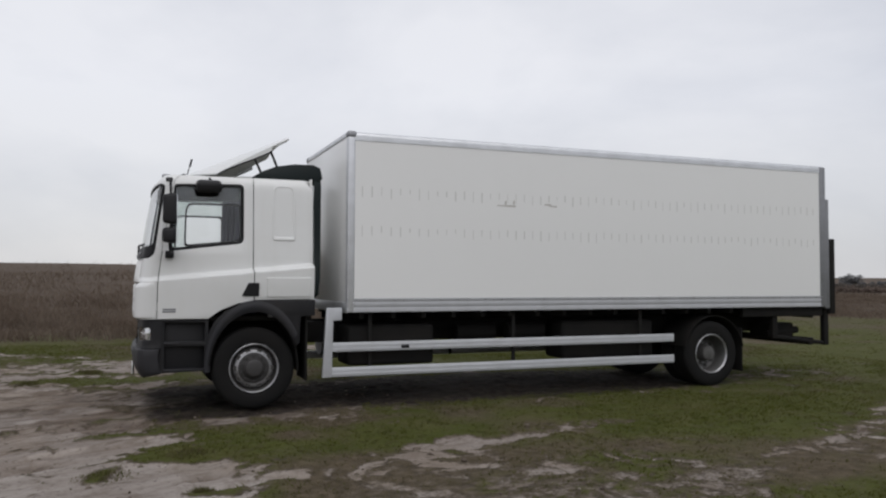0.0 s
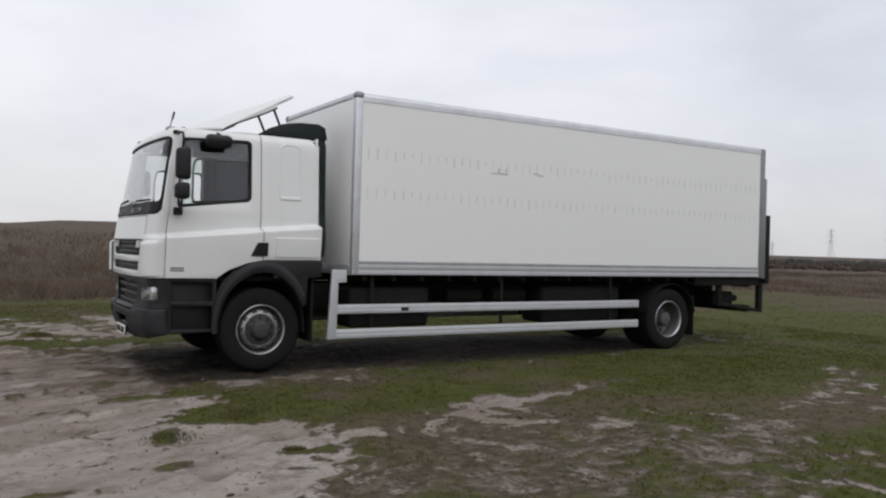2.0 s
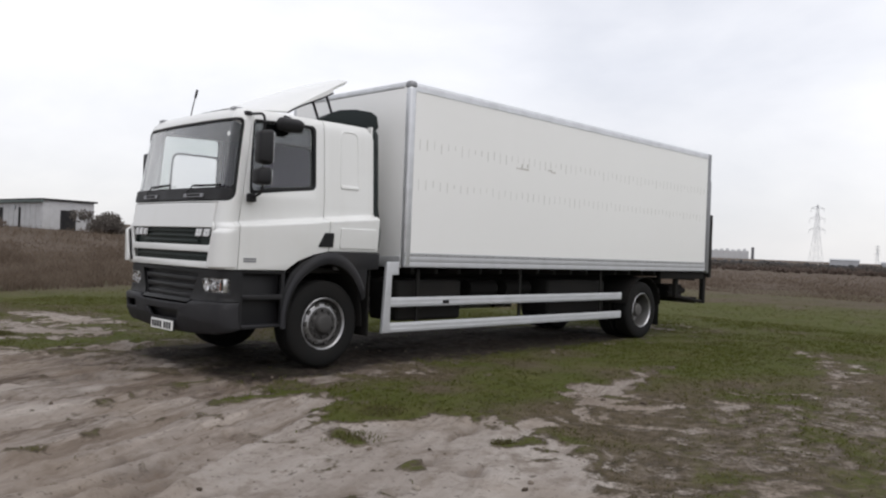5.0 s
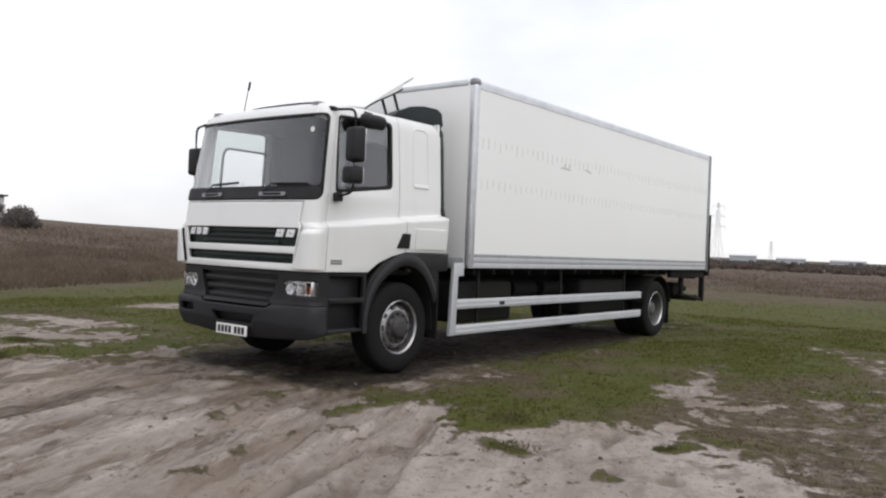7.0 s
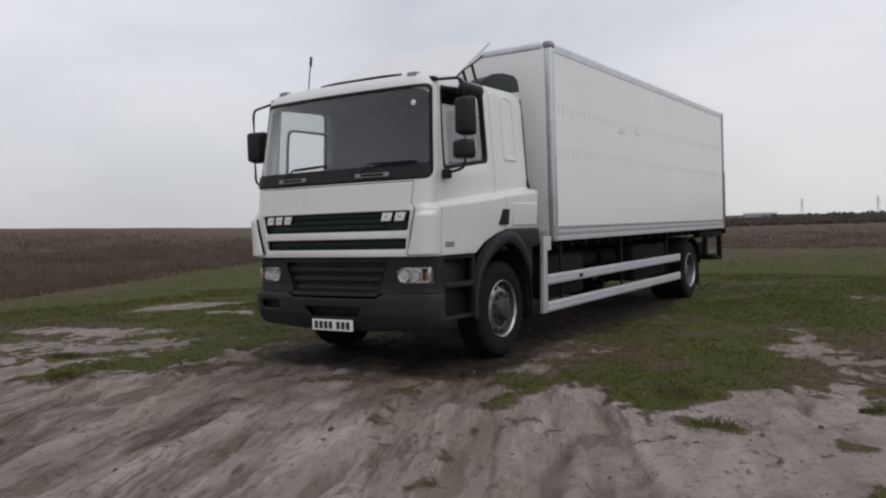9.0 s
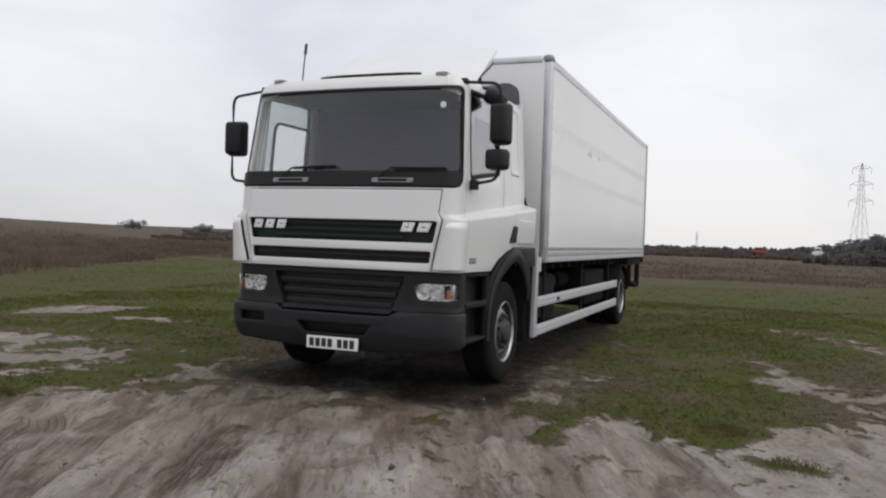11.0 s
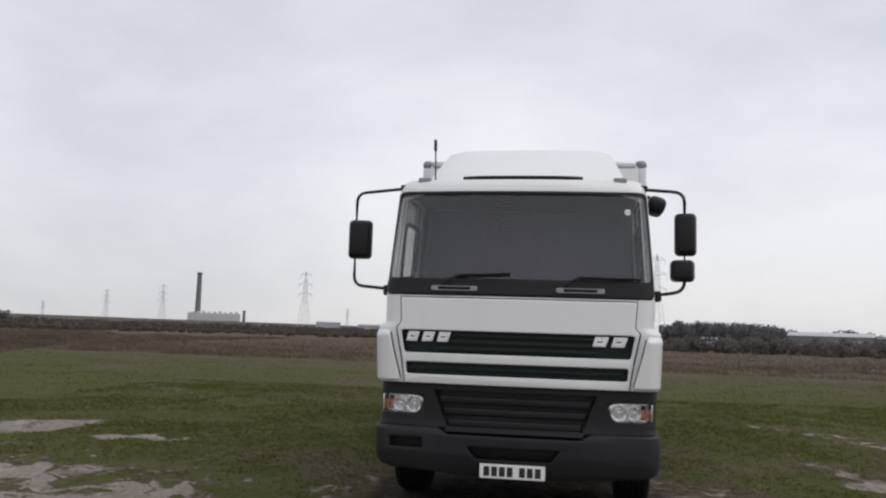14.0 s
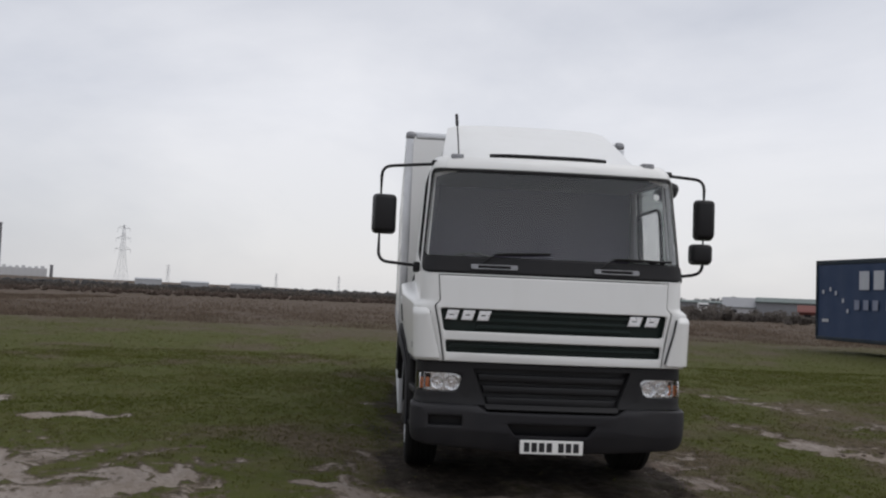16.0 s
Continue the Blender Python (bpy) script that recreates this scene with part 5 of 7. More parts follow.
for s0, z0, sm, s1, z1 in ((0.62, 1.93, 0.50, 0.05, 2.03), (-0.38, 1.93, -0.50, -1.0, 2.01)):
    bm = bmesh.new()
    p, q = cab_skin(s0, z0, -0.03), cab_skin(s1, z1, -0.022)
    tube(bm, [p, cab_skin(sm, 2.012, -0.035), p.lerp(q, 0.6) + Vector((-0.01, 0, 0.03)), q], 0.008, 6)
    wiper = part("wiper", bm, BLACK, lorry, "black wiper arm and blade")
    m0 = cab_skin(sm, 2.0, -0.018)
    bm = bmesh.new()
    tube(bm, [m0, q + Vector((0.004, 0.0, -0.008))], 0.007, 5)
    part("blade", bm, SEAL, wiper)

# two small discs stuck inside the windscreen
for s0, z0, r0 in ((-0.935, 2.573, 0.028),):
    ring = [(s0 + r0 * math.cos(a), z0 + r0 * math.sin(a)) for a in steps(0, 2 * math.pi, 20)[:-1]]
    part("sticker", skin(ring, (), 0.002, 0.0004, -0.024), PLATE, windscreen, "small round windscreen sticker")

# -- doors and rear quarters
for sg in (-1, 1):
    door_xz = [(0.213, 1.115), (0.79, 1.115), (0.93, 1.215), (1.13, 1.295), (1.322, 1.335), (1.322, 2.86), (0.213, 2.86)]
    win_xz = rounded([(0.30, 1.935), (1.20, 2.045), (1.20, 2.765), (0.235, 2.735)], [0.05, 0.07, 0.07, 0.05], 5)
    door = part("door", skin(near(door_xz)[sg], [near([tuple(p) for p in win_xz])[sg]], 0.04, 0.006), WHITE, lorry, "white cab door with a wing-like crease")
    seal_o = rounded([(0.292, 1.925), (1.21, 2.035), (1.21, 2.775), (0.227, 2.743)], [0.05, 0.07, 0.07, 0.05], 5)
    seal_i = rounded([(0.325, 1.965), (1.172, 2.068), (1.172, 2.742), (0.262, 2.715)], [0.05, 0.06, 0.06, 0.05], 5)
    part("window_seal", skin(near([tuple(p) for p in seal_o])[sg], [near([tuple(p) for p in seal_i])[sg]], 0.046, 0.004, 0.004), SEAL, door, "black rubber window seal")
    pane = part("window", skin(near([tuple(p) for p in seal_i])[sg], (), 0.005, 0.001, -0.018), GLASS, door, "clear door window")
    pane.visible_shadow = False
    hole = [tuple(p) for p in rounded([(0.50, 2.01), (1.16, 2.075), (1.16, 2.50), (0.475, 2.50)], [0.05, 0.05, 0.06, 0.11], 6)]
    rim_o = [(0.255, 1.945), (1.215, 2.04), (1.215, 2.765), (0.222, 2.765)]
    bead = [tuple(p) for p in rounded([(0.475, 1.985), (1.185, 2.05), (1.185, 2.525), (0.45, 2.525)], [0.05, 0.05, 0.06, 0.12], 6)]
    inner = [tuple(p) for p in seal_i]
    part("window_surround", skin(near(rim_o)[sg], [near(inner)[sg]], 0.012, 0.002, -0.034), BLACK, door, "black window surround")
    quarter_pane = part("outer_pane", skin(near(inner)[sg], [near(bead)[sg]], 0.004, 0.001, -0.030), TINTED, door, "faintly tinted outer pane")
    quarter_pane.visible_shadow = False
    part("door_lining", skin(near([(0.24, 1.5), (1.28, 1.5), (1.28, 2.76), (0.225, 2.76)])[sg], [near(inner)[sg]], 0.012, 0.003, -0.048), LINING, door, "pale inner door lining")
    part("window_bead", skin(near(bead)[sg], [near(hole)[sg]], 0.03, 0.006, -0.026), SEAL, door, "black sliding pane frame")
    quarter = part("rear_quarter", skin(near([(1.332, 1.338), (CAB_BACK, 1.345), (CAB_BACK + 0.005, 2.72), (1.98, 2.865), (1.332, 2.865)])[sg], (), 0.04, 0.008), WHITE, lorry, "white sleeper side panel")
    part("pressing", skin(near([tuple(p) for p in rounded([(1.555, 2.085), (1.855, 2.085), (1.848, 2.785), (1.565, 2.785)], [0.05, 0.05, 0.09, 0.09])])[sg], [near([tuple(p) for p in rounded([(1.585, 2.125), (1.825, 2.125), (1.818, 2.755), (1.595, 2.755)], [0.035, 0.035, 0.07, 0.07])])[sg]], 0.016, 0.007, 0.007), WHITE, quarter, "raised rounded pressing")
    part("lip", skin(near([tuple(p) for p in rounded([(1.57, 2.08), (1.845, 2.08), (1.835, 2.118), (1.58, 2.118)], 0.016)])[sg], (), 0.026, 0.01, 0.014), WHITE, quarter)
    part("locker_lid", skin(near([tuple(p) for p in rounded([(1.48, 1.375), (2.03, 1.375), (2.03, 1.615), (1.48, 1.615)], 0.02)])[sg], (), 0.024, 0.008, 0.013), WHITE, quarter, "flush locker lid")
    part("door_handle", skin(near([tuple(p) for p in rounded([(1.175, 1.385), (1.385, 1.385), (1.385, 1.55), (1.255, 1.55)], 0.014, 3)])[sg], (), 0.03, 0.006, 0.012), BLACK, quarter, "black recessed handle pocket")
    for zz in (1.232, 1.205):
        part("model_badge", skin(near([(0.27, zz - 0.009), (0.42, zz - 0.009), (0.42, zz + 0.010), (0.27, zz + 0.010)])[sg], (), 0.008, 0.002, 0.006), ALUGREY, door, "small grey badge bar")

# -- roof, back wall, floor
def roof_at(u, v):
    x = 0.235 + u * (CAB_BACK - 0.245)
    top = table(x, ((0.2, 2.83), (0.35, 2.865), (0.7, 2.90), (1.3, 2.935), (2.1, 2.94)))
    edge = max(abs(v) ** 5 * 0.10, 0)
    return Vector((x + 0.035 * v * v * (1 - u), v * 1.034, top - edge - 0.05 * max(0, 0.06 - u) / 0.06))


part("roof", surface(roof_at, steps(0, 1, 18), [math.sin(math.pi / 2 * k) for k in steps(-1, 1, 24)], 0.03), WHITE, lorry, "white cab roof")
part("header", skin([(-1.0, 2.74), (1.0, 2.74), (1.0, 2.86), (-1.0, 2.86)], (), 0.03, 0.008, 0.006), WHITE, shell)
part("back_wall", boxed((CAB_BACK - 0.03, -1.06, 1.1), (CAB_BACK, 1.06, 2.88), 0.01), WHITE, lorry)
part("cab_floor", boxed((0.1, -1.08, 1.08), (CAB_BACK, 1.08, 1.14), 0.01), CHASSIS, lorry)

# -- inside the cab
part("headlining", boxed((0.3, -1.0, 2.74), (2.03, 1.0, 2.79), 0.02), TRIM, lorry)
part("curtain", surface(lambda u, v: Vector((1.37 + 0.006 * math.sin(u * 26 + v), -1.03 + 2.06 * u, 1.16 + 1.6 * v)), steps(0, 1, 60), steps(0, 1, 6), 0.006), CURTAIN, lorry, "dark grey curtain drawn behind the seats")
part("side_curtain", surface(lambda u, v: Vector((1.165 + 0.195 * u, 0.985 - 0.05 * v + 0.012 * math.sin(u * 22), 1.5 + 1.24 * v)), steps(0, 1, 30), steps(0, 1, 4), 0.006), CURTAIN, lorry, "dark curtain end gathered behind the offside window")
dash = bmesh.new()
box(dash, (0.16, -1.0, 1.3), (0.58, 1.0, 1.90), 0.07, 3)
box(dash, (0.30, 0.30, 1.85), (0.60, 0.95, 1.99), 0.05, 3)
part("dashboard", dash, TRIM, lorry, "dark grey dashboard")
wheel_c, tilt = Vector((0.72, 0.62, 1.93)), Matrix.Rotation(radians(-32), 4, "Y")
bm = bmesh.new()
ring = [wheel_c + tilt @ Vector((0.235 * math.cos(a), 0.235 * math.sin(a), 0)) for a in steps(0, 2 * math.pi, 28)]
tube(bm, ring, 0.016, 8)
for a in (0.4, 2.74, 4.71):
    tube(bm, [wheel_c + Vector((-0.02, 0, -0.03)), wheel_c + tilt @ Vector((0.225 * math.cos(a), 0.225 * math.sin(a), 0))], 0.013, 6)
rod(bm, wheel_c + Vector((-0.02, 0, -0.03)), wheel_c + Vector((-0.2, 0, -0.35)), 0.035, 10)
part("steering_wheel", bm, BLACK, lorry)
for y in (-0.62, 0.62):
    seat = part("seat", boxed((0.78, y - 0.25, 1.45), (1.25, y + 0.25, 1.62), 0.06, 3), TRIM, lorry, "dark cloth cab seat")
    part("seat_back", boxed((1.16, y - 0.24, 1.58), (1.30, y + 0.24, 1.98), 0.06, 3, Matrix.Translation((1.2, 0, 1.6)) @ Matrix.Rotation(radians(6), 4, "Y") @ Matrix.Translation((-1.2, 0, -1.6))), TRIM, seat)
    part("seat_base", boxed((0.85, y - 0.2, 1.14), (1.2, y + 0.2, 1.46), 0.03), CHASSIS, seat)

# -- roof gear
def deflector_at(u, v):
    x0 = 0.50 + 0.40 * abs(v) ** 3.5
    x = x0 + (1.80 - x0) * u
    droop = 0.03 * u * max(0.0, (abs(v) - 0.75) / 0.25) ** 2
    return Vector((x, v * (0.945 - 0.10 * u), 2.912 + 0.565 * u**0.95 - 0.02 * v * v * u - droop))


deflector = part("roof_deflector", surface(deflector_at, steps(0, 1, 14), steps(-1, 1, 22), 0.022), WHITE, lorry, "white roof wind deflector")
# Separate sheet that makes the underside darker than the white top.
part("underside", surface(lambda u, v: deflector_at(0.04 + 0.94 * u, 0.985 * v) - Vector((0, 0, 0.03)), steps(0, 1, 14), steps(-1, 1, 22), 0.006), UNDER, deflector, "darker grey underside sheet")
bm = bmesh.new()
tube(bm, [deflector_at(0.0, v) + Vector((-0.02, 0, 0.012)) for v in steps(-0.56, 0.56, 14)], 0.017, 8)
part("edge_strip", bm, SEAL, deflector, "black rubber edge strip")
for u, x in ((0.60, 1.50), (0.79, 1.74)):
    bm = bmesh.new()
    tube(bm, [Vector((x, -0.72, 2.90)), deflector_at(u, -0.80) - Vector((0, 0, 0.01))], 0.016, 8)
    part("strut", bm, BLACK, deflector)
for sg in (-1, 1):
    # the edge turned down along each side, with its rubber strip
    drop = lambda u: Vector((0, 0, 0.014 + 0.055 * ease(0.0, 0.7, u)))
    bm = surface(lambda u, v: deflector_at(0.76 * u, sg) - v * drop(0.76 * u), steps(0, 1, 12), (0.0, 0.5, 1.0), 0.010)
    lip = part("side_lip", bm, WHITE, deflector)
    bm = bmesh.new()
    tube(bm, [deflector_at(u, sg) - drop(u) for u in steps(0.0, 0.76, 12)], 0.010, 8)
    part("side_strip", bm, SEAL, lip, "black rubber side strip")
for sg in (-1, 1):
    lamp = part("marker_lamp", boxed((0.255, sg * 0.84 - 0.055, 2.80), (0.36, sg * 0.84 + 0.055, 2.878), 0.012), ALUGREY, lorry, "grey roof marker lamp")
    part("marker_lens", boxed((0.248, sg * 0.84 - 0.045, 2.815), (0.26, sg * 0.84 + 0.045, 2.868), 0.004), LENS, lamp)
bm = bmesh.new()
tube(bm, [(0.605, 0.80, 2.86), (0.655, 0.815, 3.1), (0.713, 0.831, 3.32)], 0.007, 6)
tube(bm, [(0.69, 0.825, 3.22), (0.715, 0.832, 3.325)], 0.015, 8)
rod(bm, (0.6, 0.80, 2.84), (0.61, 0.80, 2.91), 0.02, 10)
part("aerial", bm, BLACK, lorry, "thin black roof aerial")
# cab side collar towards the body
for sg in (-1, 1):
    top_prof = [(1.31, 2.875), (1.45, 2.965), (1.62, 3.035), (1.85, 3.075), (2.10, 3.08), (2.19, 3.04), (2.22, 2.9), (2.12, 2.80), (2.0, 2.87)]
    bm = sheet([(x, z) for x, z in top_prof], (), 0.04, 0.008, place=lambda u, v, w: Vector((u, sg * (0.965 + w + 0.04 * max(0, 2.95 - v)), v)))
    collar = part("side_fairing", bm, FAIRING, lorry, "dark green-black cab fairing")
    bm = surface(lambda u, v: Vector((1.33 + 0.86 * u, sg * (0.97 - 0.22 * v), table(1.33 + 0.86 * u, tuple(top_prof[:6])) - 0.005 - 0.02 * v)), steps(0, 1, 10), steps(0, 1, 3), 0.015)
    part("top_flange", bm, FAIRING, collar)
    rear_prof = [(2.085, 1.36), (2.14, 1.40), (2.18, 1.9), (2.19, 2.6), (2.205, 2.95), (2.10, 2.86), (2.085, 2.6)]
    bm = sheet(rear_prof, (), 0.03, 0.008, cuts_v=(1.6, 1.9, 2.2, 2.5, 2.8), place=lambda u, v, w: Vector((u, sg * (cab_half(v) - 0.02 + 0.7 * cab_bulge(2.0, v) + w - 0.35 * (u - 2.085)), v)))
    part("rear_flange", bm, FAIRING, collar)

# -- mirrors
def mirror_set(sg):
    x, yo = (0.33, 1.375) if sg < 0 else (0.44, 1.49)
    arm = bmesh.new()
    tube(arm, bent([(0.33, sg * 1.03, 2.79), (x, sg * yo, 2.765), (x, sg * yo, 1.93), (0.36, sg * 1.17, 1.90)], 0.09), 0.014, 8)
    box(arm, (0.29, sg * 1.155 - 0.03, 1.84), (0.39, sg * 1.155 + 0.03, 1.93), 0.015)
    box(arm, (0.29, sg * 1.03 - 0.04, 2.77), (0.37, sg * 1.03 + 0.03, 2.82), 0.012)
    mirror = part("mirror", arm, BLACK, lorry, "black mirror bracket and housings")
    rows = ((1.295, 1.475, 2.23, 2.595), (1.26, 1.46, 2.012, 2.198)) if sg < 0 else ((1.345, 1.56, 2.17, 2.525),)
    for a, b, z0, z1 in rows:
        shell_m = boxed((-0.10, -(b - a) / 2, -(z1 - z0) / 2), (0.06, (b - a) / 2, (z1 - z0) / 2), 0.04, 3)
        for v in shell_m.verts:
            if v.co.x < 0:
                v.co.y *= 0.88
                v.co.z *= 0.93
        at = Matrix.Translation((x + 0.02, sg * (a + b) / 2, (z0 + z1) / 2)) @ Matrix.Rotation(radians(sg * 8), 4, "Z")
        bmesh.ops.transform(shell_m, matrix=at, verts=shell_m.verts)
        part("housing", shell_m, BLACK, mirror, "black mirror housing")
        part("mirror_glass", boxed((0.058, -(b - a) / 2 + 0.02, -(z1 - z0) / 2 + 0.02), (0.064, (b - a) / 2 - 0.02, (z1 - z0) / 2 - 0.02), 0.002, 1, at), MIRROR, mirror, "silvered mirror glass")
    if sg < 0:
        bm = boxed((-0.155, -0.08, -0.085), (0.155, 0.08, 0.065), 0.05, 3)
        for v in bm.verts:
            v.co.x *= 1.0 - 1.2 * max(0.0, -v.co.z)
            v.co.z -= 0.9 * v.co.x * v.co.x
        at = Matrix.Translation((0.78, -1.19, 2.735)) @ Matrix.Rotation(radians(18), 4, "X")
        bmesh.ops.transform(bm, matrix=at, verts=bm.verts)
        tube(bm, [(0.80, -1.03, 2.83), (0.80, -1.14, 2.80)], 0.016, 8)
        part("kerb_mirror", bm, BLACK, mirror, "black kerb mirror over the door")


mirror_set(-1)
mirror_set(1)

# -- bumper, lamp band and lower grille
def front_skin(outline, holes=(), thick=0.04, bevel=0.01, out=0.0):
    us = [p[0] for p in outline]
    cu = [u for u in [s * (CAB_L1 + CAB_ARC * k / 6) for s in (-1, 1) for k in range(7)] + steps(-0.9, 0.9, 10) if min(us) < u < max(us)]
    vs = [p[1] for p in outline]
    cv = [v for v in steps(0.4, 1.1, 10) if min(vs) < v < max(vs)]

    def at(u, v, w):
        d = thick / 2 - w - out
        p = cab_skin(u, 1.0, d)
        p.x += table(v, ((0.36, 0.10), (0.45, 0.045), (0.56, 0.0), (0.74, -0.012), (0.78, 0.03), (1.1, 0.035)))
        p.y *= table(v, ((0.36, 0.975), (0.5, 1.015), (0.74, 1.02), (0.8, 1.0), (1.1, 1.0))) * (0.985 if abs(u) > CAB_L1 else 1)
        p.z = v
        return p

    return sheet(outline, holes, thick, bevel, cu, cv, at)


S_SIDE = cab_s(0.24)
slot_b = rounded([(-0.30, 0.53), (0.30, 0.53), (0.37, 0.625), (-0.37, 0.625)], 0.02)
fog_l = rounded([(-0.985, 0.595), (-0.735, 0.595), (-0.735, 0.675), (-0.985, 0.675)], 0.012)
fog_r = [(-u, v) for u, v in reversed([tuple(p) for p in fog_l])]
bumper_out = [(-S_SIDE, 0.47), (-1.0, 0.42), (-0.45, 0.385), (0.45, 0.385), (1.0, 0.42), (S_SIDE, 0.47), (S_SIDE, 0.765), (0.62, 0.765), (0.53, 0.715), (-0.53, 0.715), (-0.62, 0.765), (-S_SIDE, 0.765)]
bumper = part("bumper", front_skin(bumper_out, [slot_b, fog_r], 0.05, 0.014, 0.012), BUMPER, lorry, "dark grey plastic bumper")
part("bumper_recess", front_skin([(-1.05, 0.50), (1.05, 0.50), (1.05, 0.70), (-1.05, 0.70)], (), 0.02, 0.002, -0.07), BLACK, bumper)
lamp_l = rounded([(-1.165, 0.868), (-0.80, 0.862), (-0.75, 0.985), (-0.80, 1.012), (-1.16, 1.015)], [0.03, 0.045, 0.03, 0.04, 0.03])
lamp_r = [(-u, v) for u, v in reversed([tuple(p) for p in lamp_l])]
lamp_l = [tuple(p) for p in lamp_l]
low_g = rounded([(-0.545, 0.735), (0.545, 0.735), (0.68, 1.07), (-0.68, 1.07)], 0.03)
band = part("lamp_band", front_skin([(-S_SIDE, 0.77), (S_SIDE, 0.77), (S_SIDE, 1.105), (-S_SIDE, 1.105)], [lamp_l, lamp_r, low_g], 0.04, 0.006, -0.004), BLACK, lorry, "black plastic lamp band under the bonnet")
lower = part("lower_grille", front_skin([(-0.70, 0.72), (0.70, 0.72), (0.72, 1.085), (-0.72, 1.085)], (), 0.02, 0.002, -0.07), BLACK, lorry, "black ribbed lower grille")
for k in range(3):
    zc = 0.80 + k * 0.092
    wd = 0.54 + 0.036 * k
    part("rib", front_skin([(-wd, zc - 0.028), (wd, zc - 0.028), (wd + 0.014, zc + 0.034), (-wd - 0.014, zc + 0.034)], (), 0.05, 0.018, -0.024), BLACK, lower)
for sg, hole in ((-1, lamp_l), (1, lamp_r)):
    pocket = [(1.002, 0.885), (1.082, 0.885), (1.082, 1.0), (1.002, 1.0)]
    pocket = pocket if sg > 0 else [(-u, v) for u, v in reversed(pocket)]
    headlamp = part("headlamp", front_skin(hole, [pocket], 0.02, 0.003, -0.045), LAMPSILVER, lorry, "clear headlamp with chrome reflectors")
    lens = part("lens", front_skin(hole, (), 0.006, 0.001, -0.002), LENS, headlamp, "clear lamp lens")
    lens.visible_shadow = False
    for c, r in ((0.838, 0.055), (0.945, 0.045)):
        p = cab_skin(sg * c, 1.0, 0.0)
        bm = lathe([(r, 0), (r * 0.97, 0.012), (r * 0.75, 0.035), (r * 0.35, 0.052), (0.012, 0.055), (0.012, 0.02), (0, 0.016)], 24)
        bmesh.ops.transform(bm, matrix=Matrix.Translation((p.x + 0.048, p.y, 0.935)) @ Matrix.Rotation(radians(-90), 4, "Z"), verts=bm.verts)
        part("reflector", bm, CHROME, headlamp)
        bm = lathe([(r * 1.0, 0), (r * 1.14, -0.004), (r * 1.14, 0.02), (r, 0.02)], 24)
        bmesh.ops.transform(bm, matrix=Matrix.Translation((p.x + 0.046, p.y, 0.935)) @ Matrix.Rotation(radians(-90), 4, "Z"), verts=bm.verts)
        part("bezel", bm, LAMPSILVER, headlamp)
    front_x = cab_skin(1.082, 1.0, 0.0).x + 0.038
    y0, y1, y2 = (sg * cab_skin(u, 1.0, 0.0).y * 0.99 for u in (0.995, 1.082, 1.095))
    part("indicator", boxed((front_x + 0.045, min(y0, y1), 0.875), (front_x + 0.06, max(y0, y1), 0.965), 0.004), AMBER, headlamp, "amber indicator")
    part("lamp_fin", boxed((front_x, min(y1, y2), 0.875), (front_x + 0.06, max(y1, y2), 1.008), 0.003), LAMPSILVER, headlamp)

# number plate: the characters are plain bars
plate = part("number_plate", boxed((-0.052, -0.26, 0.39), (-0.038, 0.26, 0.501), 0.004, 1), PLATE, lorry, "white number plate with black bars")
for k in range(7):
    y = 0.205 - 0.062 * k - (0.035 if k > 3 else 0)
    part("character_bar", boxed((-0.0555, y - 0.023, 0.408), (-0.051, y + 0.023, 0.483), 0.002, 1), INK, plate)
part("plate_holder", boxed((-0.036, -0.27, 0.385), (-0.022, 0.27, 0.505), 0.004, 1), BLACK, plate)

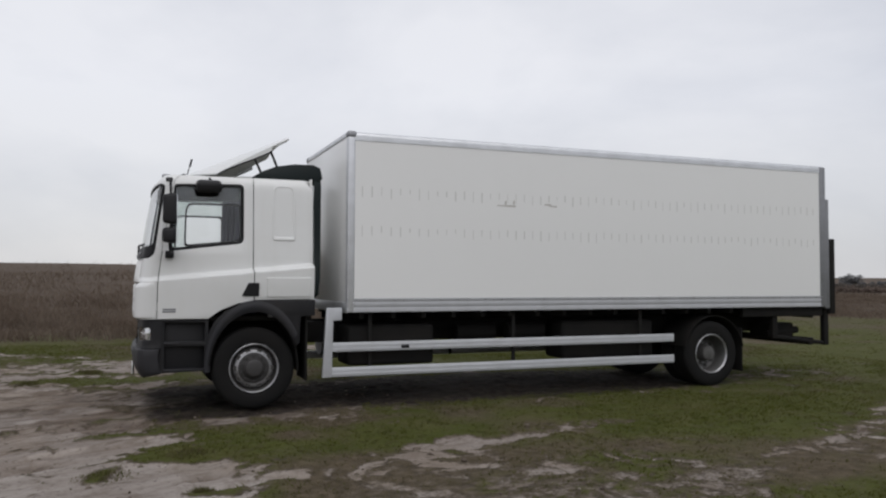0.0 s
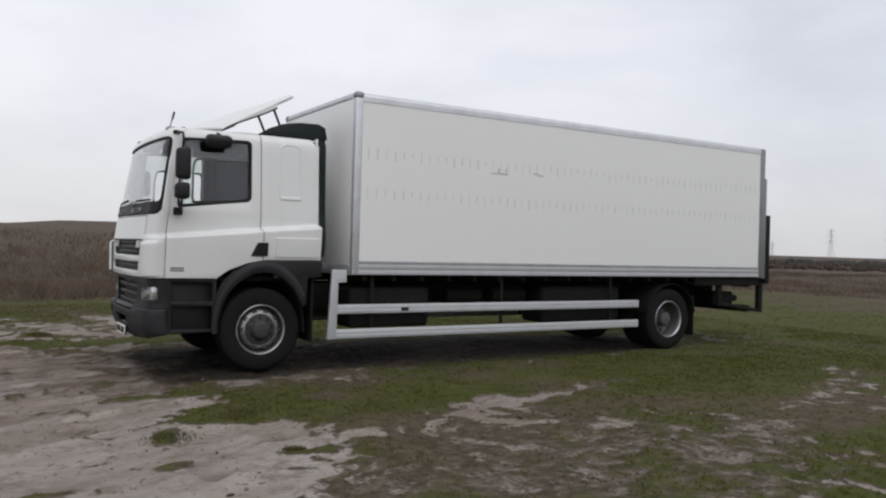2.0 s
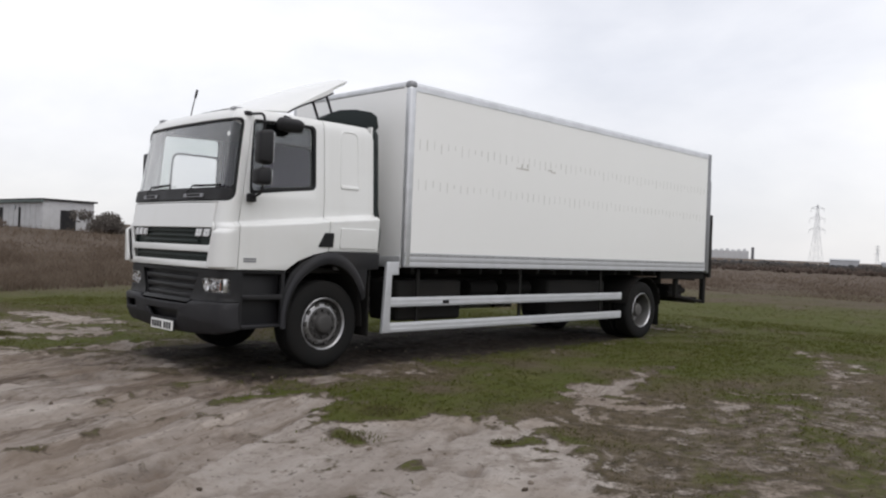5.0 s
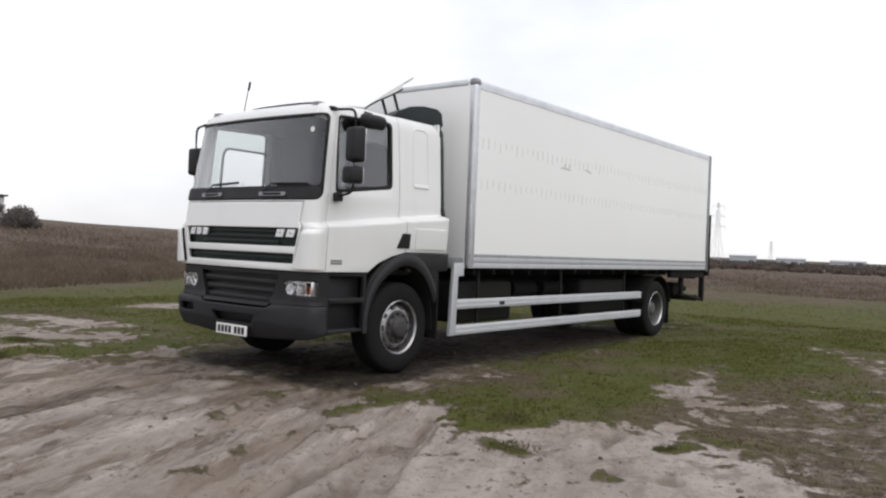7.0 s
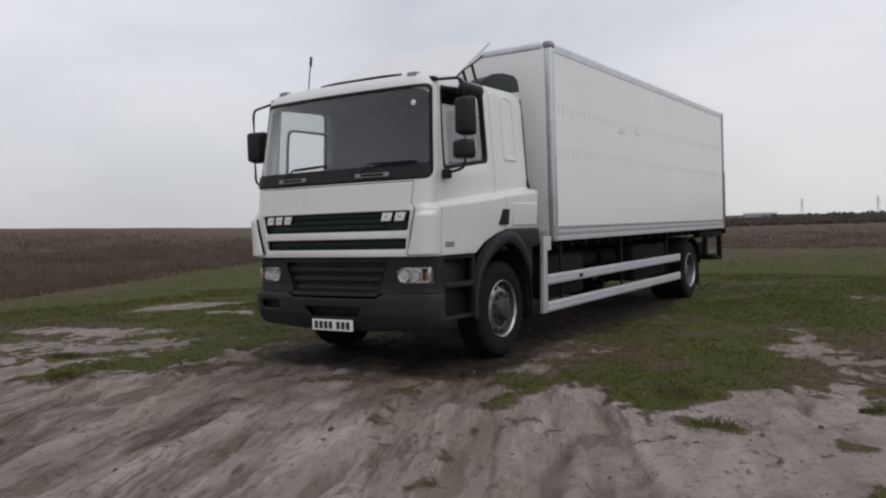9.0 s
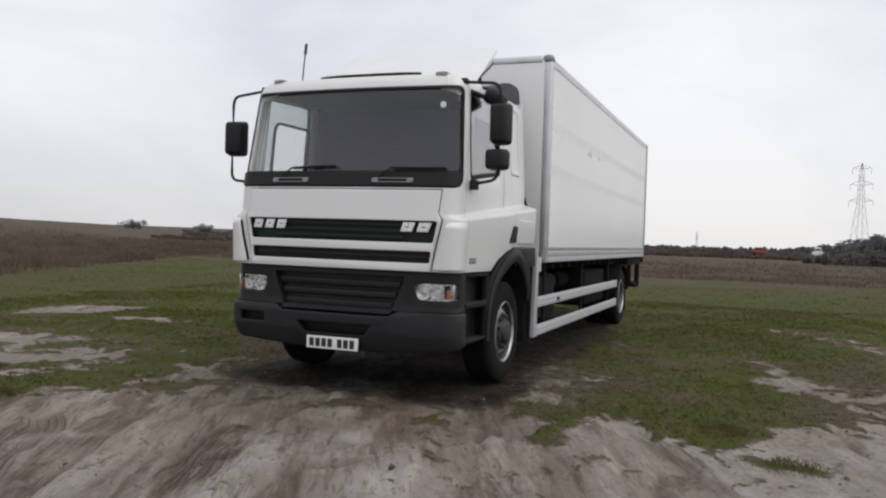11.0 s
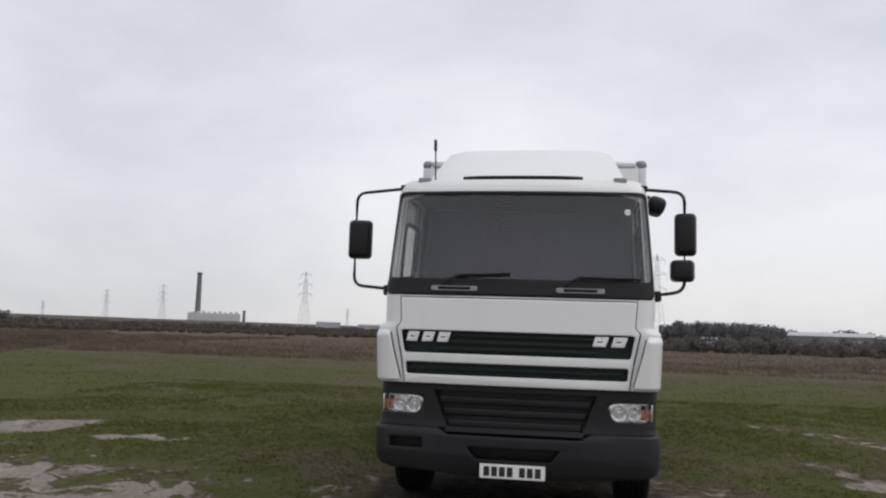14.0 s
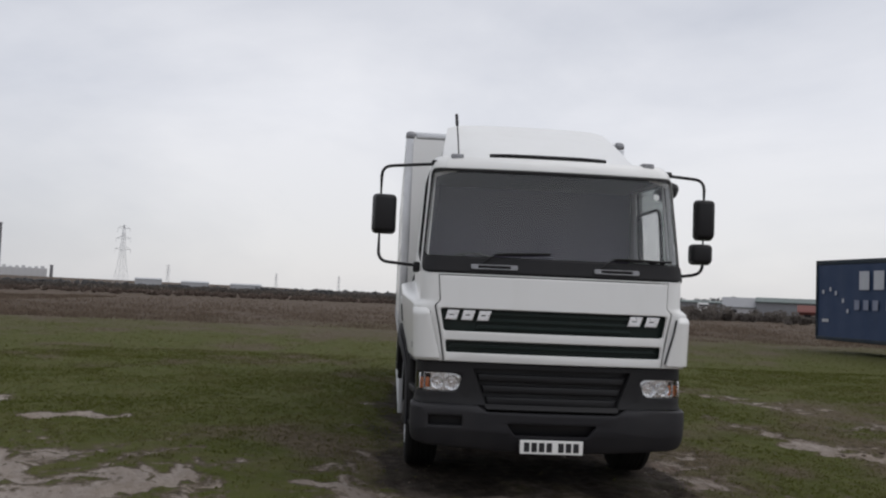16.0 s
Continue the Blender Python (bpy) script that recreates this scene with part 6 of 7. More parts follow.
# -- wheel arches and steps
for sg in (-1, 1):
    cx, cz = 1.345, 0.5
    arch_o = [(0.775, 0.47), (0.785, 0.9), (0.86, 1.07), (0.98, 1.2), (1.16, 1.295), (1.36, 1.335), (CAB_BACK + 0.01, 1.335), (CAB_BACK + 0.01, 1.14), (1.90, 1.13), (1.885, 0.80)]
    arch_i = [(cx + 0.53 * math.cos(a), cz + 0.70 * math.sin(a)) for a in steps(radians(22), radians(180), 18)] + [(cx - 0.53, 0.47)]
    arch = part("wheel_arch", sheet(arch_o + arch_i, (), 0.05, 0.014, place=lambda u, v, w: Vector((u, sg * (1.150 + 0.085 * ease(0.8, 1.2, u) + w), v))), ARCH, lorry, "dark grey plastic wheel arch")
    turns = [(math.cos(radians(a)), math.sin(radians(a))) for a in range(30, 181, 5)] + [(-1.0, -0.02), (-1.0, -0.04)]
    lip = surface(lambda u, v: Vector((cx + (0.525 + 0.07 * v) * turns[u][0], sg * (1.177 + 0.085 * ease(0.8, 1.2, cx + 0.55 * turns[u][0]) + 0.020 * math.sin(math.pi * v)), cz + (0.695 + 0.135 * v) * turns[u][1])), range(len(turns)), steps(0, 1, 6), 0.012)
    part("arch_lip", lip, BUMPER, arch, "rounded grey arch lip")
    bm = surface(lambda u, v: Vector((cx + 0.54 * math.cos(u), sg * (1.2 - 0.55 * v), cz + 0.71 * math.sin(u))), [radians(a) for a in range(-4, 185, 9)], (0, 0.5, 1), 0.012)
    part("arch_liner", bm, CHASSIS, arch)
    part("axle_stop", boxed((1.52, min(sg * 1.06, sg * 1.12), 1.12), (1.61, max(sg * 1.06, sg * 1.12), 1.22), 0.01), ALUGREY, arch, "small grey bracket above the tyre")
    part("rear_mudguard", boxed((1.97, sg * 0.925 - 0.27, 0.33), (2.0, sg * 0.925 + 0.27, 1.14), 0.008), CHASSIS, arch)
    st = bmesh.new()
    prof = [(0.235, 1.105), (0.80, 1.105), (0.80, 0.49), (0.235, 0.47)]
    well_1 = rounded([(0.30, 0.845), (0.755, 0.845), (0.755, 1.07), (0.30, 1.07)], 0.02)
    well_2 = rounded([(0.30, 0.515), (0.755, 0.515), (0.755, 0.79), (0.30, 0.79)], 0.02)
    step = part("step_panel", sheet(prof, [well_1, well_2], 0.05, 0.01, place=lambda u, v, w: Vector((u, sg * (1.095 + 0.045 * ease(0.3, 0.8, u) + w), v))), ARCH, lorry, "dark grey cab step panel with two footwells")
    for z in (0.825, 0.50):
        part("tread", boxed((0.29, min(sg * 0.90, sg * 1.135), z - 0.012), (0.77, max(sg * 0.90, sg * 1.135), z + 0.018), 0.006), BUMPER, step)
    part("step_back", boxed((0.25, min(sg * 1.03, sg * 1.05), 0.48), (0.79, max(sg * 1.03, sg * 1.05), 1.09), 0.004), BLACK, step)

# -- wheels
def tyre_bm():
    prof = [(0.283, -0.12), (0.302, -0.142), (0.35, -0.152), (0.41, -0.153), (0.455, -0.146), (0.482, -0.133), (0.496, -0.118)]
    for g in (-0.07, -0.023, 0.023, 0.07):
        prof += [(0.50, g - 0.008), (0.487, g - 0.006), (0.487, g + 0.006), (0.50, g + 0.008)]
    prof += [(r, -y) for r, y in reversed(prof[:7])]
    return lathe(prof, 64)


def rim_bm(deep):
    outer = [(0.285, 0.12), (0.275, 0.10), (0.262, 0.06), (0.262, -0.04), (0.276, -0.11), (0.286, -0.138), (0.297, -0.147), (0.303, -0.14), (0.300, -0.128)]
    outer = list(reversed(outer))
    if deep:
        outer = outer[:6] + [(0.262, 0.04), (0.255, 0.07), (0.235, 0.088), (0.19, 0.092), (0.135, 0.088), (0.125, 0.05), (0.115, -0.06), (0.10, -0.085), (0.085, -0.09), (0.0, -0.092)]
    else:
        outer = outer[:5] + [(0.255, -0.055), (0.245, -0.07), (0.225, -0.088), (0.19, -0.114)]
    return lathe(outer, 56)


def wheel(x, y, z, sg, deep, bare=False):
    t = part("wheel", rim_bm(deep), WELL if deep else STEELDARK, lorry, "dusty silver steel wheel" if not bare else "dirty inner wheel", at=Matrix.Translation((x, y, z)) @ (Matrix.Identity(4) if sg < 0 else Matrix.Rotation(math.pi, 4, "Z")))
    part("tyre", tyre_bm(), RUBBER, t, "worn black tyre")
    part("rim_edge", lathe([(0.280, -0.132), (0.287, -0.145), (0.296, -0.152), (0.303, -0.147), (0.302, -0.130)], 56), STEEL, t, "worn rim edge")
    if bare:
        return
    if not deep:
        part("wheel_disc", lathe([(0.250, -0.052), (0.247, -0.072), (0.238, -0.090), (0.224, -0.104), (0.206, -0.112), (0.188, -0.1145)], 56), STEEL, t, "dull silver pressed disc")
        part("hub", lathe([(0.192, -0.1125), (0.178, -0.120), (0.142, -0.119), (0.136, -0.13), (0.122, -0.137), (0.112, -0.165), (0.10, -0.18), (0.08, -0.186), (0.0, -0.188)], 40), HUB, t, "dusty grey hub")
    hole_y, ring_y = (0.075, 0.08) if deep else (-0.099, -0.12)
    for k in range(10):
        a = 2 * math.pi * k / 10
        # A dark disc takes the place of the shaded opening.
        bm = bmesh.new()
        rod(bm, (0.218 * math.cos(a), hole_y + 0.012, 0.218 * math.sin(a)), (0.218 * math.cos(a), hole_y - (0.012 if not deep else -0.006), 0.218 * math.sin(a)), 0.031, 12)
        part("hand_hole", bm, STEELDARK, t, "dark disc in place of an open hand hole")
        a += math.pi / 10
        bm = bmesh.new()
        rod(bm, (0.155 * math.cos(a), ring_y + 0.01, 0.155 * math.sin(a)), (0.155 * math.cos(a), ring_y - 0.03, 0.155 * math.sin(a)), 0.017, 6)
        part("nut", bm, HUB if not deep else STEEL, t)


for sg in (-1, 1):
    wheel(1.345, sg * 1.02, 0.5, sg, False)
    wheel(8.33, sg * 1.045, 0.465, sg, True)
    wheel(8.33, sg * 0.715, 0.465, sg, True, True)
for x, nm in ((1.345, "front_axle"), (8.33, "rear_axle")):
    bm = bmesh.new()
    rod(bm, (x, -0.95, 0.5), (x, 0.95, 0.5), 0.065, 12)
    if x > 5:
        bmesh.ops.create_uvsphere(bm, u_segments=16, v_segments=10, radius=0.24, matrix=Matrix.Translation((x, 0, 0.5)))
    part(nm, bm, CHASSIS, lorry)

# -- chassis and what hangs on it
for sg in (-1, 1):
    bm = bmesh.new()
    y = sg * 0.42
    box(bm, (0.5, y - 0.035, 0.74), (10.3, y + 0.035, 1.02), 0.008)
    part("chassis_rail", bm, CHASSIS, lorry)
    part("body_bearer", boxed((2.55, y - 0.04, 1.03), (10.5, y + 0.04, 1.13), 0.006), CHASSIS, lorry)
for x in (2.3, 3.6, 4.9, 6.2, 7.3, 9.2, 10.2):
    part("cross_member", boxed((x - 0.05, -0.40, 0.80), (x + 0.05, 0.40, 1.0), 0.01), CHASSIS, lorry)
for k in range(19):
    x = 2.7 + 0.43 * k
    part("floor_bearer", boxed((x - 0.03, -1.2, 1.09), (x + 0.03, 1.2, 1.165), 0.004), CHASSIS, lorry)
part("engine", boxed((0.75, -0.38, 0.5), (2.1, 0.38, 1.09), 0.08, 3), CHASSIS, lorry)
part("battery_box", boxed((2.55, -1.08, 0.47), (3.75, -0.52, 1.0), 0.05, 3), CHASSIS, lorry, "dirty black battery and tank box")
part("equipment_box", boxed((5.75, -1.05, 0.45), (7.35, -0.52, 1.0), 0.06, 3), CHASSIS, lorry, "dirty black equipment box")
part("far_side_locker", boxed((5.9, 0.52, 0.50), (7.2, 1.05, 1.0), 0.05, 3), CHASSIS, lorry)
bm = bmesh.new()
rod(bm, (2.6, 0.82, 0.72), (4.0, 0.82, 0.72), 0.27, 24)
part("fuel_tank", bm, ALUGREY, lorry, "grey cylindrical fuel tank")
for x0 in (4.2, 5.0):
    bm = bmesh.new()
    rod(bm, (x0, -0.72, 0.86), (x0 + 0.6, -0.72, 0.86), 0.12, 16)
    part("air_tank", bm, CHASSIS, lorry)
for sg in (-1, 1):
    part("mudflap", boxed((8.93, sg * 0.88 - 0.3, 0.17), (8.955, sg * 0.88 + 0.3, 0.85), 0.006), RUBBER, lorry, "black rubber mudflap")
    bm = surface(lambda u, v: Vector((8.37 + 0.57 * math.cos(u), sg * (1.22 - 0.66 * v), 0.49 + 0.565 * math.sin(u))), [radians(a) for a in range(8, 173, 9)], (0, 0.5, 1), 0.01)
    part("rear_mudguard", bm, CHASSIS, lorry)

# -- side guards
for sg in (-1, 1):
    y = sg * 1.215
    guard = part("side_guard", sheet([(2.185, 0.355), (2.305, 0.355), (2.32, 1.07), (2.43, 1.075), (2.43, 1.235), (2.23, 1.235)], (), 0.05, 0.008, place=lambda u, v, w: Vector((u, y + w, v))), GUARD, lorry, "dull aluminium side guard")
    for z0, z1 in ((0.672, 0.79), (0.357, 0.476)):
        bm = boxed((2.30, y - 0.02, z0), (7.592, y + 0.02, z1), 0.01)
        for zz in (z0 + 0.035, z1 - 0.035):
            box(bm, (2.31, y - 0.023 if sg < 0 else y + 0.015, zz - 0.012), (7.585, y - 0.015 if sg < 0 else y + 0.023, zz + 0.012), 0.004, 1)
        part("guard_rail", bm, GUARD, guard, "ribbed aluminium rail")
    for x in (2.82, 4.9, 7.02):
        part("guard_post", boxed((x - 0.025, min(y, y - sg * 0.0) - 0.015 - sg * 0.045, 0.36), (x + 0.025, max(y, y) + 0.015 - sg * 0.045, 1.15), 0.006), CHASSIS, guard)
    part("side_marker", boxed((3.23, y + sg * 0.02 - 0.01, 0.70), (3.34, y + sg * 0.02 + 0.012, 0.745), 0.005), BLACK, guard, "dark side marker lamp")

# -- the load body
X0, X1, YW, Z0, Z1 = 2.485, 10.63, 1.268, 1.172, 3.505
part("floor_frame", boxed((X0 + 0.02, -YW + 0.03, Z0), (X1 - 0.02, YW - 0.03, Z0 + 0.12), 0.01), CHASSIS, lorry)
for sg in (-1, 1):
    y = sg * (YW - 0.022)
    part("side_panel", boxed((X0 + 0.05, y - 0.018, Z0 + 0.12), (X1 - 0.03, y + 0.018, Z1 - 0.05), 0.004, 1), BOXWHITE, lorry, "smooth white body side panel with faint grime")
    prof = [(0, Z0), (0.002, Z0 + 0.004), (0.0055, Z0 + 0.008), (0.0055, Z0 + 0.060), (0.0035, Z0 + 0.063), (0.0035, Z0 + 0.068), (0.0055, Z0 + 0.071), (0.0055, Z0 + 0.130), (0.0035, Z0 + 0.133), (0.0035, Z0 + 0.138), (0.0055, Z0 + 0.141), (0.0055, Z0 + 0.177), (0, Z0 + 0.183), (-0.02, Z0 + 0.183), (-0.02, Z0)]
    bm = bmesh.new()
    ends = [[bm.verts.new((x, sg * (YW - 0.002 + d), z)) for d, z in prof] for x in (X0 + 0.0, X1)]
    for k in range(len(prof)):
        j = (k + 1) % len(prof)
        bm.faces.new((ends[0][k], ends[0][j], ends[1][j], ends[1][k]))
    bm.faces.new(ends[0])
    bm.faces.new(ends[1])
    bmesh.ops.recalc_face_normals(bm, faces=bm.faces)
    rail = part("bottom_rail", bm, RAILGREY, lorry, "dull grey aluminium bottom rail")
    bm = bmesh.new()
    n = 62
    for k in range(n):
        x = X0 + 0.12 + k * (X1 - X0 - 0.2) / (n - 1)
        bmesh.ops.create_cone(bm, cap_ends=True, segments=6, radius1=0.011, radius2=0.006, depth=0.008, matrix=Matrix.Translation((x, sg * (YW + 0.006), Z0 + 0.160)) @ Matrix.Rotation(radians(90 * sg * -1), 4, "X"))
    tagged(part("rivets", bm, STEEL, rail), kind="stuff")
    # rounded top rail
    bm = bmesh.new()
    arc = [(sg * (YW - 0.06 + 0.062 * math.cos(a)), Z1 - 0.06 + 0.062 * math.sin(a)) for a in steps(0, math.pi / 2, 8)]
    arc = [(sg * (YW + 0.002), Z1 - 0.115)] + arc + [(sg * (YW - 0.12), Z1 + 0.002), (sg * (YW - 0.12), Z1 - 0.02), (sg * (YW - 0.05), Z1 - 0.03), (sg * (YW - 0.018), Z1 - 0.115)]
    ends = [[bm.verts.new((x, p, q)) for p, q in arc] for x in (X0 + 0.02, X1)]
    for k in range(len(arc)):
        j = (k + 1) % len(arc)
        bm.faces.new((ends[0][k], ends[0][j], ends[1][j], ends[1][k]))
    bm.faces.new(ends[0])
    bm.faces.new(ends[1])
    bmesh.ops.recalc_face_normals(bm, faces=bm.faces)
    part("top_rail", bm, ALU, lorry, "rounded aluminium top rail")
    # front corner post
    post = boxed((X0 - 0.004, min(sg * (YW - 0.09), sg * (YW + 0.006)), Z0), (X0 + 0.105, max(sg * (YW - 0.09), sg * (YW + 0.006)), Z1 - 0.06), 0.03, 4)
    post = part("corner_post", post, ALU, lorry, "aluminium corner post")
    part("corner_cap", boxed((X0 - 0.012, min(sg * (YW - 0.11), sg * (YW + 0.01)), Z1 - 0.095), (X0 + 0.125, max(sg * (YW - 0.11), sg * (YW + 0.01)), Z1 + 0.012), 0.045, 4), ALUGREY, lorry, "grey rounded corner casting")
    bm = bmesh.new()
    for k in range(20):
        z = Z0 + 0.12 + k * 0.108
        bmesh.ops.create_cone(bm, cap_ends=True, segments=6, radius1=0.009, radius2=0.006, depth=0.006, matrix=Matrix.Translation((X0 + 0.085, sg * (YW + 0.008), z)) @ Matrix.Rotation(radians(-90 * sg), 4, "X"))
        bmesh.ops.create_cone(bm, cap_ends=True, segments=6, radius1=0.009, radius2=0.006, depth=0.006, matrix=Matrix.Translation((X0 - 0.006, sg * (YW - 0.07), z)) @ Matrix.Rotation(radians(-90), 4, "Y"))
    tagged(part("rivets", bm, ALU, post), kind="stuff")
    part("rear_post", boxed((X1 - 0.115, min(sg * (YW - 0.08), sg * (YW + 0.005)), Z0), (X1 + 0.02, max(sg * (YW - 0.08), sg * (YW + 0.005)), Z1 - 0.02), 0.012), ALUGREY, lorry, "dark grey rear post")
part("front_panel", boxed((X0, -YW + 0.08, Z0), (X0 + 0.04, YW - 0.08, Z1 - 0.05), 0.005), BOXWHITE, lorry, "white body front panel")
part("front_top_rail", boxed((X0 - 0.008, -YW + 0.10, Z1 - 0.09), (X0 + 0.10, YW - 0.10, Z1 + 0.004), 0.03, 3), ALU, lorry, "aluminium front top rail")
part("front_sill", boxed((X0 - 0.006, -YW + 0.09, Z0 - 0.01), (X0 + 0.05, YW - 0.09, Z0 + 0.13), 0.008), ALU, lorry)
part("body_roof", boxed((X0 + 0.05, -YW + 0.1, Z1 - 0.03), (X1, YW - 0.1, Z1 - 0.004), 0.004, 1), BOXWHITE, lorry, "white body roof")
part("rear_shutter", boxed((X1 - 0.03, -YW + 0.08, Z0 + 0.1), (X1 + 0.005, YW - 0.08, Z1 - 0.03), 0.004, 1), BOXWHITE, lorry)
part("rear_header", boxed((X1 - 0.03, -YW + 0.08, Z1 - 0.22), (X1 + 0.03, YW - 0.08, Z1), 0.012), ALUGREY, lorry)
# two rows of faint grime runs under the fixings of the load rails
RUNS = painted("faint_grime_run", (0.55, 0.55, 0.53), (0.66, 0.66, 0.64), 0.5, 0.0, 0.4, 0.6)
rows_rng = random.Random(5)
for sg in (-1, 1):
    for zt, hh in ((2.795, 0.12), (2.285, 0.115)):
        bm = bmesh.new()
        for k in range(60):
            x, w, h = 2.68 + 0.1305 * k, rows_rng.uniform(0.008, 0.018), hh * rows_rng.uniform(0.6, 1.3)
            box(bm, (x - w / 2, min(sg * (YW - 0.006), sg * (YW - 0.0025)), zt - h), (x + w / 2, max(sg * (YW - 0.006), sg * (YW - 0.0025)), zt + rows_rng.uniform(-0.02, 0.01)))
        tagged(part("grime", bm, RUNS, lorry, "row of faint vertical grime runs"), kind="stuff")
# scuffs on the nearside
SCUFF = painted("grey_scuff", (0.47, 0.455, 0.43), (0.36, 0.34, 0.31), 0.6, 0.0)
for x, z, w, h in ((4.59, 2.615, 0.31, 0.022), (5.34, 2.655, 0.12, 0.022), (5.42, 2.635, 0.13, 0.018), (4.72, 2.64, 0.03, 0.06), (4.85, 2.65, 0.025, 0.06)):
    part("scuff", sheet(rounded([(x, z), (x + w, z - 0.008), (x + w * 0.96, z + h), (x + w * 0.1, z + h * 0.7)], 0.012), (), 0.002, 0.0004, place=lambda u, v, d: Vector((u, -YW + 0.0025 + d, v))), SCUFF, lorry, "faint brown scuff")

# -- tail lift folded up at the back
lift = part("tail_lift", boxed((X1 + 0.03, -1.235, 1.14), (X1 + 0.13, 1.235, 2.96), 0.012), ALUGREY, lorry, "grey folded tail lift platform")
part("platform_tip", boxed((X1 + 0.14, -1.23, 1.05), (X1 + 0.26, 1.23, 2.30), 0.014), CHASSIS, lift, "dark folded platform tip")
for k in range(6):
    part("stiffener", boxed((X1 + 0.261, -1.1 + 0.4 * k, 1.1), (X1 + 0.277, -1.04 + 0.4 * k, 2.26), 0.004, 1), CHASSIS, lift)
for sg in (-1, 1):
    y = sg * 1.12
    part("lift_column", boxed((X1 + 0.07, y - 0.045, 0.53), (X1 + 0.17, y + 0.045, 1.16), 0.01), CHASSIS, lift)
    bm = bmesh.new()
    tube(bm, [(X1 + 0.13, y, 0.56), (9.75, y, 0.68), (9.62, y, 0.70)], 0.035, 8)
    part("lift_arm", bm, CHASSIS, lift)
    part("lift_bracket", boxed((9.60, y - 0.04, 0.66), (9.70, y + 0.04, 1.16), 0.01), CHASSIS, lift)
    bm = bmesh.new()
    rod(bm, (9.7, sg * 0.9, 0.72), (10.35, sg * 0.9, 0.78), 0.06, 12)
    part("ram", bm, CHASSIS, lift)
part("underrun_bar", boxed((10.38, -1.15, 0.54), (10.48, 1.15, 0.66), 0.012), CHASSIS, lift)
part("power_pack", boxed((9.72, -0.95, 0.66), (10.25, -0.5, 0.90), 0.03), CHASSIS, lift)
part("rear_beam", boxed((8.95, -1.2, 1.02), (X1, -1.12, 1.17), 0.01), CHASSIS, lift)
part("rear_beam", boxed((8.95, 1.12, 1.02), (X1, 1.2, 1.17), 0.01), CHASSIS, lift)
for sg in (-1, 1):
    lamp = part("tail_lamp", boxed((X1 - 0.1, sg * 0.85 - 0.2, 0.98), (X1 - 0.04, sg * 0.85 + 0.2, 1.1), 0.012), BLACK, lorry)
    part("lamp_lens", boxed((X1 - 0.045, sg * 0.85 - 0.18, 0.995), (X1 - 0.03, sg * 0.85 + 0.18, 1.085), 0.006), RUST, lamp, "red tail lamp lens")


# ---------------------------------------------------------------- the blue trailer across the field
BLUE = painted("blue_curtain", (0.014, 0.034, 0.088), (0.018, 0.032, 0.068), 0.65, 0.05, 0.45, 0.7)
BLUEDK = plastic("dark_blue_steel", (0.014, 0.024, 0.036), 0.6)


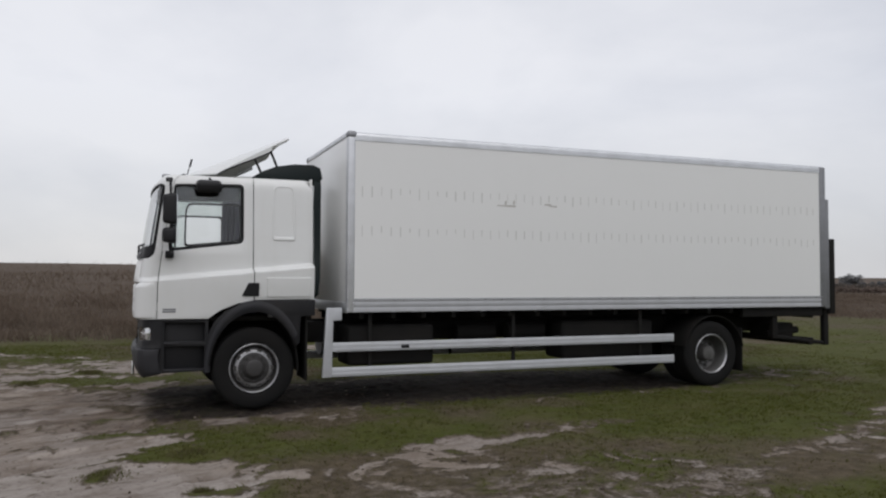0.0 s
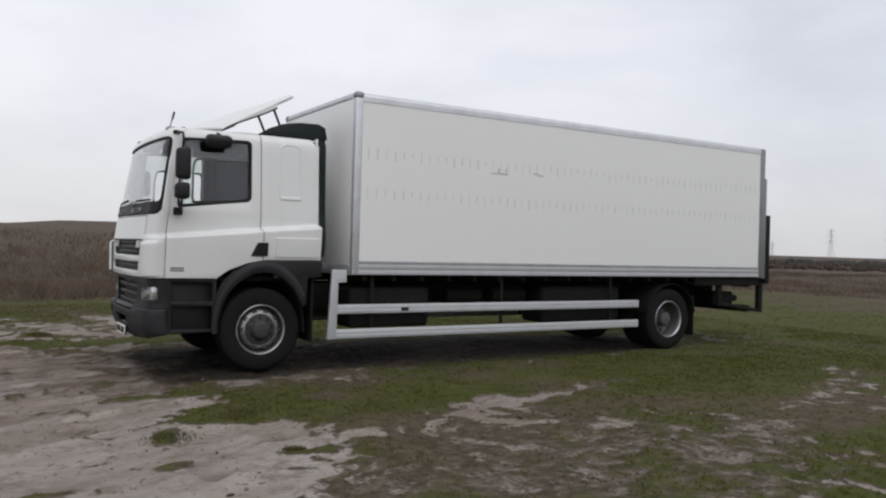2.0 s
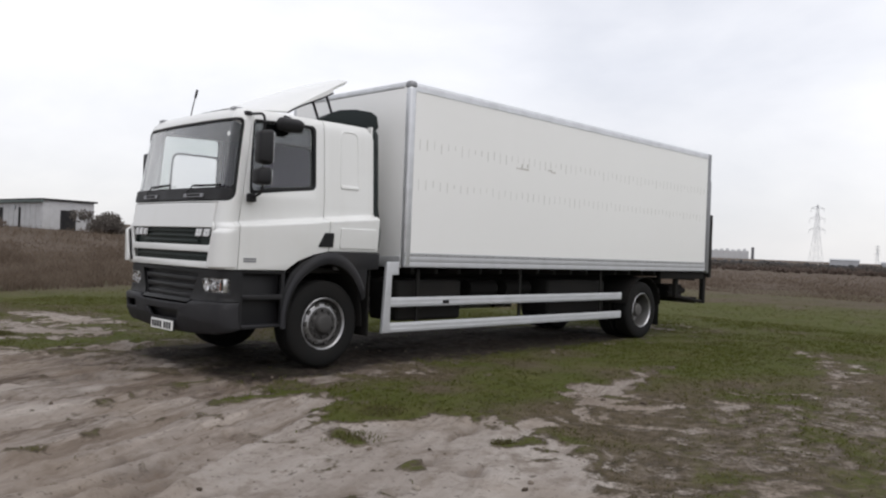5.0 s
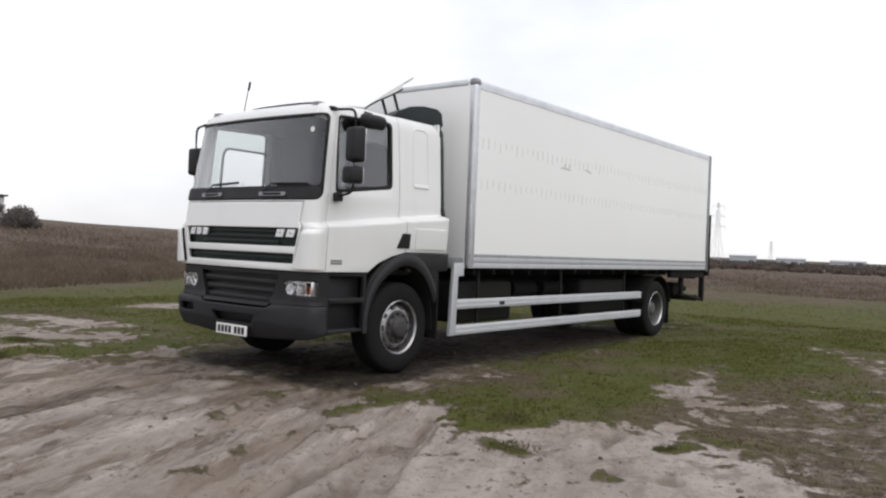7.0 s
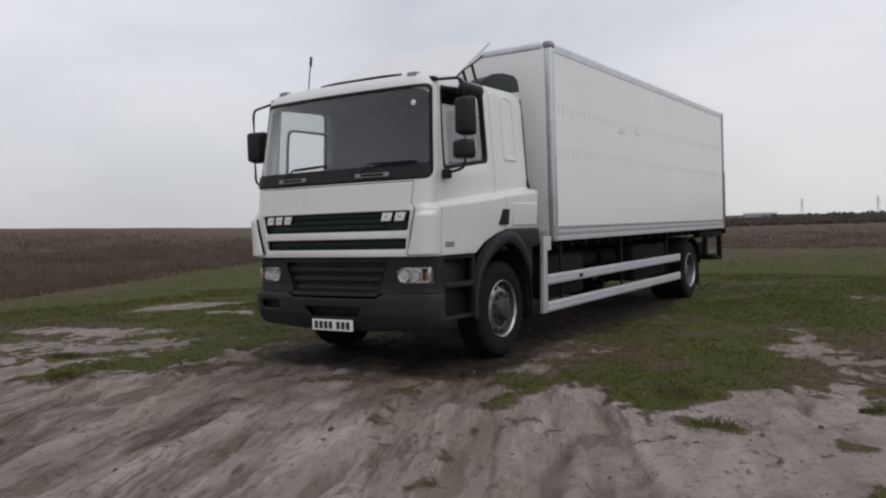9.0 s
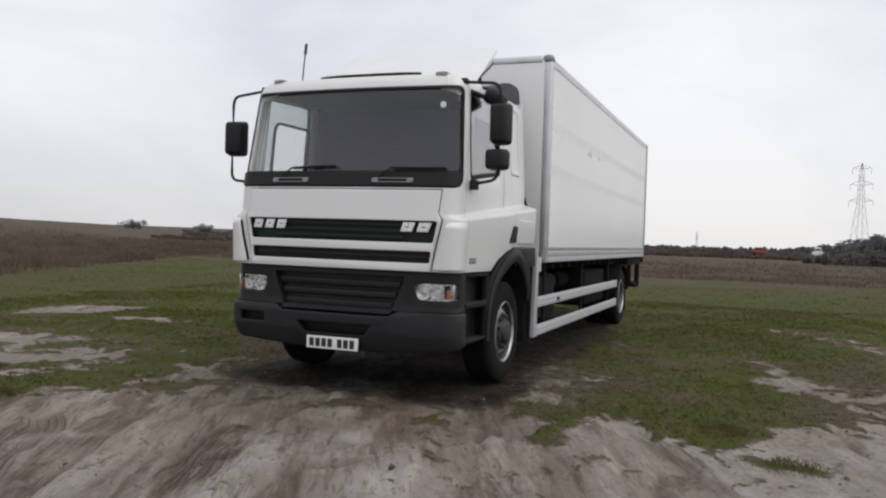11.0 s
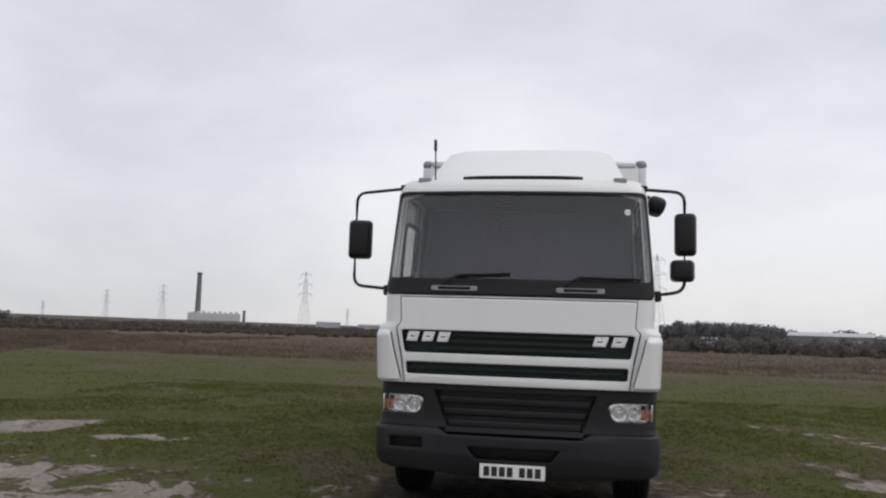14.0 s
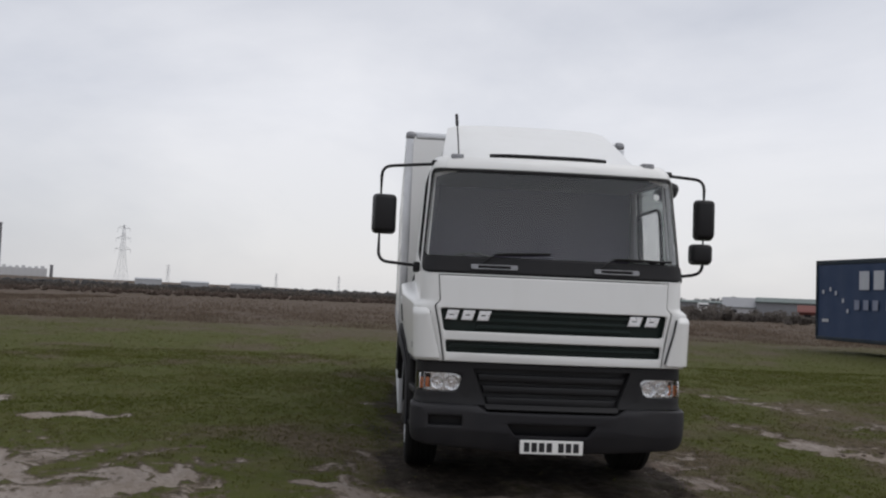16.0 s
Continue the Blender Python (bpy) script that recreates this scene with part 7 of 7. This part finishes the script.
def trailer():
    a, b = Vector((25.0, -16.05)), Vector((20.55, -16.84))
    u = (b - a).normalized()
    t = thing("curtain_trailer", "blue curtain-sided trailer with faded white lettering bars, parked in grass", "trailer",
              Matrix.Translation((a.x, a.y, 0)) @ Matrix.Rotation(math.atan2(u.y, u.x), 4, "Z"))
    # local x: towards its front; the side that shows is local -y
    L, W, zb, zt = 13.4, 2.5, 0.62, 3.70
    bm = surface(lambda p, q: Vector((p * L, 0.012 * math.sin(p * L * 7.0) + 0.02 * math.sin(math.pi * q) , zb + q * (zt - 0.16 - zb))), steps(0, 1, 160), steps(0, 1, 8), 0.01)
    part("curtain", bm, BLUE, t, "rippled blue side curtain")
    part("roof_rail", boxed((-0.03, -0.03, zt - 0.18), (L + 0.03, 0.06, zt), 0.015), BLUEDK, t)
    part("roof", boxed((0, 0, zt - 0.05), (L, W, zt - 0.01), 0.01), PALE, t)
    part("rear_frame", boxed((-0.06, -0.03, zb - 0.02), (0.05, W + 0.03, zt), 0.015), BLUEDK, t)
    part("headboard", boxed((L - 0.05, -0.02, zb), (L + 0.05, W + 0.02, zt), 0.015), BLUEDK, t)
    part("far_curtain", boxed((0, W - 0.02, zb), (L, W, zt - 0.1), 0.004, 1), BLUE, t)
    part("deck", boxed((-0.04, -0.02, zb - 0.12), (L, W + 0.02, zb + 0.02), 0.01), BLUEDK, t)
    for y in (0.75, 1.75):
        part("chassis_beam", boxed((0.2, y - 0.06, 0.45), (L - 0.3, y + 0.06, zb - 0.1), 0.01), CHASSIS, t)
    for x in (6.0, 7.3, 8.6):
        for y in (0.18, W - 0.18):
            w = part("wheel", lathe([(0.28, -0.1), (0.27, 0.0), (0.1, 0.02), (0.1, -0.1), (0, -0.11)], 28), STEELDARK, t, at=Matrix.Translation((x, y, 0.5)))
            part("tyre", lathe([(0.28, -0.13), (0.40, -0.16), (0.48, -0.14), (0.5, -0.1), (0.5, 0.1), (0.48, 0.14), (0.40, 0.16), (0.28, 0.13)], 32), RUBBER, w)
    part("landing_leg", boxed((10.6, 0.5, 0.0), (10.75, 0.65, zb), 0.01), CHASSIS, t)
    part("landing_leg", boxed((10.6, 1.85, 0.0), (10.75, 2.0, zb), 0.01), CHASSIS, t)
    # the writing on the curtain, as plain bars
    FADED = painted("worn_white_print", (0.20, 0.22, 0.29), (0.06, 0.08, 0.16), 0.6, 0.0, 0.4, 0.6)
    INKW = painted("faded_white_print", (0.42, 0.43, 0.46), (0.3, 0.33, 0.42), 0.6, 0.0, 0.4, 0.6)
    for k in range(9):
        x = 2.35 + 0.72 * k
        part("letter_bar", boxed((x, -0.045, 2.51 + 0.008 * k), (x + 0.5, -0.035, 3.22 + 0.008 * k), 0.01, 1), INKW, t, "large white lettering bar")
    for k in range(13):
        x = 2.1 + 0.46 * k + (0.2 if k > 2 else 0.0)
        part("letter_bar_small", boxed((x, -0.045, 1.74), (x + 0.26, -0.035, 2.12), 0.01, 1), FADED, t, "smaller faded lettering bar")
    for px, pz in ((0.35, 2.35), (0.75, 2.45), (1.05, 2.3), (1.45, 2.0), (1.7, 1.6)):
        part("patch", boxed((px, -0.042, pz), (px + 0.1, -0.034, pz + 0.16), 0.01, 1), INKW, t)
    part("plate", boxed((0.35, -0.045, 1.22), (0.72, -0.034, 1.34), 0.01, 1), PALE, t)


trailer()
